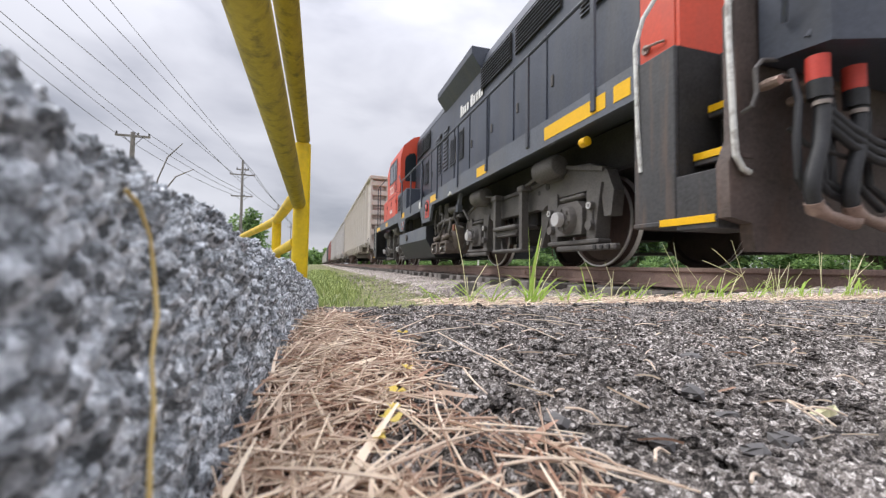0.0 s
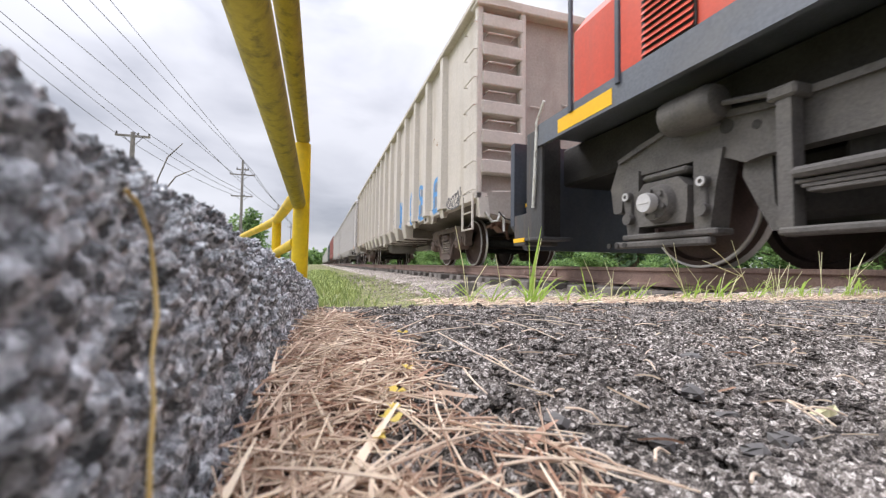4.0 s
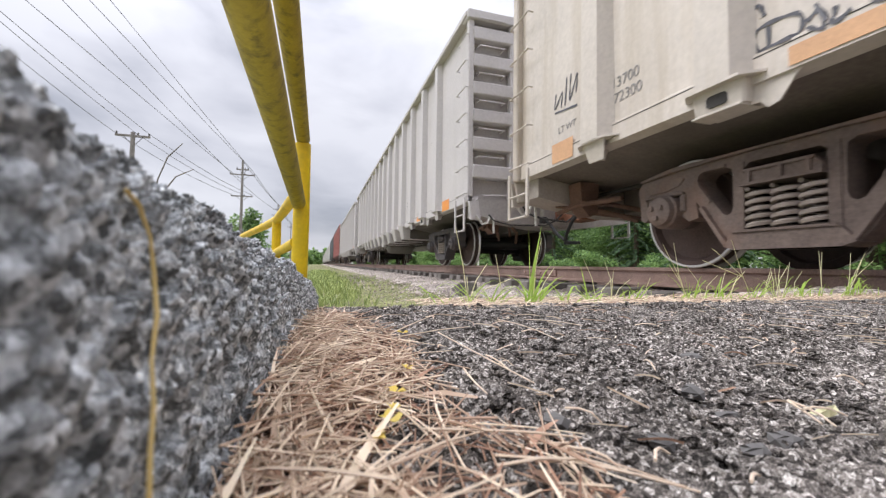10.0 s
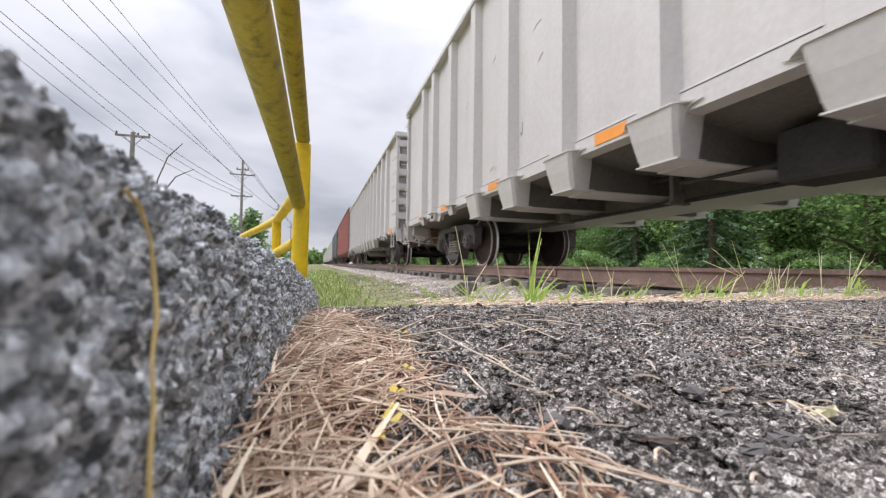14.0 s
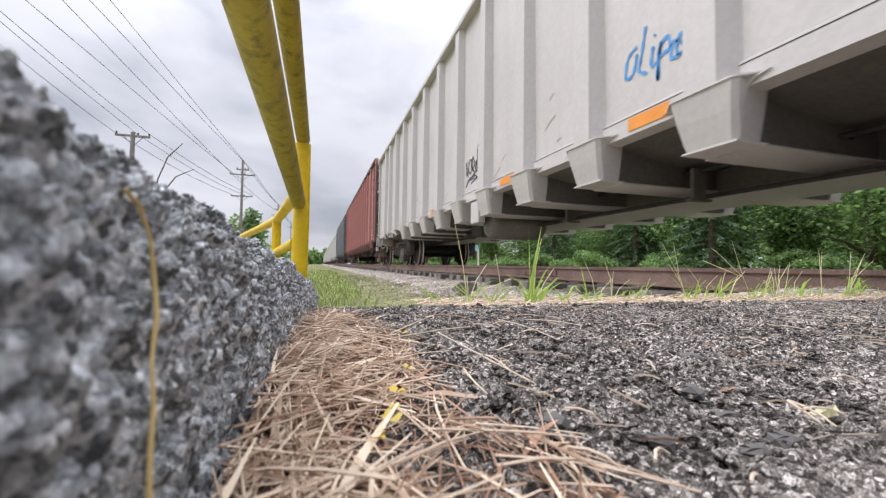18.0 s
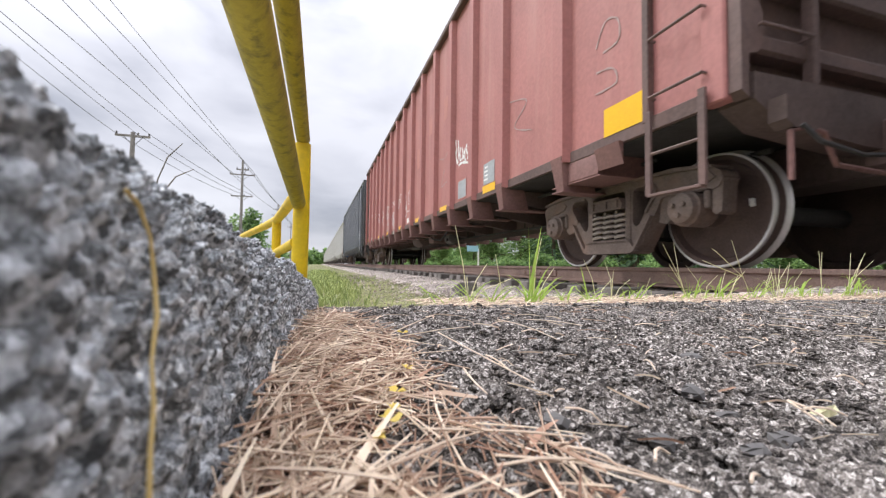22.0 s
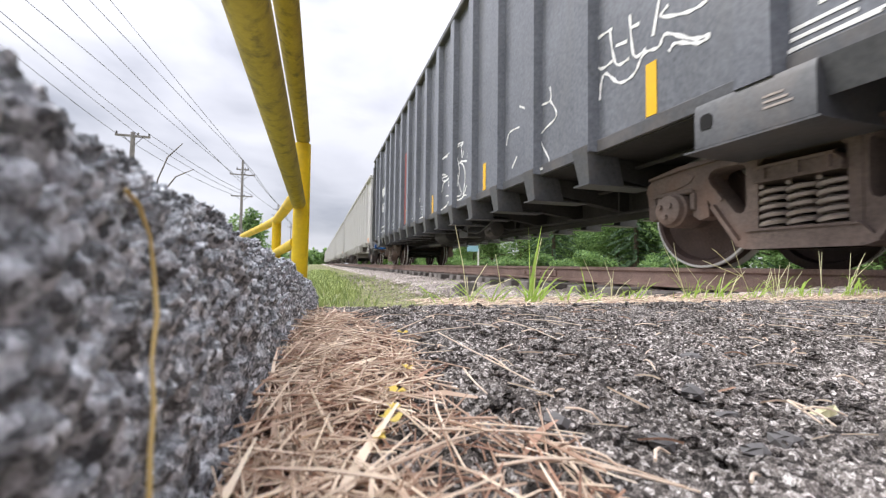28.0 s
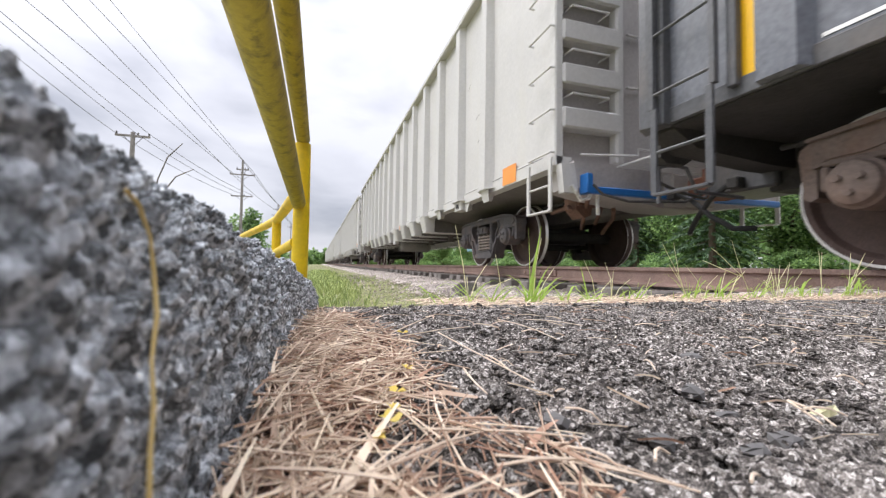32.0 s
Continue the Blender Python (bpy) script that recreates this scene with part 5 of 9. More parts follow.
def coupler(car, y, d, mat=COUPLER_RUST):
    """A knuckle coupler with its shank; d: -1 at the front end, +1 at the rear."""
    m = Mesh()
    m.box(-0.09, 0.09, min(y, y + d * 0.55), max(y, y + d * 0.55), 0.78, 0.94, 0.015)
    m.prism([(-0.16, y + d * 0.5), (0.16, y + d * 0.5), (0.19, y + d * 0.72), (0.06, y + d * 0.80), (-0.02, y + d * 0.66), (-0.14, y + d * 0.70)], "z", 0.70, 1.0)
    c = part("coupler", m, mat, car, "rusty knuckle coupler")
    part("cut_lever", Mesh().tube([(-1.30, y + d * 0.16, 0.80), (-1.22, y + d * 0.2, 0.70), (-0.95, y + d * 0.24, 0.64), (-0.45, y + d * 0.42, 0.64), (-0.30, y + d * 0.5, 0.72), (-0.05, y + d * 0.6, 1.03)], 0.014, 6), UNDER, car, "uncoupling lever")
    hose = Mesh().tube([(-0.35, y + d * 0.2, 0.78), (-0.36, y + d * 0.42, 0.66), (-0.33, y + d * 0.6, 0.48), (-0.25, y + d * 0.75, 0.36), (-0.12, y + d * 0.86, 0.36)], 0.026, 8)
    part("air_hose", hose, RUBBER, car, "black rubber air hose")
    part("hose_valve", Mesh().box(-0.40, -0.30, y + d * 0.2 - 0.05, y + d * 0.2 + 0.05, 0.70, 0.80, 0.01), UNDER, car)


def ladder(car, x, y0, y1, zs, z_low, mat, rails=False):
    """Round rungs on the side of a car, each with its two feet; the sill step below."""
    for z in zs:
        m = Mesh().tube([(x + 0.06, y0, z - 0.0), (x, y0, z), (x, y1, z), (x + 0.06, y1, z)], 0.011, 6)
        part("ladder_rung", m, mat, car)
    if rails:
        for y in (y0 - 0.02, y1 + 0.02):
            part("ladder_rail", Mesh().box(x - 0.01, x + 0.03, y - 0.02, y + 0.02, zs[0] - 0.1, zs[-1] + 0.1, 0.003), mat, car)
    m = Mesh()
    for y in (y0, y1):
        m.box(x - 0.012, x + 0.012, y - 0.025, y + 0.025, z_low, 1.10, 0.003)
    m.box(x - 0.025, x + 0.025, y0, y1, z_low - 0.012, z_low + 0.008, 0.003)
    m.tube([(x, y0, (z_low + 1.0) / 2 + 0.04), (x, y1, (z_low + 1.0) / 2 + 0.04)], 0.012, 6)
    part("sill_step", m, mat, car, "stirrup step below the sill")


# ---- long open hopper ----
HOPPER_LEN, HOPPER_TOP = 19.78, 4.20


def hopper_post_mesh(foot):
    """A pressed side post; foot: "bucket" runs down into a crossbearer pocket, "pad" into a short jacking box, "plain" ends at the sill."""
    m = Mesh()
    a = [(-1.49, -0.20), (-1.62, -0.115), (-1.62, 0.115), (-1.49, 0.20)]
    m.prism(a, "z", 1.09, HOPPER_TOP - 0.05, [(-1.49, -0.15), (-1.60, -0.09), (-1.60, 0.09), (-1.49, 0.15)])
    if foot == "bucket":
        # flared lip under the sill, tapered pocket, thin bottom lip, swept gusset at each side
        lip = [(-1.40, -0.30), (-1.53, -0.30), (-1.628, -0.21), (-1.632, -0.12), (-1.632, 0.12), (-1.628, 0.21), (-1.53, 0.33), (-1.40, 0.33)]
        m.prism(lip, "z", 1.094, 1.082)
        rings = [(1.084, 0.235, -1.622), (0.92, 0.208, -1.592), (0.745, 0.178, -1.548)]
        for (z0, w0, x0), (z1, w1, x1) in zip(rings, rings[1:]):
            m.prism([(-1.36, -w0), (x0 + 0.03, -w0), (x0, -w0 + 0.03), (x0, w0 - 0.03), (x0 + 0.03, w0), (-1.36, w0)], "z", z0, z1,
                    [(-1.36, -w1), (x1 + 0.03, -w1), (x1, -w1 + 0.03), (x1, w1 - 0.03), (x1 + 0.03, w1), (-1.36, w1)])
        m.prism([(-1.556, -0.185), (-1.556, 0.185), (-1.30, 0.185), (-1.30, -0.185)], "z", 0.745, 0.733)
        for q in (-1, 1):
            sweep = [(q * 0.20, 1.084), (q * 0.36, 1.084), (q * 0.275, 1.066), (q * 0.236, 1.03), (q * 0.214, 0.95), (q * 0.19, 0.80), (q * 0.16, 0.80)]
            m.prism(sweep if q > 0 else sweep[::-1], "x", -1.535, -1.523)
    elif foot == "pad":
        # compact box with a lower lip and a swept wing
        m.prism([(-1.40, -0.25), (-1.53, -0.25), (-1.628, -0.17), (-1.628, 0.17), (-1.53, 0.25), (-1.40, 0.25)], "z", 1.094, 1.078)
        m.prism([(-1.36, -0.17), (-1.565, -0.17), (-1.58, -0.155), (-1.58, 0.155), (-1.565, 0.17), (-1.36, 0.17)], "z", 1.078, 0.945,
                [(-1.36, -0.16), (-1.55, -0.16), (-1.565, -0.145), (-1.565, 0.145), (-1.55, 0.16), (-1.36, 0.16)])
        m.box(-1.578, -1.42, -0.15, 0.17, 0.930, 0.944, 0.003)
        m.prism([(-0.13, 0.93), (-0.20, 0.93), (-0.24, 0.885), (-0.30, 0.90), (-0.38, 1.01), (-0.43, 1.05), (-0.13, 1.07)], "x", -1.50, -1.488)
    else:
        # thin lip and a small hanging gusset plate, leaning inward
        m.prism([(-1.42, -0.27), (-1.52, -0.27), (-1.615, -0.16), (-1.615, 0.16), (-1.52, 0.27), (-1.42, 0.27)], "z", 1.094, 1.078)
        m.prism([(-1.565, -0.15), (-1.58, -0.15), (-1.58, 0.13), (-1.565, 0.13)], "z", 1.078, 0.915,
                [(-1.535, -0.11), (-1.55, -0.11), (-1.55, 0.08), (-1.535, 0.08)])
        m.prism([(-1.565, -0.02), (-1.40, -0.02), (-1.40, 0.0), (-1.565, 0.0)], "z", 1.078, 0.93, [(-1.535, -0.02), (-1.46, -0.02), (-1.46, 0.0), (-1.535, 0.0)])
    return m


END_BEIGE = material("stained_beige_end", (0.43, 0.38, 0.34), 0.6, dark=0.7, light=1.15, scale=1.2, fine=30, bump=0.06, stain=(0.20, 0.14, 0.10), stain_scale=0.9, stain_amount=0.75, streak=True)
END_GREY = material("stained_grey_end", (0.43, 0.40, 0.385), 0.55, dark=0.72, light=1.12, scale=1.1, fine=30, bump=0.06, stain=(0.25, 0.185, 0.14), stain_scale=0.8, stain_amount=0.7, streak=True)
RIG_RUST = material("rusty_brown_rigging", (0.15, 0.085, 0.062), 0.8, dark=0.5, light=1.6, scale=5, fine=50, bump=0.3)
RESERVOIR = material("dusty_reservoir", (0.21, 0.195, 0.18), 0.7, dark=0.6, light=1.3, scale=3, fine=30, bump=0.1)


def hopper(name, y, paint, truck_mat, label, group="", last_post=18.26):
    car = vehicle(name, y, label, "railway car", group)
    L, T = HOPPER_LEN, HOPPER_TOP
    # darker version of the car paint that carries the underside shade
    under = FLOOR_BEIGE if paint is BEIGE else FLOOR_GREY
    grubby = END_BEIGE if paint is BEIGE else END_GREY
    # side sheets, chords and sills
    both("side_sheet", Mesh().box(-1.50, -1.488, 0.06, L - 0.06, 1.10, T - 0.08), paint, car, "flat steel side sheet")
    both("top_chord", Mesh().box(-1.625, -1.43, 0.0, L, T - 0.10, T, 0.015), paint, car, "top edge rail of the car side")
    both("side_sill", Mesh().prism([(-1.515, 1.20), (-1.52, 1.195), (-1.52, 1.035), (-1.40, 1.02), (-1.40, 1.05), (-1.485, 1.06), (-1.485, 1.20)], "y", 0.05, L - 0.05), paint, car, "folded side sill")
    both("sill_seam", Mesh().box(-1.5222, -1.5195, 0.3, L - 0.3, 1.177, 1.1825), UNDER, car, "dark seam above the sill")
    posts = [10.05 + 1.177 * k for k in range(-7, 7)] + [last_post]
    me = {(f, s): (m if s < 0 else flip(m)).data("side_post", paint) for f, m in ((f, hopper_post_mesh(f)) for f in ("plain", "pad", "bucket")) for s in (-1, 1)}
    for k, yy in enumerate(posts):
        f = "bucket" if 2 < k < 12 else "pad" if k in (1, 13) else "plain"
        for s in (-1, 1):
            po = part("side_post", me[f, s], paint, car, at=pose(0, yy, 0))
            if f == "pad":
                hole = Mesh().prism([(-0.065, 0.985), (-0.05, 0.972), (0.05, 0.972), (0.065, 0.985), (0.065, 1.03), (0.05, 1.043), (-0.05, 1.043), (-0.065, 1.03)], "x", -1.578, -1.55)
                part("jacking_slot", hole if s < 0 else flip(hole), UNDER, po, "dark slot")
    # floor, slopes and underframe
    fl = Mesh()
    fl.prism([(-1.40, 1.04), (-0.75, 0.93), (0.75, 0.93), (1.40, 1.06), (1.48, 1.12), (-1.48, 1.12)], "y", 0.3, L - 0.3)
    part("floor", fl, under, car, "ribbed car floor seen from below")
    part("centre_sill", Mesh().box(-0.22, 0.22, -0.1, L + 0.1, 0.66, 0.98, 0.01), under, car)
    for yy in posts:
        if 4.9 < yy < 15.2:
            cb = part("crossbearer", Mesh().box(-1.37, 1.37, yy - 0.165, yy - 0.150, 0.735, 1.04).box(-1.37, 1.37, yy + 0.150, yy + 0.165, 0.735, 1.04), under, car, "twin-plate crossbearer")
            part("bottom_flange", Mesh().box(-1.34, 1.34, yy - 0.19, yy + 0.19, 0.722, 0.7345), paint, cb, "pale bottom flange")
            part("weep_hole", Mesh().lathe([(-0.002, 0.002), (-0.002, 0.028), (0.001, 0.028)], "y", (-0.52, yy - 0.166, 0.88), 12), UNDER, cb, "round dark hole")
    part("sill_flange", Mesh().box(-0.34, 0.34, 4.2, L - 4.2, 0.645, 0.658), paint, car, "pale bottom flange of the centre sill")
    for yy in (6.2, 8.1, 11.9, 13.7):
        part("pipe_bracket", Mesh().box(-0.70, -0.56, yy - 0.02, yy + 0.02, 0.60, 0.88, 0.004).box(-0.74, -0.50, yy - 0.03, yy + 0.03, 0.59, 0.61), under, car)
    part("brake_rod", Mesh().tube([(-0.45, 2.6, 0.62), (-0.5, 8.0, 0.66), (-0.4, L - 2.6, 0.62)], 0.02, 6), UNDER, car)
    part("brake_pipe", Mesh().tube([(-0.62, 0.3, 0.86), (-0.62, L - 0.3, 0.86)], 0.022, 6), UNDER, car)
    res = Mesh().lathe([(-0.54, 0.03), (-0.525, 0.10), (-0.50, 0.16), (-0.45, 0.20), (-0.39, 0.215), (0.41, 0.215), (0.47, 0.15), (0.50, 0.04)], "x", (-0.80, 9.33, 0.635), 28)
    part("air_reservoir", res, RESERVOIR, car, "round air reservoir")
    part("placard_board", Mesh().box(-1.515, -1.40, 9.19, 9.52, 0.66, 1.0, 0.008), paint, car, "small square placard board")
    part("placard_arm", Mesh().box(-1.40, -1.1, 9.30, 9.36, 0.9, 0.94), paint, car)
    part("reservoir_strap", Mesh().box(-1.12, -1.07, 9.15, 9.51, 0.82, 0.95).box(-0.55, -0.50, 9.15, 9.51, 0.82, 0.95), UNDER, car)
    bx = Mesh().box(-1.0, -0.65, 10.3, 10.8, 0.55, 0.9, 0.02).tube([(-0.9, 10.8, 0.7), (-0.9, 11.6, 0.72), (-0.5, 12.0, 0.72)], 0.02, 6)
    part("brake_valve", bx, UNDER, car)
    # ends
    for d, y0 in ((-1, 0.0), (1, L)):
        def e(a, b):
            return (y0 - d * a, y0 - d * b) if d > 0 else (y0 + a, y0 + b)
        ys = sorted(e(0.10, 0.16))
        part("end_sheet", Mesh().box(-1.46, 1.46, ys[0], ys[1], 1.10, T - 0.05), grubby, car, "stained steel end wall")
        for s in (-1, 1):
            ys = sorted(e(-0.02, 0.10))
            part("corner_post", Mesh().box(s * 1.52 - 0.05, s * 1.52 + 0.05, ys[0], ys[1], 1.02, T - 0.02, 0.015), paint, car)
            ys = sorted(e(-0.04, 0.10))
            part("end_post", Mesh().box(s * 0.78 - 0.05, s * 0.78 + 0.05, ys[0], ys[1], 1.1, T - 0.05, 0.02), paint, car)
            for k in range(6):
                z = 1.52 + k * 0.46
                ys = sorted(e(-0.05, 0.12))
                part("end_rib", Mesh().box(s * 1.13 - 0.36, s * 1.13 + 0.36, ys[0], ys[1], z - 0.10, z + 0.12, 0.02), paint, car)
                part("grab_iron", Mesh().tube([(s * 1.40, e(0.1, 0)[0], z + 0.26), (s * 1.40, e(-0.07, 0)[0], z + 0.25), (s * 0.95, e(-0.07, 0)[0], z + 0.25), (s * 0.95, e(0.1, 0)[0], z + 0.26)], 0.011, 6), paint, car)
        ys = sorted(e(-0.07, 0.20))
        part("end_chord", Mesh().box(-1.6, 1.6, ys[0], ys[1], T - 0.16, T + 0.01, 0.02), paint, car)
        for k, (xx, zz) in enumerate(((-0.5, 2.0), (-0.15, 2.15), (0.3, 2.0), (-0.5, 2.6), (0.1, 2.7), (0.45, 2.6))):
            yy = e(0.07, 0)[0]
            part("card_holder", Mesh().tube([(xx - 0.1, yy + d * 0.02, zz), (xx - 0.1, yy, zz), (xx + 0.1, yy, zz), (xx + 0.1, yy + d * 0.02, zz)], 0.012, 6), paint, car)
        ys = sorted(e(-0.12, 0.35))
        part("end_sill", Mesh().prism([(-1.42, 1.06), (-1.42, 0.80), (-1.1, 0.74), (-0.3, 0.64), (0.3, 0.64), (1.1, 0.74), (1.42, 0.80), (1.42, 1.06)], "y", *ys), grubby, car, "deep end sill plate")
        ys = sorted(e(-0.55, -0.10))
        gr = Mesh()
        for k in range(8):
            yk = ys[0] + (ys[1] - ys[0]) * k / 7
            gr.box(-0.9, 0.9, yk - 0.008, yk + 0.008, 1.02, 1.05)
        for k in range(10):
            gr.box(-0.9 + k * 0.2 - 0.006, -0.9 + k * 0.2 + 0.006, ys[0], ys[1], 1.03, 1.045)
        part("end_platform", gr, paint, car, "grated crossover platform")
        ys = sorted(e(-0.24, 0.0))
        part("draft_box", Mesh().box(-0.3, 0.3, ys[0], ys[1], 0.66, 1.0, 0.02), grubby, car)
        for k, (xa, xb, za, zb) in enumerate(((-1.05, -0.55, 0.74, 0.50), (-0.80, -0.30, 0.80, 0.58), (-0.62, -0.15, 0.66, 0.46), (-1.15, -0.90, 0.62, 0.70))):
            part("brake_rigging", Mesh().tube([(xa, e(0.15 + 0.06 * k, 0)[0], za), ((xa + xb) / 2, e(0.55, 0)[0], (za + zb) / 2 + 0.04), (xb, e(0.95 + 0.05 * k, 0)[0], zb)], 0.026, 8), RIG_RUST, car, "rusty brake rod")
        ys = sorted(e(0.40, 0.62))
        part("brake_bracket", Mesh().prism([(-1.05, 0.95), (-0.80, 0.95), (-0.82, 0.60), (-0.92, 0.56), (-1.02, 0.66)], "y", *ys).box(-1.02, -0.70, ys[0] - 0.04, ys[1] + 0.04, 0.70, 0.74, 0.005), RIG_RUST, car, "rusty bracket under the end")
        part("crossover_rail", Mesh().tube([(-1.35, e(-0.14, 0)[0], 1.12), (-0.7, e(-0.2, 0)[0], 1.15), (-0.7, e(-0.2, 0)[0], 1.22), (0.7, e(-0.2, 0)[0], 1.22), (1.35, e(-0.14, 0)[0], 1.12)], 0.012, 6), paint, car)
        ys = sorted(e(-0.13, -0.04))
        br = part("lever_bracket", Mesh().prism([(-1.57, 1.02), (-1.42, 1.03), (-1.38, 0.76), (-1.43, 0.73), (-1.54, 0.73)], "y", *ys), paint, car, "corner bracket of the uncoupling lever")
        yh = e(-0.15, 0)[0]
        part("angle_handle", Mesh().tube([(-1.47, yh, 0.80), (-1.36, yh, 0.66), (-1.27, yh, 0.68), (-1.23, yh, 0.79), (-1.17, yh, 0.76), (-1.16, yh, 0.52)], 0.019, 8), WHITE_PAINT, br, "bent white handle at the corner")
        ys = sorted(e(-0.02, 0.02))
        part("corner_plate", Mesh().prism([(-1.56, 1.12), (-1.38, 1.12), (-1.40, 0.80), (-1.50, 0.78)], "y", *ys), paint, car)
        coupler(car, y0 + d * 0.1, d)
        ya, yb = sorted(e(0.0, 0.44))
        ladder(car, -1.615, ya, yb, [1.16 + 0.44 * k for k in range(7)], 0.56, paint)
        ladder(car, 1.615, ya, yb, [1.16 + 0.44 * k for k in range(7)], 0.56, paint)
    for yy in (2.889, 17.06):
        freight_truck(car, yy, truck_mat)
    return car


def reflectors(car, mat, spots):
    """Stuck-on reflective strips along the sill."""
    for y0, y1, z0, z1 in spots:
        patch(y0, y1, z0, z1, -1.524, mat, car, "reflector", "reflective strip")


car_a = hopper("hopper_car", 19.1, BEIGE, TRUCK_RUST, "beige steel open hopper car with blue graffiti on its side", "hopper cars")
car_b = hopper("hopper_car", 40.5, WHITE_CAR, TRUCK_GREY, "grey-white ribbed open hopper car with orange reflectors", "hopper cars", 17.98)
car_c = copy_thing(car_b, pose(TC, 61.91, 0))
car_d = hopper("hopper_car", 122.26, PALE_CAR, TRUCK_GREY, "pale grey ribbed open hopper car with a blue uncoupling lever", "hopper cars")


def adopt(car, y):
    """Takes a copied car into the moving train."""
    MOVING.append((car, y))
    for o in car.children:
        if o.name.startswith("wheelset"):
            ROLLING.append((o, 0.457, o.location.y))
    return car


adopt(car_c, 61.91)
far_cars = []
for k in range(6):
    yk = 122.26 + 21.45 * (k + 1)
    far_cars.append(adopt(copy_thing(car_d, pose(TC, yk, 0)), yk))


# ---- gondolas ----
# red of the underframe, darkened for the shade under the car
RED_UNDER = material("shaded_red_underframe", (0.105, 0.073, 0.066), 0.75, dark=0.6, light=1.4, scale=2, fine=30, bump=0.1)
PAD_RED = material("dusty_red_bolster", (0.21, 0.110, 0.100), 0.7, dark=0.6, light=1.3, scale=2, fine=30, bump=0.1)
UNDER_DEEP = material("black_hollow", (0.012, 0.011, 0.011), 0.9, bump=0)
DUST_PALE = material("pale_stencil", (0.42, 0.36, 0.33), 0.7, dark=0.6, light=1.2, scale=20)
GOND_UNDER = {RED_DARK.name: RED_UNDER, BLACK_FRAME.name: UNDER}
def gondola(name, y, L, T, paint, frame_mat, truck_mat, posts, label, truck_in, post_w, deep_from, sheet_z=1.06, pad_z=0.722, railed=True):
    car = vehicle(name, y, label, "railway car", "gondola cars")
    both("side_sheet", Mesh().box(-1.51, -1.496, 0.05, L - 0.05, sheet_z, T - 0.06), paint, car, "dented steel side sheet")
    both("top_chord", Mesh().box(-1.61, -1.45, 0.0, L, T - 0.12, T, 0.02), frame_mat, car)
    both("side_sill", Mesh().box(-1.525, -1.49, 0.05, L - 0.05, sheet_z - 0.06, sheet_z + 0.05, 0.006), frame_mat, car)
    w = post_w
    up = Mesh().prism([(-1.50, -w - 0.035), (-1.60, -w), (-1.60, w), (-1.50, w + 0.035)], "z", sheet_z - 0.05, T - 0.08)
    low = Mesh().prism([(-1.30, -w), (-1.59, -w), (-1.61, -w * 0.9), (-1.61, w * 1.3), (-1.59, w * 1.4), (-1.30, w * 1.4)], "z", 1.07, 0.73, [(-1.2, -w * 0.8), (-1.54, -w * 0.8), (-1.565, -w * 0.7), (-1.565, w * 0.7), (-1.54, w * 0.8), (-1.2, w * 0.8)])
    low.box(-1.60, -0.9, -w * 1.1, w * 1.1, 0.72, 0.733)
    me = {s: (up if s < 0 else flip(up)).data("side_post", paint) for s in (-1, 1)}
    foot_mat = frame_mat if railed else PAD_RED
    ml = {s: (low if s < 0 else flip(low)).data("post_foot", foot_mat) for s in (-1, 1)}
    for yy in posts:
        for s in (-1, 1):
            po = part("side_post", me[s], paint, car, at=pose(0, yy, 0))
            if deep_from < yy < L - deep_from:
                part("post_foot", ml[s], foot_mat, po)
        if deep_from < yy < L - deep_from:
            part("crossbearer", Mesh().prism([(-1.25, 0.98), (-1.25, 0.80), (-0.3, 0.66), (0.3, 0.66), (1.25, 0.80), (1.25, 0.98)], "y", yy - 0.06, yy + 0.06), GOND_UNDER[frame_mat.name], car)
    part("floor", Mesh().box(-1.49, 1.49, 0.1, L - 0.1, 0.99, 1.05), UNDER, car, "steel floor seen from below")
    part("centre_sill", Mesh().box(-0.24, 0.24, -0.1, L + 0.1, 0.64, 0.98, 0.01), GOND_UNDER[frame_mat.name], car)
    part("brake_rod", Mesh().tube([(-0.5, 2.4, 0.6), (-0.55, L / 2, 0.66), (-0.5, L - 2.4, 0.6)], 0.02, 6), UNDER, car)
    part("brake_pipe", Mesh().tube([(-0.7, 0.3, 0.86), (-0.7, L - 0.3, 0.86)], 0.022, 6), UNDER, car)
    res = Mesh().lathe([(-0.45, 0.05), (-0.43, 0.16), (-0.36, 0.19), (0.36, 0.19), (0.43, 0.16), (0.45, 0.05)], "y", (-0.9, L / 2 + 0.5, 0.72), 20)
    part("air_reservoir", res, GOND_UNDER[frame_mat.name], car)
    for k in range(3):
        part("brake_lever", Mesh().tube([(-0.95 + 0.2 * k, L / 2 - 2.2 + 0.5 * k, 0.62), (-0.7 + 0.2 * k, L / 2 - 1.4 + 0.6 * k, 0.55), (-0.3, L / 2 - 0.8 + 0.7 * k, 0.60)], 0.022, 6), UNDER, car)
    for k in range(5):
        yk = L * (0.22 + 0.14 * k)
        part("rod_hanger", Mesh().tube([(-0.60, yk, 0.99), (-0.60, yk, 0.63), (-0.44, yk, 0.63), (-0.44, yk, 0.99)], 0.012, 6), UNDER, car)
    part("train_line", Mesh().tube([(-1.05, 1.0, 0.93), (-1.02, L * 0.35, 0.90), (-0.95, L * 0.45, 0.74), (-0.9, L * 0.55, 0.72), (-1.02, L * 0.62, 0.90), (-1.05, L - 1.0, 0.93)], 0.020, 6), UNDER, car, "bent air pipe")
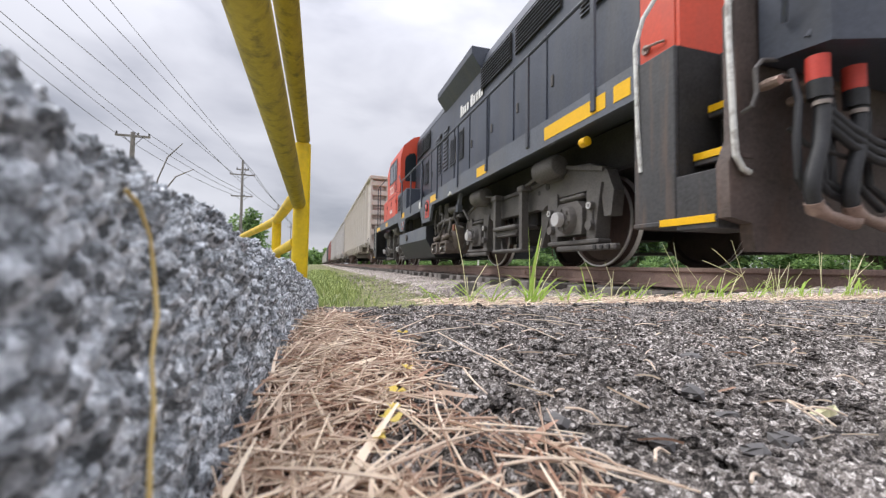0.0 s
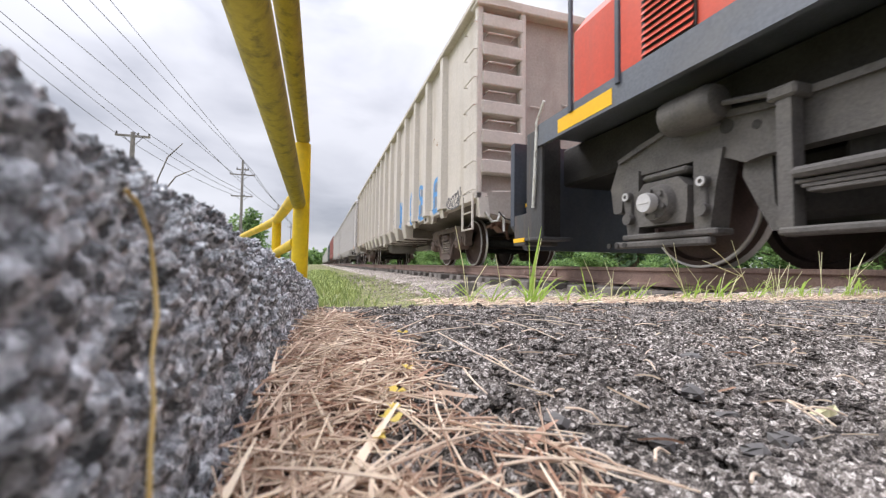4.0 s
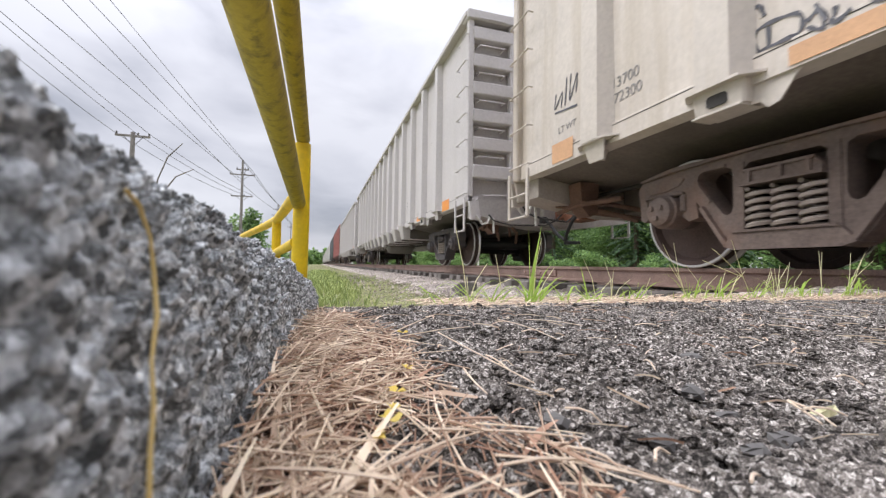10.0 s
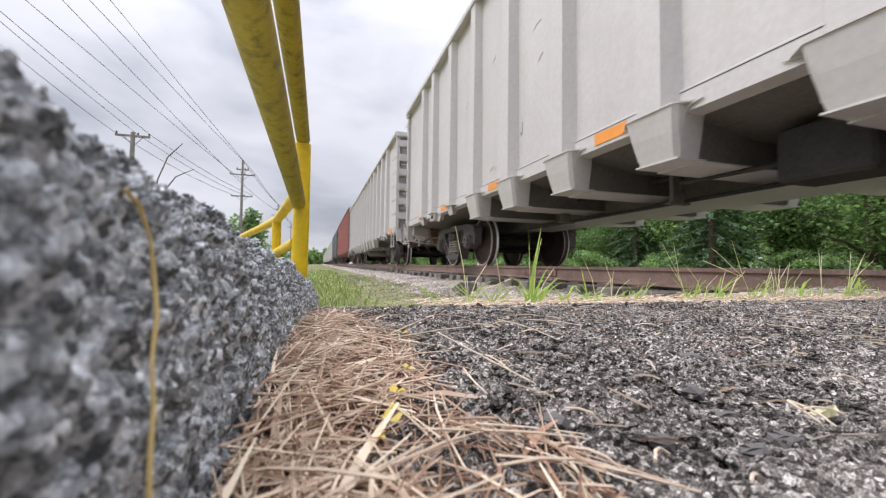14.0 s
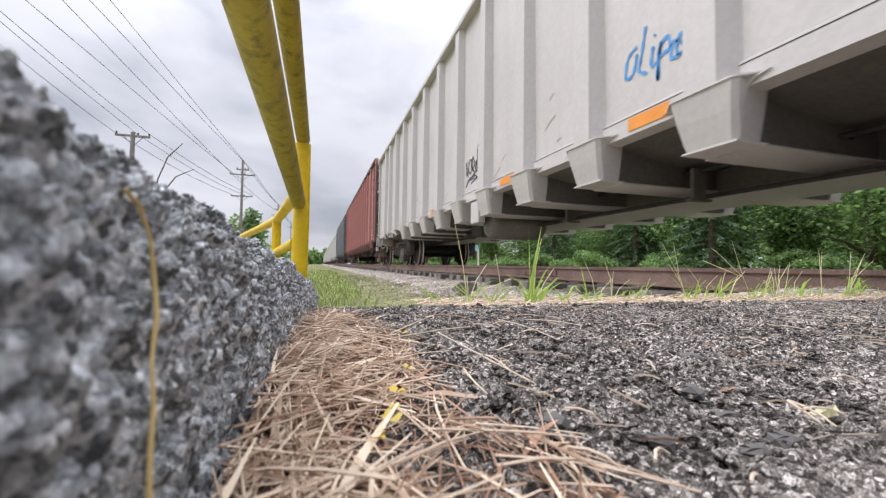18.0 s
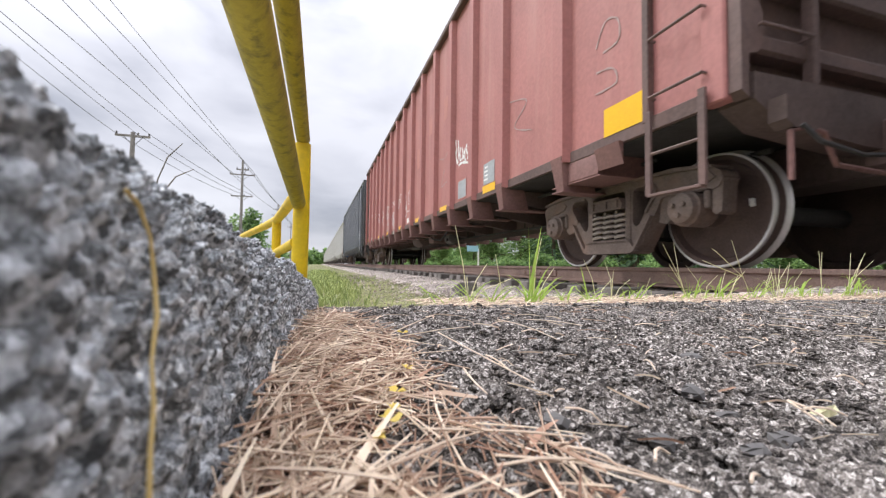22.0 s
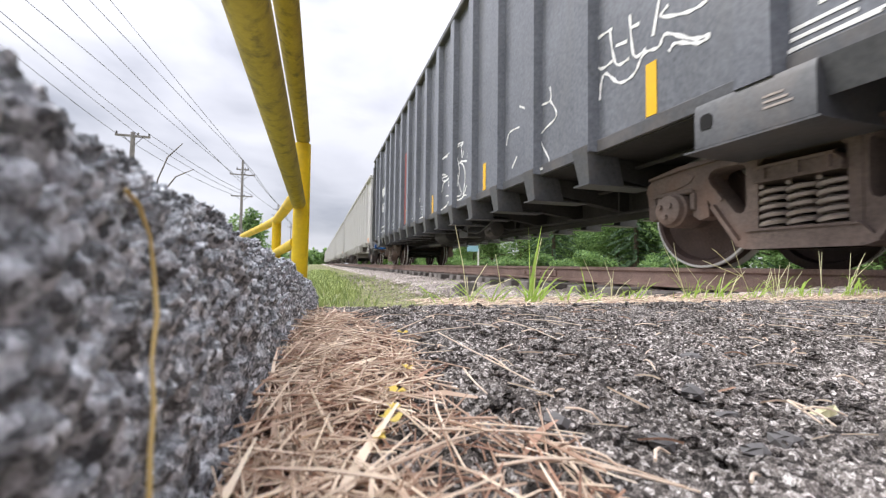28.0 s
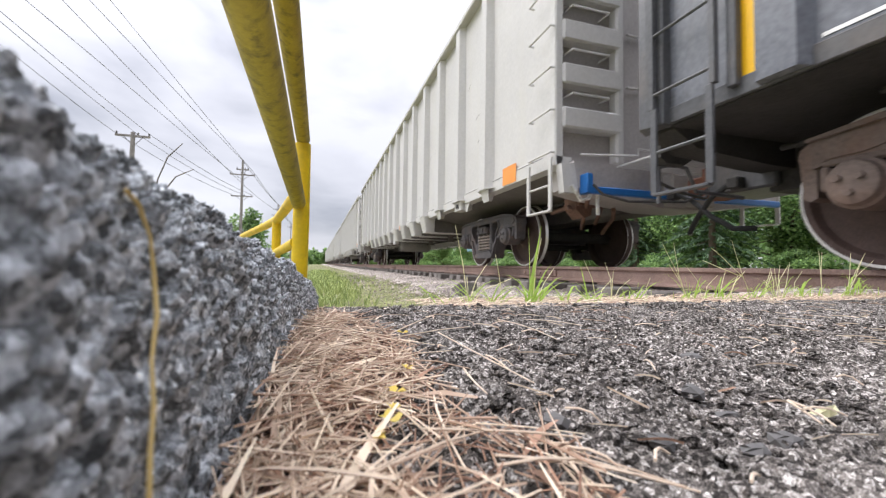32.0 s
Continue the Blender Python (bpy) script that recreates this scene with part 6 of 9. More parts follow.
    part("brake_cylinder", Mesh().lathe([(-0.22, 0.04), (-0.20, 0.13), (-0.05, 0.15), (-0.03, 0.17), (0.02, 0.17), (0.04, 0.12), (0.16, 0.05), (0.30, 0.03)], "y", (-0.75, L / 2 - 1.9, 0.66), 20), GRIME, car, "grimy brake cylinder")
    part("pipe_loop", Mesh().tube([(-1.15, L / 2 - 3.0, 0.80), (-1.12, L / 2 - 2.5, 0.66), (-1.02, L / 2 - 1.9, 0.60), (-1.0, L / 2 - 1.2, 0.66), (-1.1, L / 2 - 0.8, 0.82)], 0.018, 6), UNDER, car)
    part("slack_adjuster", Mesh().cyl((-0.55, L / 2 + 2.0, 0.58), (-0.50, L / 2 + 3.4, 0.60), 0.05, 12), GRIME, car)
    part("brake_valve", Mesh().box(-1.0, -0.6, L / 2 - 1.2, L / 2 - 0.7, 0.58, 0.95, 0.02), frame_mat, car)
    for d, y0 in ((-1, 0.0), (1, L)):
        def e(a):
            return y0 - d * a if d > 0 else y0 + a
        ys = sorted((e(0.05), e(0.11)))
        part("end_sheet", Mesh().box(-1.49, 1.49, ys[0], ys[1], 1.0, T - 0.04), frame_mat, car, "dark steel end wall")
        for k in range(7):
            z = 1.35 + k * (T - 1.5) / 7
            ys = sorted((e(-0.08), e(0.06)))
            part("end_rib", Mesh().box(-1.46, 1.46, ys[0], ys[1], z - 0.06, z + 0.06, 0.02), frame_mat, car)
        for s in (-1, 1):
            ys = sorted((e(-0.04), e(0.12)))
            part("corner_post", Mesh().box(s * 1.535 - 0.05, s * 1.535 + 0.05, ys[0], ys[1], 0.99, T, 0.012), frame_mat if railed else paint, car)
            ys = sorted((e(-0.12), e(-0.03)))
            part("corner_angle", Mesh().prism([(s * 1.50, 0.98), (s * 1.56, 1.02), (s * 1.56, T - 0.3), (s * 1.50, T - 0.2)], "y", *ys), frame_mat, car, "dark corner angle")
            for k in range(3):
                z = 1.24 + 0.9 * k
                part("corner_bracket", Mesh().prism([(s * 1.50, z), (s * 1.42, z + 0.02), (s * 1.36, z + 0.16), (s * 1.42, z + 0.36), (s * 1.50, z + 0.40)], "y", ys[0], ys[0] + 0.03), frame_mat, car)
            ys = sorted((e(0.56), e(0.62)))
            part("ladder_stile", Mesh().box(s * 1.535 - 0.03, s * 1.535 + 0.03, ys[0], ys[1], 1.06, T - 0.1, 0.006), frame_mat, car)
            ys = sorted((e(-0.12), e(-0.05)))
            part("end_ladder_rail", Mesh().box(s * 0.92 - 0.03, s * 0.92 + 0.03, ys[0], ys[1], 1.1, T - 0.1, 0.008), frame_mat, car)
            for k in range(7):
                z = 1.42 + k * 0.42
                part("grab_iron", Mesh().tube([(s * 1.42, e(0), z), (s * 1.42, e(-0.14), z), (s * 0.98, e(-0.14), z), (s * 0.98, e(0), z)], 0.011, 6), frame_mat, car)
        ys = sorted((e(-0.12), e(0.10)))
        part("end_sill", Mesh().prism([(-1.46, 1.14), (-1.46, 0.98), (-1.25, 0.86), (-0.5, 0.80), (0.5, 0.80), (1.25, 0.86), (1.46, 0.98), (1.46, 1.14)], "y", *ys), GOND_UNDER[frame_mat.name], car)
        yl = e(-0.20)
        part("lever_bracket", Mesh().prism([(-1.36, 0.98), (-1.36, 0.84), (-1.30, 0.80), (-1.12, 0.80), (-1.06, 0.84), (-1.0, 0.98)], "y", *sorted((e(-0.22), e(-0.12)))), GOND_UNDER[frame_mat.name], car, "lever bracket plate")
        part("lever_handle", Mesh().tube([(-1.30, yl, 0.50), (-1.30, yl, 0.78), (-1.16, yl, 0.82), (-1.02, yl, 0.80), (-0.92, yl, 0.62), (-0.4, yl, 0.60)], 0.017, 8), PAD_RED if not railed else frame_mat, car, "bent uncoupling handle")
        ys = sorted((e(-0.6), e(0.0)))
        part("draft_box", Mesh().box(-0.3, 0.3, ys[0], ys[1], 0.68, 1.0, 0.02), frame_mat, car)
        coupler(car, y0 + d * 0.1, d)
        ya, yb = sorted((e(0.08), e(0.5)))
        ladder(car, -1.62, ya, yb, [1.2 + 0.42 * k for k in range(8)], 0.5, frame_mat, rails=railed)
        ladder(car, 1.62, ya, yb, [1.2 + 0.42 * k for k in range(8)], 0.5, frame_mat, rails=railed)
    for yy in truck_in:
        freight_truck(car, yy, truck_mat, marked=True)
        end = yy < L / 2
        ya, yb = (yy - 0.38, yy + 0.27) if end else (yy - 0.40, yy + 0.24)
        zt, dp = sheet_z - 0.05, -1.60 if railed else -1.53
        pad = Mesh().prism([(-1.30, zt), (dp + 0.015, zt), (dp, 0.97), (dp, pad_z + 0.013), (dp + 0.015, pad_z), (-1.0, pad_z), (-1.0, zt)], "y", ya, yb)
        pad.box(dp - (0.025 if railed else 0.004), -1.0, ya - 0.03, yb + 0.06, pad_z - 0.010, pad_z + 0.002)
        pad.prism([(-1.52, zt), (-1.57, zt), (-1.52, 0.83)], "y", ya - 0.30, ya)
        for side in (pad, flip(pad)):
            bo = part("bolster_end", side, frame_mat if railed else PAD_RED, car, "box end of the body bolster")
            sx = dp - 0.002 if side is pad else 0.002 - dp
            part("jacking_hole", Mesh().prism([(yb - 0.11, 0.84), (yb - 0.05, 0.84), (yb - 0.04, 0.86), (yb - 0.04, 0.92), (yb - 0.06, 0.935), (yb - 0.10, 0.935), (yb - 0.12, 0.915), (yb - 0.12, 0.86)], "x", sx - 0.002, sx + 0.002), UNDER_DEEP, bo, "dark jacking hole")
            for k in range(3 if railed else 0):
                part("scuff", Mesh().box(sx - 0.002, sx + 0.001, ya + 0.10 + 0.02 * k, ya + 0.24, 0.84 + 0.03 * k, 0.852 + 0.03 * k), DUST_PALE, bo, "rubbed pale stencil")
    return car


red_car = gondola("gondola_car", 82.86, 18.95, 4.62, RED_CAR, RED_DARK, TRUCK_RUST, [1.68] + [3.03 + 1.089 * k for k in range(13)] + [17.3], "oxide-red ribbed gondola car with yellow reflectors and white graffiti", (1.54, 17.5), 0.085, 1.2, pad_z=0.80, railed=False)
black_car = gondola("gondola_car", 103.06, 17.95, 4.57, BLACK_CAR, BLACK_FRAME, TRUCK_RUST, [0.72, 1.77] + [3.27 + 0.947 * k for k in range(13)] + [16.05, 17.1], "black ribbed gondola car with yellow stripes and white graffiti", (1.85, 16.13), 0.10, 2.9)


# ---- locomotive ----
# near-black, so the slanted lower tank faces carry their shade in the colour
TANK_BLACK = material("shaded_black_tank", (0.020, 0.021, 0.025), 0.6, dark=0.6, light=1.5, scale=1.5, fine=30, bump=0.05)
GLAD = material("worn_brass_iron", (0.33, 0.24, 0.20), 0.5, 0.4, dark=0.5, light=1.4, scale=8, fine=60, bump=0.2)
RED_LENS = material("red_button", (0.72, 0.16, 0.15), 0.3, dark=0.85, light=1.1)
LY = 9.9     # its middle; positions below count along the train from the camera at 0 s
loco = vehicle("locomotive", LY, "black and red diesel locomotive with yellow sill stripes", "locomotive")


def lo(m):
    """Moves a mesh given along the train into the locomotive's own space."""
    m.v = [(x, y - LY, z) for x, y, z in m.v]
    return m


def lpart(name, m, mat, label="", parent=None, smooth=True):
    return part(name, lo(m), mat, parent or loco, label, smooth=smooth)


def lboth(name, m, mat, label=""):
    lo(m)
    part(name, m, mat, loco, label)
    part(name, flip(m), mat, loco, label)


# underframe and walkway
sill = [(2.5, 1.30), (2.5, 1.58), (17.4, 1.58), (17.4, 1.34), (12.3, 1.30), (11.95, 0.98), (11.45, 0.98), (11.25, 1.30), (9.45, 1.30), (9.25, 0.98), (8.57, 0.98), (8.40, 1.30)]
lboth("walkway_sill", Mesh().prism(sill, "x", -1.52, -1.47), LOCO_SILL, "dusty black side sill")
lpart("walkway", Mesh().box(-1.47, 1.47, 2.3, 17.5, 1.50, 1.56), LOCO_SILL)
lpart("underframe", Mesh().box(-0.9, 0.9, 2.0, 17.8, 1.0, 1.48, 0.03), UNDER, "dark underframe")
# long hood
lpart("long_hood", Mesh().box(-0.95, 0.95, 3.05, 12.3, 1.56, 3.80, 0.02).prism([(-0.95, 3.80), (-0.86, 4.05), (-0.5, 4.2), (0.5, 4.2), (0.86, 4.05), (0.95, 3.80)], "y", 3.05, 12.3), LOCO_BLACK, "black long hood with service doors")
lpart("hood_end", Mesh().prism([(-0.95, 3.06), (0.95, 3.06), (0.95, 2.62), (0.62, 2.40), (-0.62, 2.40), (-0.95, 2.62)], "z", 1.56, 3.95), LOCO_RED, "red rounded hood end")
hd_ = lpart("end_door", Mesh().box(-0.962, -0.945, 2.66, 3.02, 1.75, 2.75, 0.006), LOCO_RED, "red end door")
part("door_handle", lo(Mesh().tube([(-0.96, 2.98, 2.02), (-1.0, 2.97, 2.03), (-1.0, 2.80, 2.0), (-0.97, 2.76, 2.0)], 0.012, 6).lathe([(-0.02, 0.02), (-0.02, 0.045), (0.0, 0.045)], "x", (-0.965, 2.97, 2.02), 12)), GLAD, hd_, "worn latch handle")
lpart("roof_flare", Mesh().prism([(-0.95, 3.72), (-1.16, 4.02), (-1.16, 4.16), (1.16, 4.16), (1.16, 4.02), (0.95, 3.72)], "y", 7.0, 9.3), LOCO_BLACK, "flared roof housing")
for k in range(9):
    y = 3.7 + k * 0.97
    lpart("hood_door", Mesh().box(-0.968, -0.945, y + 0.03, y + 0.92, 1.75, 3.15, 0.006), LOCO_BLACK)
    lpart("door_latch", Mesh().box(-0.985, -0.965, y + 0.82, y + 0.87, 2.35, 2.50, 0.004), GRIME)


def louvre(y0, y1, z0, z1, x=-0.985, mat=UNDER, n=9, parent=loco, face=LOCO_BLACK):
    fr = lpart("louvre", Mesh().box(x + 0.012, x + 0.03, y0, y1, z0, z1), mat, "slatted louvre")
    for k in range(n):
        z = z0 + (z1 - z0) * (k + 0.5) / n
        h = (z1 - z0) / n * 0.42
        part("slat", lo(Mesh().prism([(x - 0.012, z - h), (x + 0.014, z + h), (x + 0.014, z + h - 0.012), (x - 0.005, z - h)], "y", y0 + 0.015, y1 - 0.015)), face, fr)


for a in ((7.92, 8.38, 2.28, 2.92), (8.44, 8.86, 2.28, 2.90), (9.0, 9.36, 2.28, 3.30), (9.6, 10.05, 2.28, 3.30), (10.75, 11.15, 2.28, 2.92), (11.28, 11.6, 2.36, 2.92), (3.35, 3.95, 2.9, 3.5)):
    louvre(*a, n=11)
for a in ((5.75, 7.0, 3.3, 3.75), (10.65, 11.32, 3.25, 3.72), (11.4, 12.15, 3.25, 3.72), (4.35, 5.6, 3.3, 3.75)):
    louvre(*a, n=8)
# cab and short hood
cab_prof = [(-1.46, 1.60), (-1.46, 3.30), (-1.36, 3.75), (-1.05, 4.02), (-0.6, 4.14), (0.6, 4.14), (1.05, 4.02), (1.36, 3.75), (1.46, 3.30), (1.46, 1.60)]
lpart("cab", Mesh().prism(cab_prof, "y", 12.35, 14.75), LOCO_RED, "red cab with rounded roof")
win = Mesh().prism([(-1.30, 2.62), (-0.98, 2.62), (-0.96, 2.66), (-0.96, 3.42), (-1.02, 3.52), (-1.16, 3.50), (-1.28, 3.40), (-1.32, 3.25), (-1.32, 2.66)], "y", 12.335, 12.352)
lpart("cab_front_window", win, GLASS, "dark cab window with rounded corners")
for y0, y1 in ((12.95, 13.55), (13.58, 14.2)):
    w_ = lpart("cab_side_window", Mesh().box(-1.470, -1.455, y0, y1, 2.82, 3.42, 0.004), GLASS, "sliding cab side window")
    part("window_frame", lo(Mesh().box(-1.478, -1.458, y0 - 0.04, y1 + 0.02, 3.42, 3.46).box(-1.478, -1.458, y0 - 0.04, y1 + 0.02, 2.78, 2.82).box(-1.478, -1.458, y0 - 0.04, y0, 2.82, 3.42).box(-1.478, -1.458, y1, y1 + 0.02, 2.82, 3.42)), LOCO_BLACK, w_)
lpart("cab_panel", Mesh().box(-1.485, -1.455, 12.9, 14.72, 1.60, 2.26, 0.008), LOCO_RED, "red locker panel below the cab")
for yl in (12.92, 13.78, 14.62):
    lpart("panel_latch", Mesh().box(-1.492, -1.482, yl - 0.035, yl + 0.035, 2.0, 2.11, 0.004), UNDER, "small dark latch recess")
for yl in (13.74, 14.70):
    lpart("panel_seam", Mesh().box(-1.4872, -1.4845, yl - 0.004, yl + 0.004, 1.62, 2.25), UNDER, "dark panel seam")
lpart("panel_seam", Mesh().box(-1.4640, -1.4580, 12.40, 14.74, 2.285, 2.30), UNDER, "dark seam along the cab side")
for yl in (12.62, 12.86):
    lpart("grab_iron", Mesh().tube([(-1.46, yl, 2.35), (-1.52, yl, 2.35), (-1.52, yl, 3.2), (-1.46, yl, 3.2)], 0.012, 6), LOCO_BLACK, "black upright grab iron")
lpart("door_sill", Mesh().box(-1.50, -1.455, 12.55, 12.92, 1.56, 1.62, 0.004), LOCO_BLACK)
lpart("short_hood", Mesh().prism([(-1.22, 1.58), (-1.22, 2.55), (-1.05, 2.78), (1.05, 2.78), (1.22, 2.55), (1.22, 1.58)], "y", 14.75, 17.1), LOCO_RED, "red short hood")
lpart("equipment_box", Mesh().box(-1.48, -1.0, 11.3, 12.6, 1.58, 2.20, 0.015), LOCO_BLACK, "black equipment box beside the cab")
louvre(12.0, 12.55, 1.68, 2.12, x=-1.50, n=9)
louvre(15.6, 16.12, 1.78, 2.32, x=-1.25, n=9, mat=UNDER, face=LOCO_RED)
# platform ends with steps
for d, ya, yb in ((-1, 1.85, 2.55), (1, 17.3, 17.95)):
    for s in (-1, 1):
        yp = (yb - 0.38, yb) if d < 0 else (ya, ya + 0.34)
        yo = (ya, yb - 0.38) if d < 0 else (ya + 0.34, yb)
        def xx(a, b):
            return min(s * a, s * b), max(s * a, s * b)
        st = lpart("step_well", Mesh().box(*xx(1.46, 1.50), *yp, 0.31, 1.56, 0.008), STEP_GRIME, "black step well plate")
        part("back_plate", lo(Mesh().box(*xx(1.05, 1.08), *yo, 0.33, 1.56)), UNDER, st)
        part("inner_plate", lo(Mesh().box(*xx(1.05, 1.46), (yp[0] if d < 0 else yp[1] - 0.02), (yp[0] + 0.02 if d < 0 else yp[1]), 0.33, 1.56)), UNDER, st)
        part("base_flange", lo(Mesh().box(*xx(1.10, 1.515), ya, yb, 0.29, 0.325, 0.006)), STEP_GRIME, st)
        part("side_plate", lo(Mesh().box(*xx(1.455, 1.495), *yo, 0.325, 0.62, 0.006)), STEP_GRIME, st)
        for k, z in enumerate((0.345, 0.80, 1.16)):
            xo = (1.52, 1.36, 1.22)[k]
            part("tread", lo(Mesh().box(*xx(1.06, xo - 0.01), yo[0] + 0.01, yo[1] - 0.01, z - 0.10, z - 0.02, 0.008)), STEP_GRIME, st)
            part("tread_edge", lo(Mesh().box(*xx(xo - 0.012, xo), yo[0] + 0.02, yo[1] - 0.02 + (0.14 if k == 0 and d < 0 else 0), z - 0.062, z - 0.012, 0.002)), STRIPE_YELLOW, st, "yellow step edge")
y = 1.80
lpart("pilot", Mesh().prism([(-1.53, 0.30), (-1.54, 0.62), (-1.50, 0.72), (-1.47, 0.78), (-1.47, 1.62), (-1.43, 1.68), (1.43, 1.68), (1.47, 1.62), (1.47, 0.78), (1.54, 0.62), (1.53, 0.30), (1.36, 0.27), (1.33, 0.10), (-1.33, 0.10), (-1.36, 0.27)], "y", 1.76, 1.84), PILOT_RUST, "brown rusty pilot plate")
lpart("pilot", Mesh().prism([(-1.50, 0.50), (-1.50, 1.55), (1.50, 1.55), (1.50, 0.50), (1.3, 0.2), (-1.3, 0.2)], "y", 17.95, 18.05), LOCO_BLACK, "black pilot plate")
lpart("anticlimber", Mesh().prism([(-1.30, 1.74), (1.30, 1.74), (1.22, 1.42), (0.9, 1.30), (-0.9, 1.30), (-1.22, 1.42)], "z", 1.24, 1.95), LOCO_BLACK, "black coupler housing")
coupler(loco, 1.75 - LY, -1, GRIME)
coupler(loco, 18.05 - LY, 1, GRIME)
for x, z in ((-1.185, 1.13), (-0.875, 1.12), (0.81, 1.14), (1.14, 1.20)):
    h = lpart("mu_hose", Mesh().tube([(x, 1.50, z - 0.10), (x, 1.49, z - 0.25), (x - 0.06, 1.47, z - 0.45), (x - 0.13, 1.47, 0.50), (x - 0.14, 1.47, 0.40), (x - 0.10, 1.48, 0.335)], 0.038, 12), RUBBER, "black rubber hose")
    part("coupling", lo(Mesh().lathe([(-0.08, 0.03), (-0.08, 0.055), (0.06, 0.055), (0.06, 0.03)], "z", (x, 1.51, z), 16)), RED_RUBBER, h, "red hose fitting")
    part("collar", lo(Mesh().lathe([(-0.05, 0.03), (-0.05, 0.058), (0.05, 0.058), (0.05, 0.03)], "z", (x, 1.505, z - 0.13), 16)), RUBBER, h)
    part("clamp", lo(Mesh().lathe([(-0.012, 0.036), (-0.012, 0.043), (0.012, 0.043), (0.012, 0.036)], "z", (x - 0.004, 1.492, z - 0.21), 14)), SPRING_STEEL, h, "bright hose clamp")
    part("glad_hand", lo(Mesh().tube([(x - 0.12, 1.475, 0.36), (x - 0.10, 1.48, 0.325), (x + 0.02, 1.49, 0.295), (x + 0.16, 1.50, 0.272), (x + 0.24, 1.50, 0.27), (x + 0.30, 1.50, 0.31)], [0.044, 0.046, 0.030, 0.034, 0.050, 0.030], 12)), GLAD, h, "worn metal hose coupling")
for k, x in enumerate((-1.26, -1.10, -1.05, -0.98, -0.76, -0.66)):
    lpart("mu_hose", Mesh().tube([(x + 0.04, 1.62, 1.16), (x, 1.56, 0.95), (x - 0.06, 1.54, 0.72), (x - 0.05, 1.54, 0.50), (x + 0.02, 1.53, 0.40 + 0.03 * (k % 3)), (x + 0.16, 1.54, 0.36 + 0.04 * (k % 2))], 0.021, 10), RUBBER, "black rubber hose")
for k in range(3):
    lpart("mu_cable", Mesh().tube([(-1.12, 1.52, 0.92 - 0.05 * k), (-1.0, 1.47, 0.80 - 0.05 * k), (-0.85, 1.44, 0.72 - 0.05 * k), (-0.5, 1.42, 0.66 - 0.04 * k), (0.3, 1.42, 0.72)], 0.024, 10), RUBBER, "black jumper cable")
for k, (x, z) in enumerate(((-1.34, 1.08), (-1.10, 1.02), (-1.03, 1.10))):
    lpart("angle_cock", Mesh().lathe([(-0.06, 0.015), (-0.06, 0.028), (0.0, 0.035), (0.05, 0.028), (0.05, 0.012)], "y", (x, 1.66, z), 10).tube([(x, 1.62, z), (x + 0.10, 1.60, z + 0.01), (x + 0.22, 1.60, z - 0.01)], 0.009, 6), GLAD, "small worn metal valve handle")
for z0, w in ((0.66, 0.05), (0.60, 0.06), (0.55, 0.05)):
    lpart("cast_mark", Mesh().box(-1.385 - w, -1.385 + w, 1.752, 1.762, z0, z0 + 0.03, 0.003), PILOT_RUST)
lpart("hook_handle", Mesh().tube([(-1.30, 1.60, 1.42), (-1.36, 1.55, 1.62), (-1.30, 1.5, 1.72), (-1.16, 1.48, 1.70), (-1.14, 1.48, 1.60), (-1.24, 1.52, 1.30)], 0.018, 8), LOCO_BLACK, "black bent grab handle")
lpart("grab_iron", Mesh().tube([(-1.24, 1.74, 1.26), (-1.24, 1.68, 1.25), (-1.38, 1.67, 1.22), (-1.44, 1.67, 1.16), (-1.43, 1.67, 1.02), (-1.455, 1.68, 0.94), (-1.455, 1.74, 0.92)], 0.014, 6), GRIME)
lpart("grab_iron", Mesh().tube([(-1.30, 1.72, 1.12), (-1.30, 1.62, 1.12), (-0.95, 1.62, 1.08), (-0.95, 1.72, 1.08)], 0.012, 6), GRIME)
# handrails
posts = [3.0, 4.19, 5.41, 6.70, 8.0, 9.3, 10.5, 11.7]
for yy in posts:
    lpart("stanchion", Mesh().box(-1.545, -1.515, yy - 0.03, yy + 0.03, 1.38, 2.46, 0.005), LOCO_BLACK)
lpart("handrail", Mesh().tube([(-1.53, 2.95, 2.48), (-1.53, 11.9, 2.48), (-1.50, 12.3, 2.75)], 0.019, 8), LOCO_BLACK, "long black handrail")
lpart("corner_handrail", Mesh().tube([(-1.50, 2.48, 0.72), (-1.51, 2.50, 1.1), (-1.51, 2.52, 1.72), (-1.45, 2.50, 1.95), (-1.15, 2.30, 2.55), (-1.12, 2.30, 2.9)], 0.0175, 10), WHITE_PAINT, "chipped white corner handrail")
lpart("corner_handrail", Mesh().tube([(-1.40, 1.74, 0.57), (-1.46, 1.735, 0.585), (-1.515, 1.735, 0.66), (-1.52, 1.74, 0.80), (-1.50, 1.78, 1.42), (-1.47, 1.80, 2.4), (-1.43, 1.82, 2.9)], 0.0175, 10), WHITE_PAINT, "chipped white corner handrail")
lpart("corner_handrail", Mesh().tube([(-1.52, 17.45, 0.66), (-1.53, 17.4, 1.0), (-1.53, 17.35, 1.62), (-1.53, 17.2, 1.80)], 0.018, 8), WHITE_PAINT, "white corner handrail")
for yy in (16.07, 16.72):
    lpart("stanchion", Mesh().box(-1.545, -1.515, yy - 0.025, yy + 0.025, 1.5, 3.1, 0.005), LOCO_BLACK)
lpart("handrail", Mesh().tube([(-1.53, 16.75, 2.95), (-1.53, 16.7, 3.12), (-1.53, 16.0, 3.14), (-1.50, 14.8, 3.14)], 0.018, 8), LOCO_BLACK)
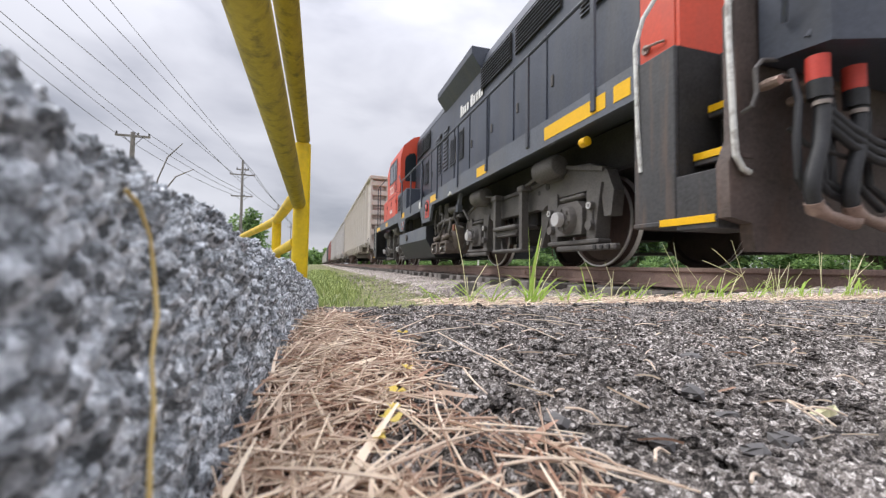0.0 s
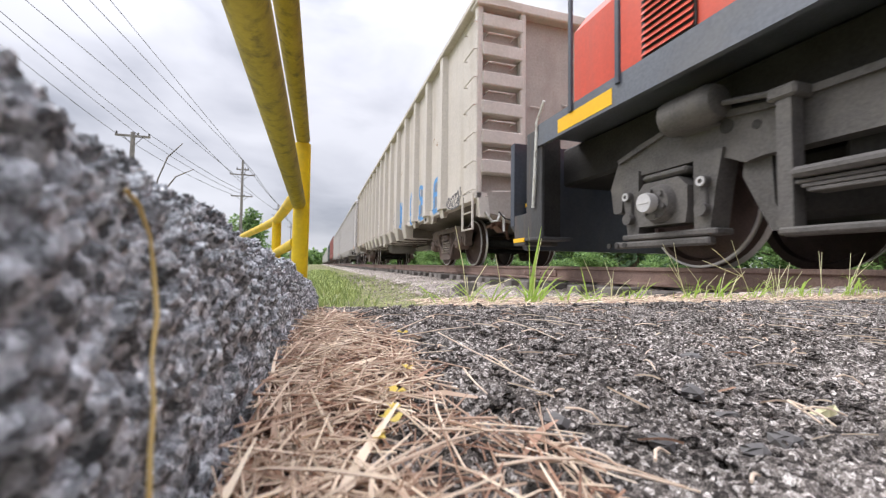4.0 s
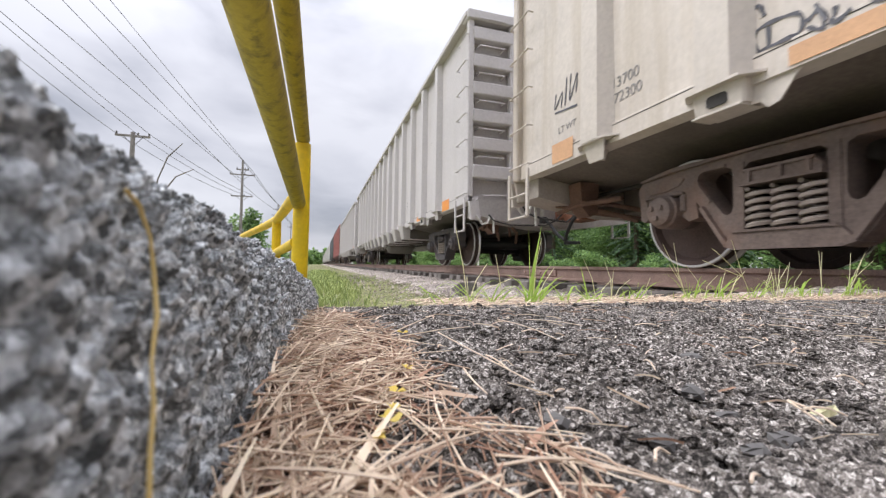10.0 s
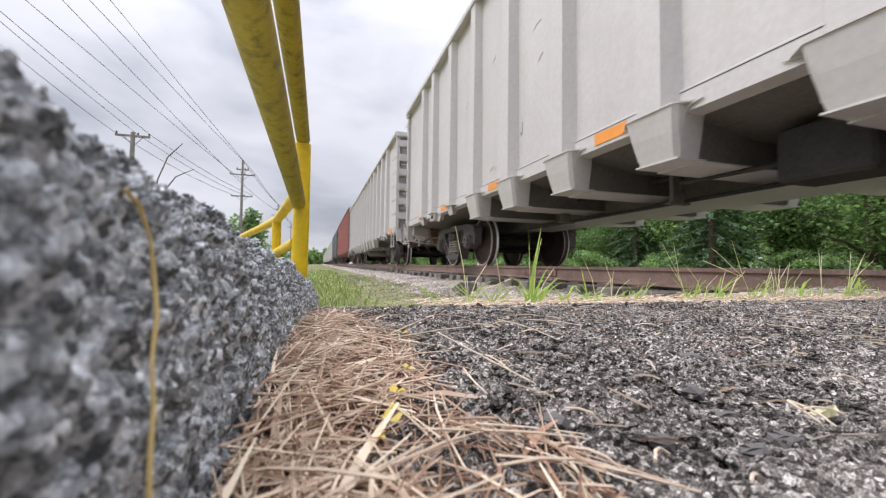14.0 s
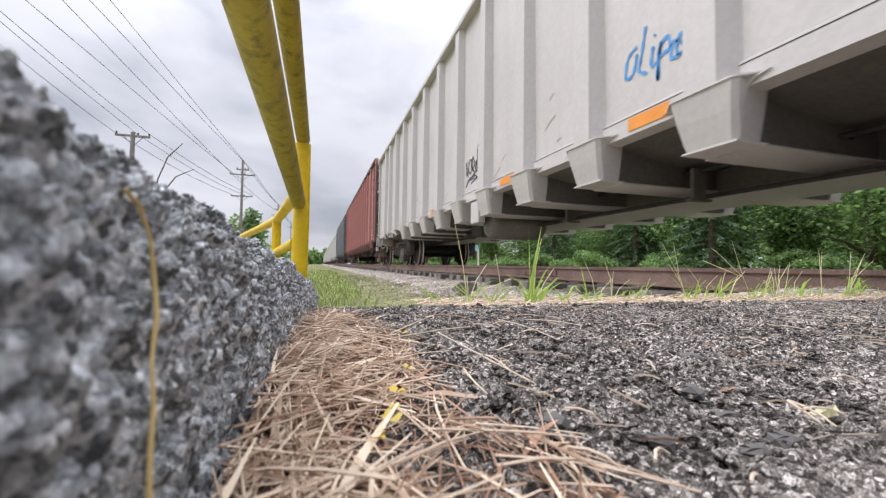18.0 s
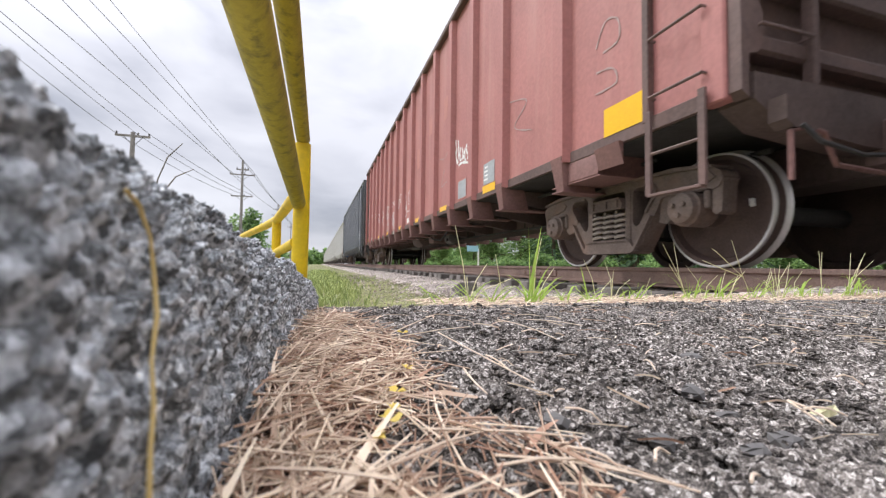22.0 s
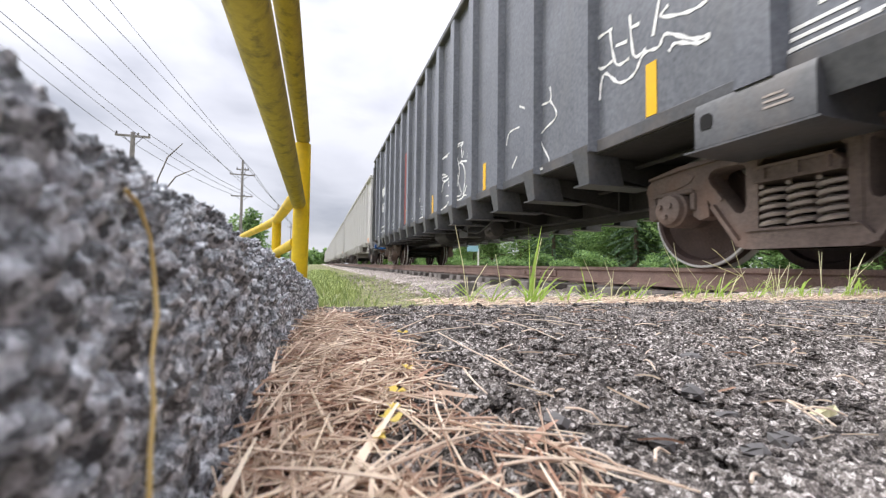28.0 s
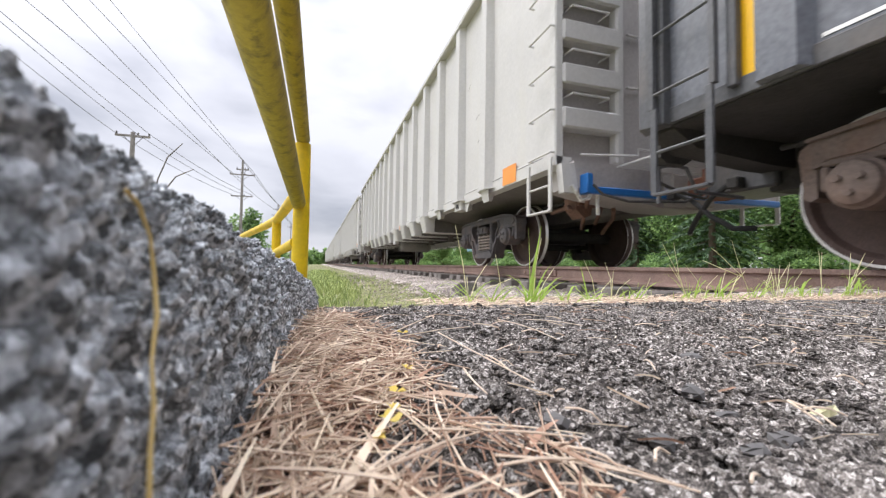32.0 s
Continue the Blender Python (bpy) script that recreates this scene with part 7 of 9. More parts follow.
# yellow sill stripes
for y0, y1 in ((2.56, 2.75), (2.85, 3.83), (5.42, 5.80), (8.04, 8.52), (11.35, 11.8), (14.25, 14.7), (16.15, 16.95)):
    lpart("sill_stripe", Mesh().box(-1.5235, -1.521, y0, y1, 1.36, 1.50), STRIPE_YELLOW, "yellow reflective stripe", smooth=False)
# fuel tank skirt
lpart("fuel_tank", Mesh().prism([(-1.48, 0.90), (-1.48, 0.58), (-1.25, 0.18), (1.25, 0.18), (1.48, 0.58), (1.48, 0.90), (1.30, 0.94), (-1.30, 0.94)], "y", 8.98, 12.18), TANK_BLACK, "angular black fuel tank")
# thin lighter plate: dust plus the light reflected by the upright face
lpart("fuel_tank_side", Mesh().box(-1.492, -1.478, 9.0, 12.16, 0.59, 0.895, 0.004), LOCO_SILL, "dusty upright side of the fuel tank, coloured lighter as the lit face")
for yy in (9.9, 11.4):
    lpart("tank_hanger", Mesh().box(-1.36, -1.26, yy - 0.05, yy + 0.05, 0.90, 1.30, 0.01), UNDER)
lpart("fuel_filler", Mesh().lathe([(-0.03, 0.06), (-0.03, 0.09), (0.02, 0.09), (0.02, 0.06)], "x", (-1.50, 11.05, 0.75), 20), GRIME, "round fuel filler")
mk = lpart("emergency_plate", Mesh().prism([(8.62, 1.06), (8.94, 1.06), (8.94, 1.36), (8.90, 1.42), (8.84, 1.455), (8.72, 1.455), (8.66, 1.42), (8.62, 1.36)], "x", -1.530, -1.519), RED_RUBBER, "red emergency cut-off plate")
part("button_ring", lo(Mesh().lathe([(-0.022, 0.085), (-0.03, 0.10), (0.0, 0.115), (0.0, 0.085)], "x", (-1.53, 8.78, 1.31), 24, closed=True)), UNDER, mk, "dark ring round the button")
part("button", lo(Mesh().lathe([(-0.03, 0.02), (-0.026, 0.06), (-0.01, 0.082), (0.0, 0.084)], "x", (-1.53, 8.78, 1.31), 24)), RED_LENS, mk, "pinkish red button")
for zz in (1.115, 1.135, 1.155):
    part("small_print", lo(Mesh().box(-1.532, -1.5305, 8.68, 8.88, zz, zz + 0.008)), UNDER, mk, smooth=False)
lpart("sill_tag", Mesh().box(-1.5245, -1.521, 9.10, 9.16, 1.06, 1.26), GRIME, "faded stencil on the sill", smooth=False)
hl = lpart("jacking_hole", Mesh().lathe([(-0.004, 0.03), (-0.004, 0.06), (0.0, 0.06)], "x", (-1.521, 11.585, 1.196), 16), WHITE_PAINT, "round hole in the bracket")
for ya, za in ((11.46, 1.15), (11.66, 1.15), (11.50, 1.03), (11.64, 1.03)):
    part("hole_mark", lo(Mesh().box(-1.5235, -1.521, ya, ya + 0.04, za, za + (0.09 if za > 1.1 else 0.05))), RED_RUBBER, hl, "faded red paint mark", smooth=False)
part("inner_hole", lo(Mesh().lathe([(-0.003, 0.005), (-0.003, 0.034), (0.0, 0.034)], "x", (-1.526, 11.585, 1.196), 16)), UNDER, hl)
part("lower_hole", lo(Mesh().lathe([(-0.003, 0.005), (-0.003, 0.03), (0.0, 0.03)], "x", (-1.522, 11.585, 1.06), 14)), GRIME, hl)
lpart("sill_lamp", Mesh().box(-1.545, -1.50, 7.02, 7.20, 1.30, 1.335, 0.006).box(-1.54, -1.51, 7.08, 7.14, 1.335, 1.37, 0.004), WHITE_PAINT, "small pale bracket plate")
lpart("sill_knob", Mesh().lathe([(-0.05, 0.02), (-0.04, 0.045), (0.04, 0.045), (0.05, 0.02)], "y", (-1.47, 3.2, 1.17), 12), STRIPE_YELLOW, "small yellow knob")
lpart("data_plate", Mesh().box(-1.528, -1.518, 9.38, 9.56, 1.36, 1.52), WHITE_PAINT, "white data plate")
# two crosswise air tanks, each with a guarded drain valve, and the piping between truck and fuel tank
TANK_DUST = material("dusty_brown_tank", (0.155, 0.128, 0.112), 0.8, 0.05, dark=0.55, light=1.4, scale=3.5, fine=40, bump=0.2, stain=(0.085, 0.072, 0.066), stain_scale=2.2, stain_amount=0.7)
for yc, r_, valve in ((8.55, 0.30, GRIME), (7.92, 0.32, GRIME)):
    z = 0.57
    tk = lpart("air_tank", Mesh().lathe([(-1.27, 0.02), (-1.265, 0.10), (-1.245, r_ * 0.62), (-1.205, r_ * 0.86), (-1.15, r_ * 0.97), (-1.09, r_), (-0.1, r_), (-0.02, r_ * 0.8), (0.0, 0.02)], "x", (0, yc, z), 32), TANK_DUST, "dusty brown crosswise air tank")
    for xb in (-1.02, -0.4):
        part("tank_band", lo(Mesh().lathe([(xb - 0.03, r_ + 0.008), (xb + 0.03, r_ + 0.008), (xb + 0.03, r_ - 0.01), (xb - 0.03, r_ - 0.01)], "x", (0, yc, z), 32, closed=True)), GRIME, tk)
    yv = yc + 0.10
    ring = Mesh()
    plate(ring, [(yv - 0.24, 0.30), (yv - 0.15, 0.245), (yv + 0.15, 0.245), (yv + 0.23, 0.31), (yv + 0.23, 0.43), (yv + 0.17, 0.49), (yv - 0.20, 0.50), (yv - 0.25, 0.45)], [[(yv - 0.17, 0.27), (yv + 0.15, 0.265), (yv + 0.16, 0.45), (yv - 0.17, 0.46)]], -1.385, -1.19)
    hd = part("valve_guard", lo(ring), TANK_DUST, tk, "open eight-sided guard round the drain valve")
    part("guard_back", lo(Mesh().box(-1.21, -1.20, yv - 0.17, yv + 0.16, 0.27, 0.45)), UNDER, hd)
    part("drain_valve", lo(Mesh().lathe([(-0.12, 0.03), (-0.06, 0.05), (0.0, 0.055), (0.03, 0.045), (0.11, 0.045), (0.12, 0.02)], "y", (-1.31, yv - 0.03, 0.37), 14).box(-1.36, -1.24, yv - 0.05, yv + 0.03, 0.34, 0.42, 0.01).cyl((-1.33, yv - 0.14, 0.31), (-1.33, yv + 0.06, 0.31), 0.02, 8).cyl((-1.37, yv, 0.37), (-1.26, yv, 0.37), 0.03, 8)), valve, tk, "small drain valve")
    part("tag", lo(Mesh().box(-1.388, -1.382, yv + 0.09, yv + 0.155, 0.335, 0.375)), WHITE_PAINT, tk, "white valve tag")
    part("tank_pipe", lo(Mesh().tube([(-1.36, yc + 0.10, 0.57), (-1.36, yc - 0.05, 0.575), (-1.35, yc - 0.16, 0.60), (-1.33, yc - 0.30, 0.62)], 0.045, 12).cyl((-1.40, yc + 0.06, 0.572), (-1.24, yc + 0.06, 0.572), 0.055, 12)), TANK_DUST, tk, "thick elbow pipe on the tank end")
    for q in (-0.02, 0.12):
        part("tank_strap", lo(Mesh().tube([(-1.28, yc + q * 1.6 + 0.06, 0.70), (-1.30, yc + q * 0.6, 0.95), (-1.30, yc + q * 0.5, 1.28)], 0.014, 6)), GRIME, tk)
RY = {"main": 0.032, "thin": 0.018}
for pth, k in (([(-1.33, 7.05, 0.93), (-1.33, 8.42, 0.90), (-1.33, 8.50, 0.82), (-1.30, 8.55, 0.66)], "main"), ([(-1.30, 7.30, 0.93), (-1.30, 7.32, 0.80), (-1.24, 7.34, 0.70)], "main"), ([(-1.33, 7.62, 0.92), (-1.36, 7.60, 0.72), (-1.36, 7.66, 0.62), (-1.30, 7.85, 0.60)], "main"),
               ([(-1.30, 8.05, 1.28), (-1.30, 8.05, 1.0), (-1.33, 8.0, 0.92)], "main"), ([(-1.34, 8.32, 1.28), (-1.34, 8.33, 1.10), (-1.34, 8.16, 1.06), (-1.34, 8.14, 0.92)], "main"), ([(-1.36, 7.95, 0.91), (-1.40, 7.96, 0.78), (-1.38, 8.2, 0.66), (-1.34, 8.5, 0.56)], "thin"),
               ([(-1.38, 8.5, 1.2), (-1.40, 8.55, 0.95), (-1.36, 8.62, 0.66)], "thin"), ([(-1.36, 7.2, 1.15), (-1.40, 7.24, 0.92), (-1.34, 7.2, 0.75), (-1.26, 7.08, 0.70)], "thin"), ([(-1.30, 7.0, 1.02), (-1.30, 6.86, 0.92), (-1.26, 6.8, 0.80)], "thin")):
    lpart("pipe", Mesh().tube(pth, RY[k], 10), GRIME)
for yy, zz in ((7.32, 0.93), (7.62, 0.91), (8.0, 0.91), (8.14, 0.92), (8.46, 0.86)):
    lpart("pipe_fitting", Mesh().lathe([(-0.05, 0.036), (-0.045, 0.048), (0.045, 0.048), (0.05, 0.036)], "y", (-1.33, yy, zz), 10), GRIME)
flt = lpart("air_filter", Mesh().lathe([(7.18, 0.02), (7.18, 0.06), (7.62, 0.06), (7.64, 0.075), (7.68, 0.075), (7.68, 0.02)], "y", (-1.30, 0, 1.10), 14), GRIME, "horizontal air filter")
part("bracket", lo(Mesh().box(-1.38, -1.28, 7.10, 7.22, 1.0, 1.14, 0.008).prism([(7.12, 1.1), (7.22, 1.1), (7.14, 1.34), (7.02, 1.34)], "x", -1.36, -1.30)), LOCO_SILL, flt)
lpart("gauge", Mesh().lathe([(-0.02, 0.03), (-0.02, 0.06), (0.02, 0.06), (0.02, 0.03)], "x", (-1.36, 7.35, 0.72), 16), COUPLER_RUST, "small brass gauge wheel")


# two-axle locomotive trucks
def loco_truck(yc):
    out = [(-1.98, 0.50), (-2.02, 0.74), (-1.92, 0.96), (-1.65, 1.08), (-1.25, 1.13), (-0.95, 1.10), (-0.60, 1.03), (0.60, 1.03), (0.95, 1.10), (1.25, 1.13), (1.65, 1.08), (1.92, 0.96), (2.02, 0.74), (1.98, 0.50),
           (1.88, 0.50), (1.85, 0.68), (1.74, 0.80), (1.60, 0.80), (1.02, 0.80), (0.86, 0.76), (0.74, 0.70), (0.62, 0.72), (-0.62, 0.72), (-0.74, 0.70), (-0.86, 0.76), (-1.02, 0.80), (-1.60, 0.80), (-1.74, 0.80), (-1.85, 0.68), (-1.88, 0.50)]
    for s in (-1, 1):
        def xx(a, b):
            return min(s * a, s * b), max(s * a, s * b)
        fr = lpart("truck_frame", Mesh().prism([(yc + a, b) for a, b in out], "x", *xx(1.03, 1.16)), GRIME, "heavy cast truck frame")
        part("frame_rib", lo(Mesh().prism([(yc - 1.9, 0.99), (yc - 1.25, 1.145), (yc - 0.6, 1.045), (yc + 0.6, 1.045), (yc + 1.25, 1.145), (yc + 1.9, 0.99), (yc + 1.88, 0.95), (yc + 1.25, 1.10), (yc + 0.6, 1.0), (yc - 0.6, 1.0), (yc - 1.25, 1.10), (yc - 1.88, 0.95)], "x", *xx(1.02, 1.19))), GRIME, fr)
        for hy, hz, hr in ((-0.86, 0.98, 0.05), (0.86, 0.98, 0.05), (-0.66, 0.93, 0.03), (0.66, 0.93, 0.03)):
            part("hole", lo(Mesh().lathe([(0, 0.001), (0, hr), (0.004, hr)], "x", (s * 1.163 - (0.002 if s > 0 else 0.002), yc + hy, hz), 14)), UNDER, fr, "dark round hole")
        for d in (-1, 1):
            ya = yc + d * 1.372
            for q in (-1, 1):
                leg = [(ya + q * 0.27, 0.84), (ya + q * 0.50, 0.84), (ya + q * 0.44, 0.55), (ya + q * 0.40, 0.27), (ya + q * 0.27, 0.27)]
                part("pedestal", lo(Mesh().prism(leg, "x", *xx(1.01, 1.185))), GRIME, fr)
                part("shoe_link", lo(Mesh().lathe([(-0.035, 0.045), (0.035, 0.045)], "x", (s * 1.20, ya + q * 0.37, 0.62), 12).lathe([(-0.04, 0.05), (0.04, 0.05)], "x", (s * 1.20, ya + q * 0.36, 0.42), 12).box(*xx(1.17, 1.21), ya + q * 0.36 - 0.03, ya + q * 0.36 + 0.03, 0.40, 0.64, 0.008)), GRIME, fr)
            jb = Mesh()
            jb.prism([(ya - 0.23, 0.34), (ya + 0.23, 0.34), (ya + 0.25, 0.45), (ya + 0.25, 0.62), (ya + 0.17, 0.70), (ya - 0.17, 0.70), (ya - 0.25, 0.62), (ya - 0.25, 0.45)], "x", *xx(1.0, 1.225))
            part("journal_box", lo(jb), GRIME, fr)
            part("journal_top", lo(Mesh().box(*xx(1.0, 1.2), ya - 0.22, ya + 0.22, 0.725, 0.78, 0.02)), GRIME, fr)
            sg = -1 if s < 0 else 1
            cp = Mesh().lathe([(sg * 0.085, 0.03), (sg * 0.085, 0.06), (sg * 0.05, 0.065), (sg * 0.045, 0.135), (sg * 0.0, 0.155), (sg * -0.03, 0.16)], "x", (s * 1.245, ya, 0.508), 22)
            for k in range(6):
                a = k * math.tau / 6 + 0.3
                cp.cyl((s * 1.28, ya + 0.105 * math.cos(a), 0.508 + 0.105 * math.sin(a)), (s * 1.315, ya + 0.105 * math.cos(a), 0.508 + 0.105 * math.sin(a)), 0.02, 6)
            jc = part("journal_cap", lo(cp), GRIME, fr, "bolted round axle cap")
            dsc = Mesh().lathe([(0.0, 0.02), (0.0, 0.074), (-sg * 0.03, 0.08), (-sg * 0.07, 0.08)], "x", (s * 1.395, ya, 0.508), 22).box(*xx(1.393, 1.40), ya - 0.05, ya + 0.05, 0.50, 0.512)
            part("axle_disc", lo(dsc), TREAD, fr, "bright round axle end disc")
            for q in (-1, 1):
                part("pin_ring", lo(Mesh().lathe([(0.0, 0.018), (0.0, 0.036), (-sg * 0.02, 0.036), (-sg * 0.02, 0.018)], "x", (s * 1.245, ya + q * 0.37, 0.62), 14, closed=True)), TREAD, fr, "bright worn pin ring")
            part("pedestal_tie", lo(Mesh().box(*xx(1.03, 1.20), ya - 0.46, ya + 0.46, 0.235, 0.285, 0.012)), GRIME, fr)
            part("brake_bar", lo(Mesh().box(*xx(1.12, 1.20), ya + d * 0.15 - 0.55, ya + d * 0.15 + 0.42, 0.165, 0.225, 0.015)), GRIME, fr)
            for k in range(3):
                part("pin", lo(Mesh().lathe([(-0.01, 0.024), (0.01, 0.024)], "x", (s * 1.203, ya + d * (0.42 + 0.10 * k), 0.195), 10)), UNDER, fr)
            bc = Mesh().lathe([(-0.24, 0.05), (-0.22, 0.11), (-0.16, 0.14), (0.18, 0.14), (0.20, 0.12), (0.22, 0.05)], "y", (s * 1.26, yc + d * 1.05, 1.14), 20)
            bc.tube([(s * 1.26, yc + d * 0.85, 1.12), (s * 1.26, yc + d * 0.45, 1.04)], 0.02, 6)
            bc.box(*xx(1.1, 1.25), yc + d * 1.05 - 0.15, yc + d * 1.05 + 0.15, 1.0, 1.06, 0.01)
            part("brake_cylinder", lo(bc), GRIME, fr, "grey brake cylinder")
            part("brake_hanger", lo(Mesh().prism([(yc + d * 0.62, 0.80), (yc + d * 0.78, 0.80), (yc + d * 0.80, 0.62), (yc + d * 0.70, 0.40), (yc + d * 0.62, 0.24), (yc + d * 0.52, 0.24), (yc + d * 0.60, 0.42)], "x", *xx(1.02, 1.10))), GRIME, fr)
            part("brake_shoe", lo(Mesh().box(*xx(0.73, 0.83), yc + d * 0.80 - 0.03, yc + d * 0.80 + 0.03, 0.35, 0.65, 0.01)), UNDER, fr)
        # swing hangers, spring plank and leaf springs in the middle
        for d in (-1, 1):
            part("swing_hanger", lo(Mesh().prism([(yc + d * 0.375, 1.02), (yc + d * 0.455, 1.02), (yc + d * 0.455, 0.24), (yc + d * 0.42, 0.18), (yc + d * 0.375, 0.22)], "x", *xx(1.20, 1.30)).box(*xx(1.15, 1.32), min(yc + d * 0.34, yc + d * 0.50), max(yc + d * 0.34, yc + d * 0.50), 0.98, 1.06, 0.015)), GRIME, fr)
        for k in range(3):
            w = 0.36 - 0.03 * k
            part("spring_leaf", lo(Mesh().box(*xx(1.17, 1.31), yc - w, yc + w, 0.47 - 0.026 * k, 0.492 - 0.026 * k, 0.004)), GRIME, fr)
        part("spring_plank", lo(Mesh().box(s * 1.22 - 0.10, s * 1.22 + 0.10, yc - 0.45, yc + 0.45, 0.19, 0.235, 0.012)), GRIME, fr)
        part("bolster_end", lo(Mesh().box(*xx(1.0, 1.36), yc - 0.36, yc + 0.36, 0.50, 0.56, 0.02)), GRIME, fr)
    lpart("truck_bolster", Mesh().box(-1.0, 1.0, yc - 0.3, yc + 0.3, 0.55, 1.0, 0.03).box(-0.6, 0.6, yc - 1.1, yc + 1.1, 0.35, 0.85, 0.05), UNDER)
    for d in (-1, 1):
        wheelset(loco, yc + d * 1.372 - LY, 0.508)


loco_truck(5.20)
loco_truck(14.58)
lamp = lpart("step_light", Mesh().lathe([(-0.05, 0.03), (0.0, 0.055), (0.03, 0.05)], "z", (-1.3, 14.2, 1.22), 14), WHITE_PAINT, "small step light")
# lettering and road number
TO_SIDE = Matrix(((0, 0, -1, 0), (-1, 0, 0, 0), (0, 1, 0, 0), (0, 0, 0, 1)))
lettering("7225", 0.40, WHITE_SPRAY, loco, Matrix.Translation((-1.464, 14.25 - LY, 2.42)) @ TO_SIDE, label="white painted road number")
for k, (y0, w) in enumerate(((8.15, 0.10), (8.02, 0.09), (7.90, 0.09), (7.76, 0.1), (7.55, 0.12), (7.40, 0.1), (7.26, 0.1), (7.12, 0.09), (7.0, 0.09))):
    lpart("marking", Mesh().box(-0.972, -0.969, y0 - w, y0, 3.2, 3.2 + (0.24 if k in (0, 4) else 0.17)), WHITE_SPRAY, "white owner marking", smooth=False)
for k in range(4):
    lpart("marking", Mesh().box(-1.489, -1.486, 13.62 + k * 0.11, 13.70 + k * 0.11, 1.76, 1.88), WHITE_SPRAY, "white owner marking", smooth=False)


# ---- markings on the cars ----
CHALK = material("faint_grey_chalk", (0.40, 0.29, 0.275), 0.8, dark=0.7, light=1.2, scale=14, fine=90, bump=0.02)
FILL_SPRAY = material("blue_grey_spray_fill", (0.17, 0.20, 0.26), 0.5, dark=0.6, light=1.45, scale=5, fine=30, bump=0.02)
STENCIL = material("faded_stencil_paint", (0.21, 0.20, 0.20), 0.6, dark=0.55, light=1.7, scale=30, fine=120, bump=0.02)
DUST_STEEL = material("dull_steel", (0.36, 0.36, 0.37), 0.5, 0.4, dark=0.8, light=1.1)
SX = -1.503     # painted on the hopper side sheets
GXX = -1.513    # painted on the gondola side sheets
# beige car: four blue letters with grey fill, black tags, faded orange strips
for y0, y1, z1, sl in ((5.66, 6.12, 1.78, 0.0), (4.42, 4.80, 1.80, 0.0), (3.30, 3.80, 1.82, -0.05), (2.02, 2.54, 1.74, 0.0)):
    patch(y0, y1, 1.215, z1, SX + 0.001, FILL_SPRAY, car_a, "graffiti", "grey spray-paint fill", slant=sl)
    patch(y0, y1, 1.08, 1.188, -1.5212, FILL_SPRAY, car_a, "graffiti", "grey spray-paint fill")
patch(6.16, 6.37, 1.215, 1.86, SX, BLUE_PAINT, car_a, "graffiti", "broad blue spray-paint band", slant=0.02)
patch(6.16, 6.34, 1.06, 1.188, -1.522, BLUE_PAINT, car_a, "graffiti", "broad blue spray-paint band")
spray(car_a, BLUE_PAINT, 0.13, "blue spray-paint letter stroke", [(6.09, 1.74), (6.12, 1.44), (6.08, 1.12)], [(6.09, 1.76), (5.71, 1.77)], [(6.05, 1.1), (5.67, 1.11)])
spray(car_a, BLUE_PAINT, 0.11, "blue spray-paint letter stroke", [(4.36, 1.25), (4.29, 1.48), (4.36, 1.72), (4.54, 1.88), (4.75, 1.89), (4.87, 1.75), (4.89, 1.46), (4.81, 1.2), (4.68, 1.08)], [(4.68, 1.08), (4.36, 1.22)])
spray(car_a, BLUE_PAINT, 0.1, "blue spray-paint letter stroke", [(3.35, 1.64), (3.32, 1.83), (3.55, 1.84), (3.86, 1.88), (3.87, 1.64)], [(3.87, 1.64), (3.66, 1.58), (3.41, 1.58), (3.35, 1.64)], [(3.74, 1.5), (3.42, 1.43), (3.25, 1.32), (3.21, 1.18)], [(3.21, 1.18), (3.42, 1.12), (3.73, 1.09)])
spray(car_a, BLUE_PAINT, 0.15, "blue spray-paint letter stroke", [(3.84, 1.46), (3.85, 1.3), (3.82, 1.11)])
spray(car_a, BLUE_PAINT, 0.1, "blue spray-paint letter stroke", [(2.54, 1.12), (2.57, 1.41), (2.51, 1.76), (2.0, 1.79)], [(2.0, 1.79), (1.99, 1.44), (1.99, 1.2)], [(2.54, 1.51), (2.23, 1.48), (2.0, 1.49)], [(2.52, 1.11), (1.99, 1.19)])
spray(car_a, BLUE_PAINT, 0.05, "pale blue arc inside the letter", [(6.04, 1.45), (6.0, 1.26), (5.9, 1.09), (5.84, 1.17), (5.82, 1.31)], [(5.79, 1.29), (5.74, 1.16), (5.64, 1.06)])
spray(car_a, BLACK_SPRAY, 0.035, "", [(1.66, 1.25), (1.55, 1.14), (1.51, 1.26), (1.59, 1.24)], [(1.47, 1.24), (1.43, 1.09), (1.36, 1.16), (1.41, 1.25)], [(1.31, 1.09), (1.34, 1.23), (1.27, 1.27), (1.22, 1.17), (1.27, 1.08), (1.18, 1.07)], [(1.2, 1.27), (1.11, 1.28), (1.14, 1.15), (1.06, 1.03)], [(1.08, 1.27), (1.0, 1.31), (0.98, 1.13), (1.07, 1.11)], [(0.99, 1.08), (0.94, 1.22), (0.91, 1.07), (0.84, 1.2), (0.9, 1.37)], [(1.7, 1.18), (1.41, 1.05), (1.08, 1.03), (0.87, 1.05)])
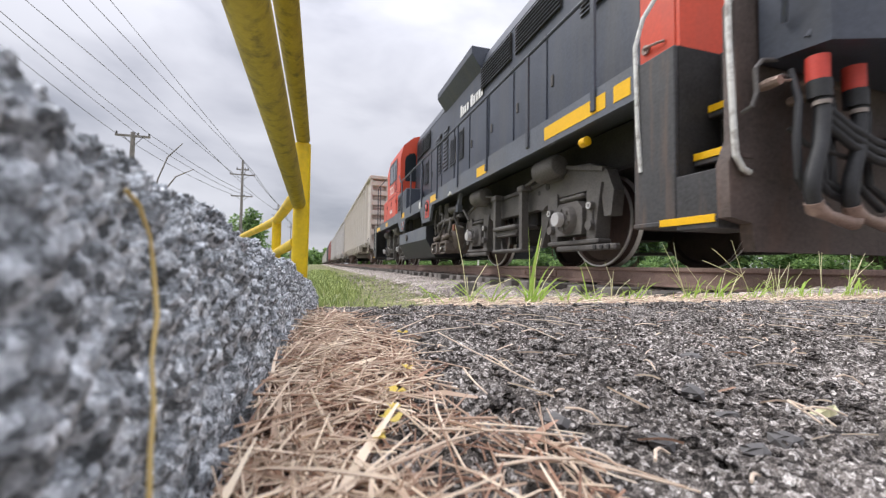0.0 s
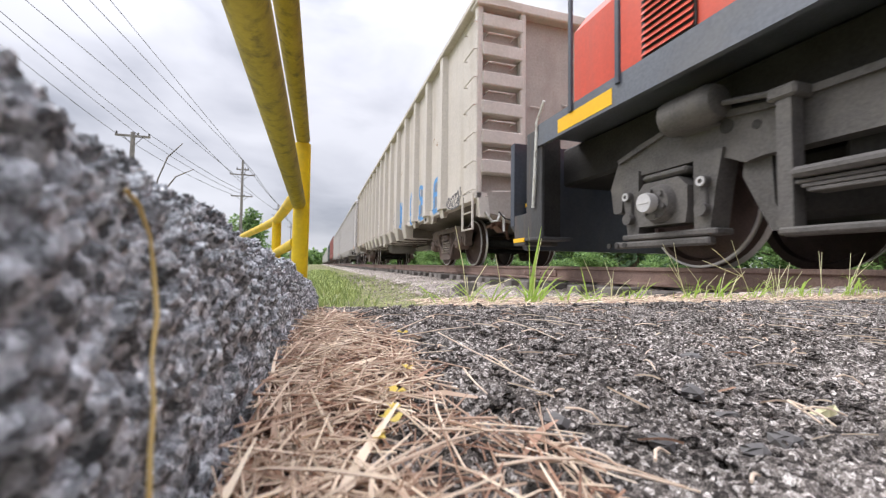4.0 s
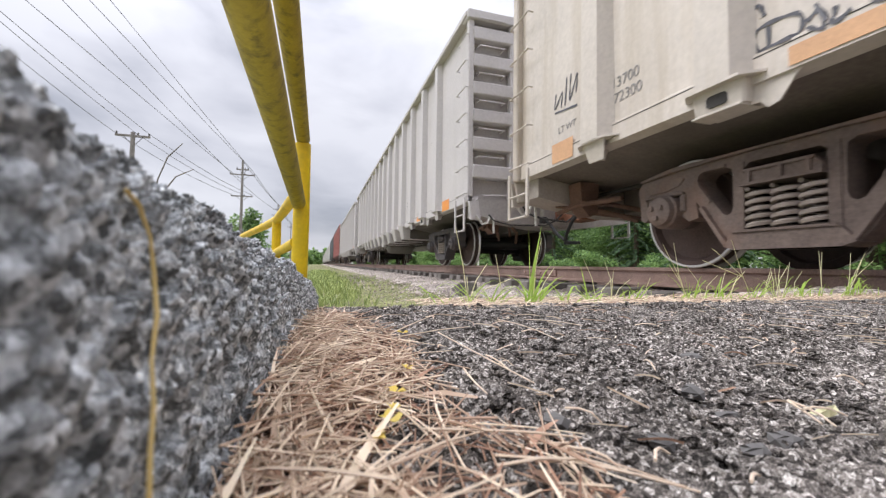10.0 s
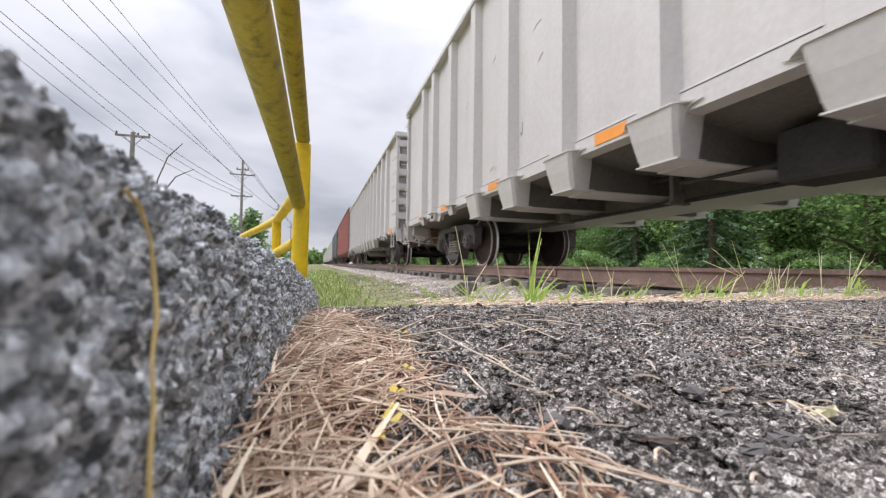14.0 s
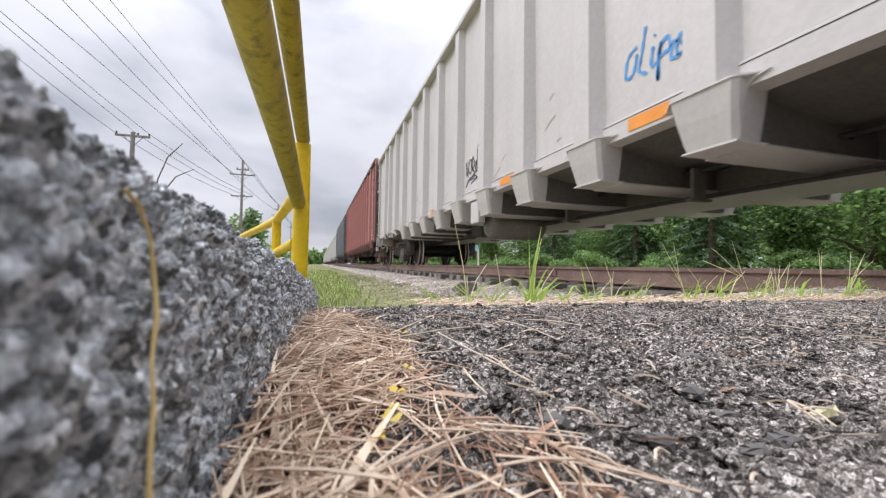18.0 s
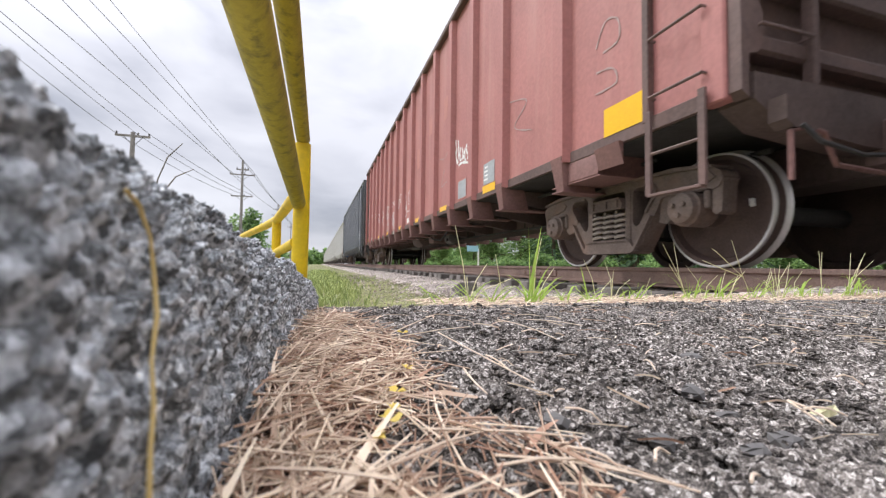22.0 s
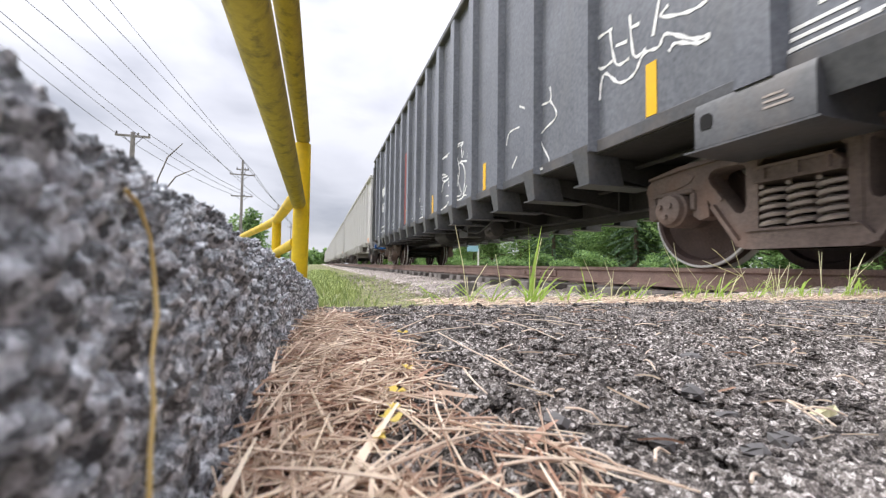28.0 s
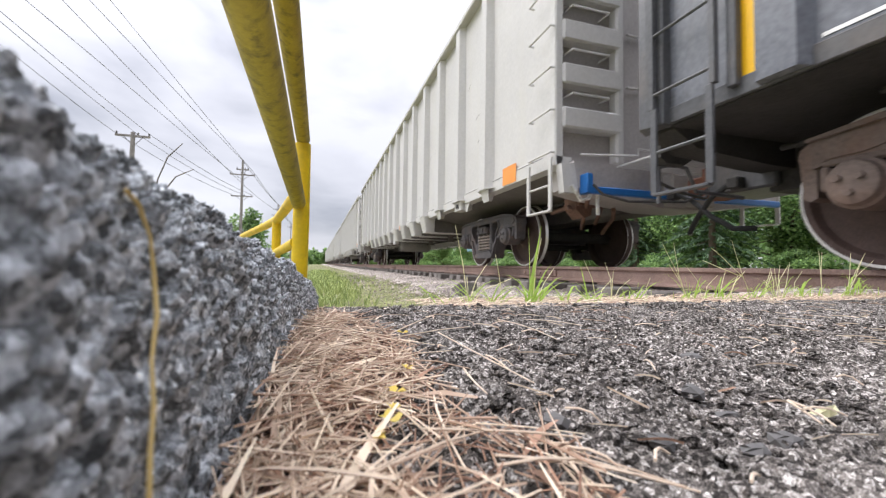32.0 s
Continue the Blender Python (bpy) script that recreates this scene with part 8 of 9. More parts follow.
spray(car_a, BLACK_SPRAY, 0.022, "", [(7.41, 1.56), (7.28, 1.7), (7.24, 1.55), (7.36, 1.61)], [(7.24, 1.68), (7.17, 1.48), (7.08, 1.56), (7.13, 1.41)], [(7.08, 1.93), (7.05, 1.66), (7.13, 1.43)], [(7.08, 1.92), (6.84, 1.83)], [(6.88, 1.84), (7.03, 1.65), (7.02, 1.4)], [(6.97, 1.62), (6.93, 1.34), (7.0, 1.3)], [(7.47, 1.4), (7.3, 1.43), (7.03, 1.34), (6.84, 1.27)], [(7.36, 1.44), (7.27, 1.26), (7.21, 1.36)], [(7.25, 1.15), (7.09, 1.19), (7.13, 1.32), (7.24, 1.27), (7.11, 1.12)])
spray(car_a, BLACK_SPRAY, 0.028, "", [(11.03, 1.65), (10.89, 1.85), (10.85, 1.64), (10.94, 1.72)], [(10.8, 1.78), (10.77, 1.58), (10.65, 1.62), (10.72, 1.51)], [(10.7, 1.83), (10.65, 1.96), (10.34, 1.79)], [(10.6, 1.91), (10.57, 1.62), (10.62, 1.47)], [(10.49, 1.81), (10.55, 1.44)], [(11.12, 1.54), (10.88, 1.54), (10.55, 1.44), (10.34, 1.28)], [(10.88, 1.42), (10.76, 1.31), (10.81, 1.43)], [(10.7, 1.26), (10.72, 1.39)], [(10.63, 1.22), (10.55, 1.32), (10.6, 1.38), (10.51, 1.18)], [(10.46, 1.18), (10.41, 1.27), (10.34, 1.17), (10.41, 1.07)])
spray(car_a, BLACK_SPRAY, 0.014, "", [(13.21, 1.74), (13.11, 1.47), (12.99, 1.71), (13.18, 1.81)], [(12.91, 1.72), (12.86, 1.48)], [(12.77, 1.93), (12.81, 1.43)])
spray(car_a, BLACK_SPRAY, 0.02, "", [(15.55, 1.79), (15.59, 1.58), (15.47, 1.46)], [(15.42, 1.76), (15.45, 1.53), (15.35, 1.58)], [(15.3, 1.74), (15.31, 1.49)], [(15.23, 1.77), (15.25, 1.49), (15.14, 1.71), (15.16, 1.49)], [(15.06, 1.9), (15.02, 1.78), (15.1, 1.52)], [(15.47, 1.38), (15.19, 1.4)], [(15.3, 1.38), (15.39, 1.04)], [(15.19, 1.35), (15.22, 1.08), (15.08, 1.19)], [(15.46, 1.06), (15.06, 1.04)], [(16.73, 1.65), (16.5, 1.65), (16.6, 1.41)], [(16.39, 1.69), (16.42, 1.44), (16.18, 1.68)], [(16.79, 1.5), (16.17, 1.4)], [(16.64, 1.32), (16.59, 1.2)], [(16.42, 1.3), (16.39, 1.17), (16.17, 1.22)])
spray(car_a, BLACK_SPRAY, 0.02, "", [(18.94, 1.79), (18.96, 1.64), (18.83, 1.77), (18.85, 1.62)], [(18.75, 1.89), (18.78, 1.62)], [(18.68, 1.9), (18.7, 1.64), (18.58, 1.86), (18.6, 1.68)], [(18.96, 1.6), (18.58, 1.55)])
spray(car_a, BLACK_SPRAY, 0.025, "", [(16.97, 1.44), (16.91, 1.48), (16.88, 1.4)], [(16.92, 1.21), (16.92, 1.34), (16.72, 1.32), (16.72, 1.21), (16.92, 1.21)], [(16.86, 1.22), (16.86, 1.33)], [(16.68, 1.25), (16.62, 1.28), (16.6, 1.17), (16.68, 1.22)], [(16.56, 1.26), (16.56, 1.17), (16.49, 1.2)])
spray(car_a, BLACK_SPRAY, 0.02, "", [(11.01, 1.53), (10.6, 1.68), (10.83, 1.91), (10.56, 1.99)], [(10.5, 1.27), (10.73, 1.59), (10.44, 1.65)], [(10.6, 2.01), (10.46, 2.12)])
FADED_ORANGE = material("faded_orange", (0.62, 0.36, 0.20), 0.5, dark=0.8, light=1.15)
reflectors(car_a, FADED_ORANGE, ((8.02, 8.34, 1.05, 1.14), (11.58, 12.1, 1.05, 1.14), (13.86, 14.24, 1.05, 1.14), (16.1, 16.75, 1.05, 1.15), (18.62, 18.98, 1.06, 1.26)))
lettering("213700", 0.125, STENCIL, car_a, Matrix.Translation((SX, 18.17, 1.49)) @ TO_SIDE, label="faded stencilled weight figures")
lettering("72300", 0.125, STENCIL, car_a, Matrix.Translation((SX, 18.08, 1.36)) @ TO_SIDE, label="faded stencilled weight figures")
lettering("LT WT", 0.10, STENCIL, car_a, Matrix.Translation((SX, 18.90, 1.36)) @ TO_SIDE, label="faded stencilled words")
# grey-white cars
for car in (car_b, car_c):
    reflectors(car, STRIPE_ORANGE, [(1.08, 1.52, 1.05, 1.25)] + [(10.05 + 1.177 * k + 0.31, 10.05 + 1.177 * k + 0.70, 1.065, 1.165) for k in (-6, -4, -2, 1, 3, 5)] + [(18.25, 18.53, 1.07, 1.29)])
    for k in range(6):
        patch(1.8 + 0.012 * k, 2.12 - 0.02 * (k % 3), 1.40 + 0.09 * k, 1.43 + 0.09 * k, SX, GREY_SPRAY, car, "stencil", "small faded stencilled line")
    if car is car_b:
        for k in range(2):
            patch(17.35, 17.75 - 0.1 * k, 1.42 + 0.14 * k, 1.45 + 0.14 * k, SX, GREY_SPRAY, car, "stencil", "small faded stencilled line")
    for y in (4.9, 9.7, 13.3):
        ribbon([(y, 1.75), (y, 1.64), (y + 0.03, 1.60), (y + 0.05, 1.64)], 0.012, SX, BLACK_SPRAY, car, "chalk_mark", "small chalk hook mark")
lettering("LD LMT", 0.105, STENCIL, car_c, Matrix.Translation((SX, 18.55, 1.47)) @ TO_SIDE, label="faded stencilled words")
lettering("214800", 0.125, STENCIL, car_c, Matrix.Translation((SX, 17.80, 1.51)) @ TO_SIDE, label="faded stencilled weight figures")
lettering("71200", 0.125, STENCIL, car_c, Matrix.Translation((SX, 17.74, 1.37)) @ TO_SIDE, label="faded stencilled weight figures")
lettering("LT WT", 0.105, STENCIL, car_c, Matrix.Translation((SX, 18.55, 1.35)) @ TO_SIDE, label="faded stencilled words")
spray(car_c, BLUE_PAINT, 0.032, "blue spray-paint tag", [(5.97, 1.72), (6.06, 1.67), (6.09, 1.52), (6.01, 1.52), (5.97, 1.66)], [(5.88, 1.83), (5.92, 1.64), (5.95, 1.52), (5.87, 1.46)], [(5.81, 1.64), (5.83, 1.5), (5.78, 1.5)], [(5.8, 1.71), (5.79, 1.72)], [(5.74, 1.64), (5.77, 1.36), (5.76, 1.56), (5.69, 1.65), (5.66, 1.56), (5.74, 1.53)], [(5.57, 1.56), (5.64, 1.57), (5.65, 1.47), (5.57, 1.46)], [(5.5, 1.61), (5.59, 1.59), (5.6, 1.48), (5.5, 1.47)], [(5.57, 1.53), (5.51, 1.55)])
spray(car_c, BLACK_SPRAY, 0.03, "", [(9.51, 1.52), (9.47, 1.75), (9.36, 1.53)], [(9.27, 1.89), (9.3, 1.48)], [(9.55, 1.33), (9.15, 1.41)], [(9.51, 1.44), (9.22, 1.5)])
spray(car_c, BLACK_SPRAY, 0.032, "black spray-paint tag", [(9.77, 1.72), (9.75, 1.49), (9.69, 1.58), (9.68, 1.45)], [(9.62, 1.71), (9.65, 1.57), (9.56, 1.49), (9.54, 1.7), (9.62, 1.72)], [(9.49, 1.73), (9.49, 1.53), (9.41, 1.61)], [(9.48, 1.56), (9.4, 1.48)], [(9.37, 1.5), (9.33, 1.66), (9.29, 1.48)], [(9.25, 1.61), (9.25, 1.5), (9.19, 1.46), (9.15, 1.54)], [(9.77, 1.3), (9.67, 1.4), (9.45, 1.43), (9.33, 1.41), (9.28, 1.37), (9.13, 1.34)], [(9.75, 1.32), (9.63, 1.39), (9.41, 1.39)])
spray(car_c, GREY_SPRAY, 0.018, "", [(2.43, 1.7), (2.42, 1.36), (2.35, 1.49)], [(2.29, 1.57), (2.3, 1.36), (2.19, 1.55), (2.18, 1.31)], [(2.11, 1.6), (2.12, 1.33), (2.02, 1.52), (2.0, 1.31)], [(1.95, 1.54), (1.92, 1.24)], [(2.45, 1.59), (1.9, 1.52)], [(3.55, 1.5), (3.38, 1.68), (3.23, 1.76), (3.21, 1.45)], [(3.13, 1.43), (3.0, 1.56)], [(3.49, 1.59), (3.04, 1.53)])
for car in (car_b, car_c):
    part("card_holder", Mesh().box(-1.525, -1.505, 3.28, 3.53, 1.222, 1.30, 0.004).box(-1.535, -1.525, 3.28, 3.53, 1.222, 1.235).box(-1.535, -1.525, 3.27, 3.285, 1.222, 1.31), DUST_STEEL, car, "small steel card holder above the sill")
# pale cars
for car in [car_d] + far_cars:
    reflectors(car, STRIPE_ORANGE, ((0.92, 1.30, 1.05, 1.28), (8.05, 8.48, 1.06, 1.15), (15.6, 16.0, 1.06, 1.15)))
part("uncoupling_bar", Mesh().box(-1.35, 1.3, -0.24, -0.17, 0.72, 0.79, 0.01).box(-1.35, -1.28, -0.24, -0.10, 0.72, 0.92, 0.01), BLUE_LEVER, car_d, "blue uncoupling bar")
for k in range(3):
    patch(4.35, 4.65, 1.9 + 0.2 * k, 2.05 + 0.2 * k, SX, BLACK_SPRAY, car_d, "stencil", "dark stencilled block")
for k in range(6):
    patch(1.9, 2.1, 1.35 + 0.09 * k, 1.38 + 0.09 * k, SX, GREY_SPRAY, car_d, "stencil", "small faded stencilled line")
# red gondola
for y0, y1, z0, z1 in ((0.62, 1.08, 1.10, 1.34), (3.32, 3.76, 1.06, 1.17), (5.53, 5.98, 1.06, 1.15), (7.7, 8.14, 1.06, 1.16), (9.9, 10.3, 1.06, 1.15), (12.2, 12.6, 1.06, 1.15), (14.4, 14.8, 1.06, 1.15), (16.4, 16.75, 1.06, 1.2), (18.3, 18.5, 1.1, 1.3)):
    patch(y0, y1, z0, z1, -1.527, STRIPE_YELLOW, red_car, "reflector", "yellow reflective strip")
patch(4.5, 4.92, 1.15, 1.47, GXX, GREY_SPRAY, red_car, "marking", "grey painted-out rectangle in a pale frame")
for p in ([(4.92, 1.15), (4.92, 1.47)], [(4.92, 1.47), (4.5, 1.47)], [(4.5, 1.47), (4.5, 1.15)], [(4.5, 1.15), (4.92, 1.15)]):
    ribbon(p, 0.02, GXX - 0.002, PATCH, red_car, "marking", "pale frame line")
patch(3.37, 3.76, 1.19, 1.50, GXX, GREY_SPRAY, red_car, "marking", "grey lube plate")
for k in range(4):
    patch(3.60, 3.74 - 0.03 * (k % 2), 1.25 + 0.06 * k, 1.275 + 0.06 * k, GXX - 0.002, WHITE_SPRAY, red_car, "stencil", "small white stencilled line")
patch(8.9, 9.23, 1.15, 1.28, GXX, WHITE_SPRAY, red_car, "marking", "white scraped patch")
spray(red_car, CHALK, 0.02, "", [(1.2, 1.94), (1.08, 2.12), (0.93, 2.06), (0.92, 1.88), (1.11, 1.86)], [(1.2, 1.72), (0.99, 1.67), (0.95, 1.53), (1.21, 1.53)], [(2.91, 2.12), (2.46, 1.97), (2.77, 1.75), (2.34, 1.58)])
spray(red_car, WHITE_SPRAY, 0.05, "white spray-paint tag", [(5.07, 2.26), (5.0, 2.03), (5.06, 2.04), (4.97, 1.81), (4.9, 1.98)], [(4.94, 2.23), (4.87, 1.92)], [(4.8, 2.06), (4.83, 1.86), (4.74, 1.83)], [(4.71, 2.03), (4.68, 1.82), (4.6, 1.94), (4.65, 1.91)], [(4.57, 1.99), (4.58, 1.79), (4.52, 1.78)], [(4.51, 2.03), (4.49, 1.88), (4.41, 1.86), (4.46, 1.77)], [(4.44, 1.97), (4.27, 1.9)], [(4.3, 1.94), (4.34, 1.7), (4.27, 1.76)], [(4.32, 1.56), (4.32, 1.52)], [(4.9, 1.76), (4.74, 1.77), (4.41, 1.7)])
spray(red_car, CHALK, 0.02, "", [(6.06, 2.16), (5.75, 2.1), (5.47, 2.23)], [(5.74, 1.88), (5.95, 1.57), (5.56, 1.6), (5.51, 1.35)])
spray(red_car, WHITE_SPRAY, 0.028, "white spray-paint line", [(9.58, 2.06), (9.35, 1.85), (9.33, 1.66), (9.44, 1.57)], [(9.58, 1.7), (9.38, 1.66), (9.15, 1.47), (8.86, 1.5)], [(9.38, 1.65), (9.31, 1.42), (9.52, 1.34)], [(8.94, 1.99), (9.06, 1.94), (9.02, 1.74), (8.88, 1.93), (8.99, 2.03)], [(9.15, 1.68), (8.75, 1.65)], [(10.56, 1.98), (10.45, 1.71), (10.24, 2.09), (9.86, 2.09)], [(10.31, 1.93), (9.86, 1.77)], [(10.53, 2.0), (9.86, 1.92)], [(12.07, 1.86), (11.61, 1.91), (11.51, 2.07), (11.11, 1.8), (11.6, 1.59)], [(11.4, 2.0), (11.03, 2.14)], [(11.5, 1.56), (11.23, 1.35), (11.38, 1.12)], [(12.74, 1.94), (12.43, 1.25), (12.18, 1.55), (12.59, 1.73)], [(12.89, 2.08), (12.07, 2.04)], [(13.92, 2.02), (13.52, 1.48), (13.36, 1.7)], [(15.0, 2.02), (14.51, 1.53), (14.61, 1.03)], [(16.7, 2.22), (15.51, 2.12)], [(18.18, 2.18), (16.38, 2.16), (16.6, 0.97)])
spray(red_car, WHITE_SPRAY, 0.035, "white spray-paint line", [(14.0, 2.08), (13.64, 2.0), (13.49, 1.76), (13.23, 1.22)], [(13.58, 1.76), (13.19, 1.98)], [(13.52, 1.74), (13.13, 1.77)], [(12.82, 1.78), (12.56, 1.81), (12.34, 1.72), (12.21, 1.59), (12.13, 1.43), (12.16, 1.29)], [(12.68, 1.64), (12.48, 1.64), (12.38, 1.46), (12.43, 1.27), (12.6, 1.2), (12.74, 1.37), (12.74, 1.69), (12.6, 1.93), (12.81, 2.08)], [(12.6, 1.88), (12.22, 2.11), (11.99, 1.73), (12.02, 2.03)], [(11.99, 1.89), (11.73, 1.98)], [(11.78, 1.81), (11.61, 1.55), (11.46, 1.3), (11.42, 1.41), (11.34, 1.39), (11.31, 1.3)], [(11.38, 1.24), (11.35, 1.3), (11.24, 1.25), (11.19, 1.14), (11.21, 1.05), (11.3, 0.98)], [(11.21, 1.69), (11.39, 1.68), (11.22, 1.37)], [(15.02, 2.03), (14.68, 2.03), (14.47, 1.75), (14.34, 1.82)], [(14.5, 1.76), (14.41, 1.35), (14.58, 1.0)], [(16.12, 1.98), (15.5, 2.13), (15.54, 1.9)], [(18.64, 1.78), (17.9, 2.15)], [(18.53, 2.23), (17.39, 1.98)], [(18.47, 2.8), (18.12, 2.93), (18.35, 2.42)], [(17.34, 1.04), (16.77, 1.26), (16.51, 0.94)])
lettering("EL", 0.17, WHITE_SPRAY, red_car, Matrix.Translation((GXX, 13.88, 1.60)) @ TO_SIDE, label="white letters")
pr = random.Random(8)
for k in range(9):
    y, z = 5.55 + 1.089 * k + pr.uniform(0.0, 0.25), pr.uniform(1.9, 2.9)
    patch(y, y + pr.uniform(0.2, 0.4), z, z + pr.uniform(0.2, 0.55), GXX + 0.001, PATCH, red_car, "marking", "faded repainted patch", slant=pr.uniform(-0.04, 0.04))
# black gondola
for y0, z0, z1 in ((0.62, 1.10, 2.6), (2.5, 1.12, 1.52), (5.65, 1.12, 1.52), (8.5, 1.12, 1.5), (11.26, 1.12, 1.53), (14.2, 1.12, 1.53), (17.24, 1.10, 2.6)):
    patch(y0, y0 + 0.10, z0, z1, GXX, STRIPE_YELLOW, black_car, "reflector", "upright yellow reflective strip")
for k, w in enumerate((0.36, 0.28, 0.34)):
    patch(1.63 - w, 1.63, 1.125 + 0.05 * k, 1.145 + 0.05 * k, GXX, WHITE_SPRAY, black_car, "marking", "scuffed white painted stripe")
spray(black_car, WHITE_SPRAY, 0.03, "white spray-paint line", [(2.96, 2.01), (3.15, 2.02), (3.22, 1.92), (3.12, 1.74), (2.96, 1.73)], [(2.99, 2.0), (2.92, 1.69), (2.77, 1.66)], [(2.92, 1.84), (2.79, 1.81)], [(2.76, 2.01), (2.72, 1.66), (2.6, 1.65)], [(2.76, 1.9), (2.66, 1.88)], [(2.47, 1.95), (2.53, 1.71)], [(2.39, 1.86), (2.45, 1.81), (2.23, 1.71), (2.09, 1.7)], [(3.12, 1.46), (3.1, 1.61), (3.04, 1.66), (2.88, 1.51), (2.72, 1.51), (2.62, 1.62), (2.48, 1.6), (2.41, 1.66), (2.2, 1.51), (2.08, 1.47), (2.16, 1.46), (2.33, 1.55), (2.39, 1.52)])
spray(black_car, WHITE_SPRAY, 0.025, "white spray-paint line", [(3.92, 1.92), (3.92, 1.77), (4.2, 1.81)], [(3.92, 1.77), (3.8, 1.56), (4.11, 1.44), (3.91, 1.11)], [(4.61, 1.71), (4.88, 1.72), (4.97, 1.58)], [(4.67, 1.36), (4.8, 1.24)], [(4.61, 1.97), (4.45, 1.88)], [(4.42, 1.11), (4.04, 1.06)], [(6.64, 2.08), (7.03, 2.06), (6.88, 1.49), (6.74, 1.21), (7.59, 1.34)], [(8.31, 2.19), (7.52, 2.09)], [(7.94, 2.0), (7.83, 1.68), (7.45, 1.65)], [(8.29, 1.77), (7.51, 1.71)])
spray(black_car, WHITE_SPRAY, 0.035, "white spray-paint line", [(7.24, 2.19), (7.49, 2.13), (8.14, 2.08), (8.06, 1.75)], [(8.06, 1.75), (7.86, 1.8), (7.62, 1.75)], [(7.88, 1.44), (7.76, 1.61), (7.49, 1.64), (7.36, 1.69)], [(7.44, 1.5), (7.4, 1.66)], [(8.14, 1.82), (8.34, 1.7), (8.31, 1.36), (7.97, 1.11), (7.57, 1.14), (7.38, 1.24), (7.28, 1.34), (7.06, 1.27), (6.92, 1.16), (6.71, 1.15), (6.54, 1.18), (6.34, 1.13)], [(7.18, 1.66), (6.99, 1.6)], [(6.63, 2.11), (6.92, 2.15), (7.01, 2.09), (6.9, 1.84), (6.82, 1.67), (6.89, 1.48), (7.02, 1.25)], [(6.82, 1.8), (6.64, 1.72), (6.54, 1.56), (6.54, 1.4), (6.62, 1.19)], [(6.63, 2.11), (6.73, 2.05), (6.69, 1.86), (6.62, 1.96)], [(6.36, 2.02), (6.43, 1.88), (6.41, 1.73), (6.31, 1.75), (6.26, 1.58), (6.29, 1.41), (6.46, 1.31), (6.62, 1.17)], [(6.76, 1.81), (6.41, 1.73)])
spray(black_car, GREY_SPRAY, 0.018, "", [(10.37, 1.42), (10.08, 1.41)], [(10.32, 1.3), (9.99, 1.31)], [(10.6, 1.18), (10.45, 1.23)], [(10.29, 1.39), (10.12, 1.28)], [(10.08, 1.48), (9.99, 1.28)], [(9.63, 1.41), (9.4, 1.37)], [(9.6, 1.34), (9.27, 1.27)], [(9.51, 1.2), (9.25, 1.14)], [(9.4, 1.4), (9.25, 1.36)], [(9.63, 1.23), (9.54, 1.28)], [(9.48, 1.36), (9.4, 1.2)])
spray(black_car, WHITE_SPRAY, 0.03, "", [(9.73, 1.12), (9.54, 1.13), (9.25, 1.12)], [(9.93, 1.37), (9.91, 1.26)], [(9.72, 1.66), (9.73, 1.54)])
spray(black_car, GREY_SPRAY, 0.02, "", [(14.49, 1.54), (14.27, 1.66), (13.98, 1.66)], [(14.43, 1.61), (14.21, 1.67), (13.89, 1.68)], [(14.07, 1.39), (13.98, 1.41)], [(14.05, 1.29), (13.92, 1.29)], [(14.07, 1.23), (13.93, 1.2)], [(13.47, 1.29), (13.5, 1.43), (13.39, 1.46), (13.34, 1.34), (13.44, 1.28)], [(13.44, 1.36), (13.3, 1.34), (13.19, 1.39)], [(13.63, 1.31), (13.5, 1.34), (13.22, 1.22)], [(13.6, 1.21), (13.3, 1.15)], [(13.22, 1.3), (13.06, 1.31)], [(13.0, 1.22), (12.96, 1.3)])
for p in ([(1.66, 1.13), (1.66, 1.50)], [(1.66, 1.50), (1.17, 1.47)], [(1.17, 1.47), (1.17, 1.15)], [(1.17, 1.15), (1.66, 1.13)], [(1.17, 1.31), (1.5, 1.31)], [(1.40, 1.31), (1.40, 1.46)]):
    ribbon(p, 0.018, GXX, WHITE_SPRAY, black_car, "marking", "white line of the lube plate")
for k in range(3):
    patch(1.20, 1.62 - 0.1 * k, 1.55 + 0.045 * k, 1.57 + 0.045 * k, GXX, WHITE_SPRAY, black_car, "stencil", "small white stencilled line")
part("marking", Mesh().lathe([(-0.003, 0.001), (-0.003, 0.11), (0.0, 0.11)], "x", (GXX, 1.43, 1.88), 24), WHITE_SPRAY, black_car, "white painted dot")
for k in range(4):
    patch(15.74 - 0.20 * k, 15.88 - 0.20 * k, 2.62, 2.94, GXX, WHITE_SPRAY, black_car, "marking", "white owner marking")
lettering("6811", 0.51, WHITE_SPRAY, black_car, Matrix.Translation((GXX, 15.88, 2.01)) @ TO_SIDE @ Matrix.Diagonal((0.68, 1, 1, 1)), label="white painted car number")
lettering("LD LMT", 0.125, WHITE_SPRAY, black_car, Matrix.Translation((GXX, 15.90, 1.39)) @ TO_SIDE, label="white stencilled words")
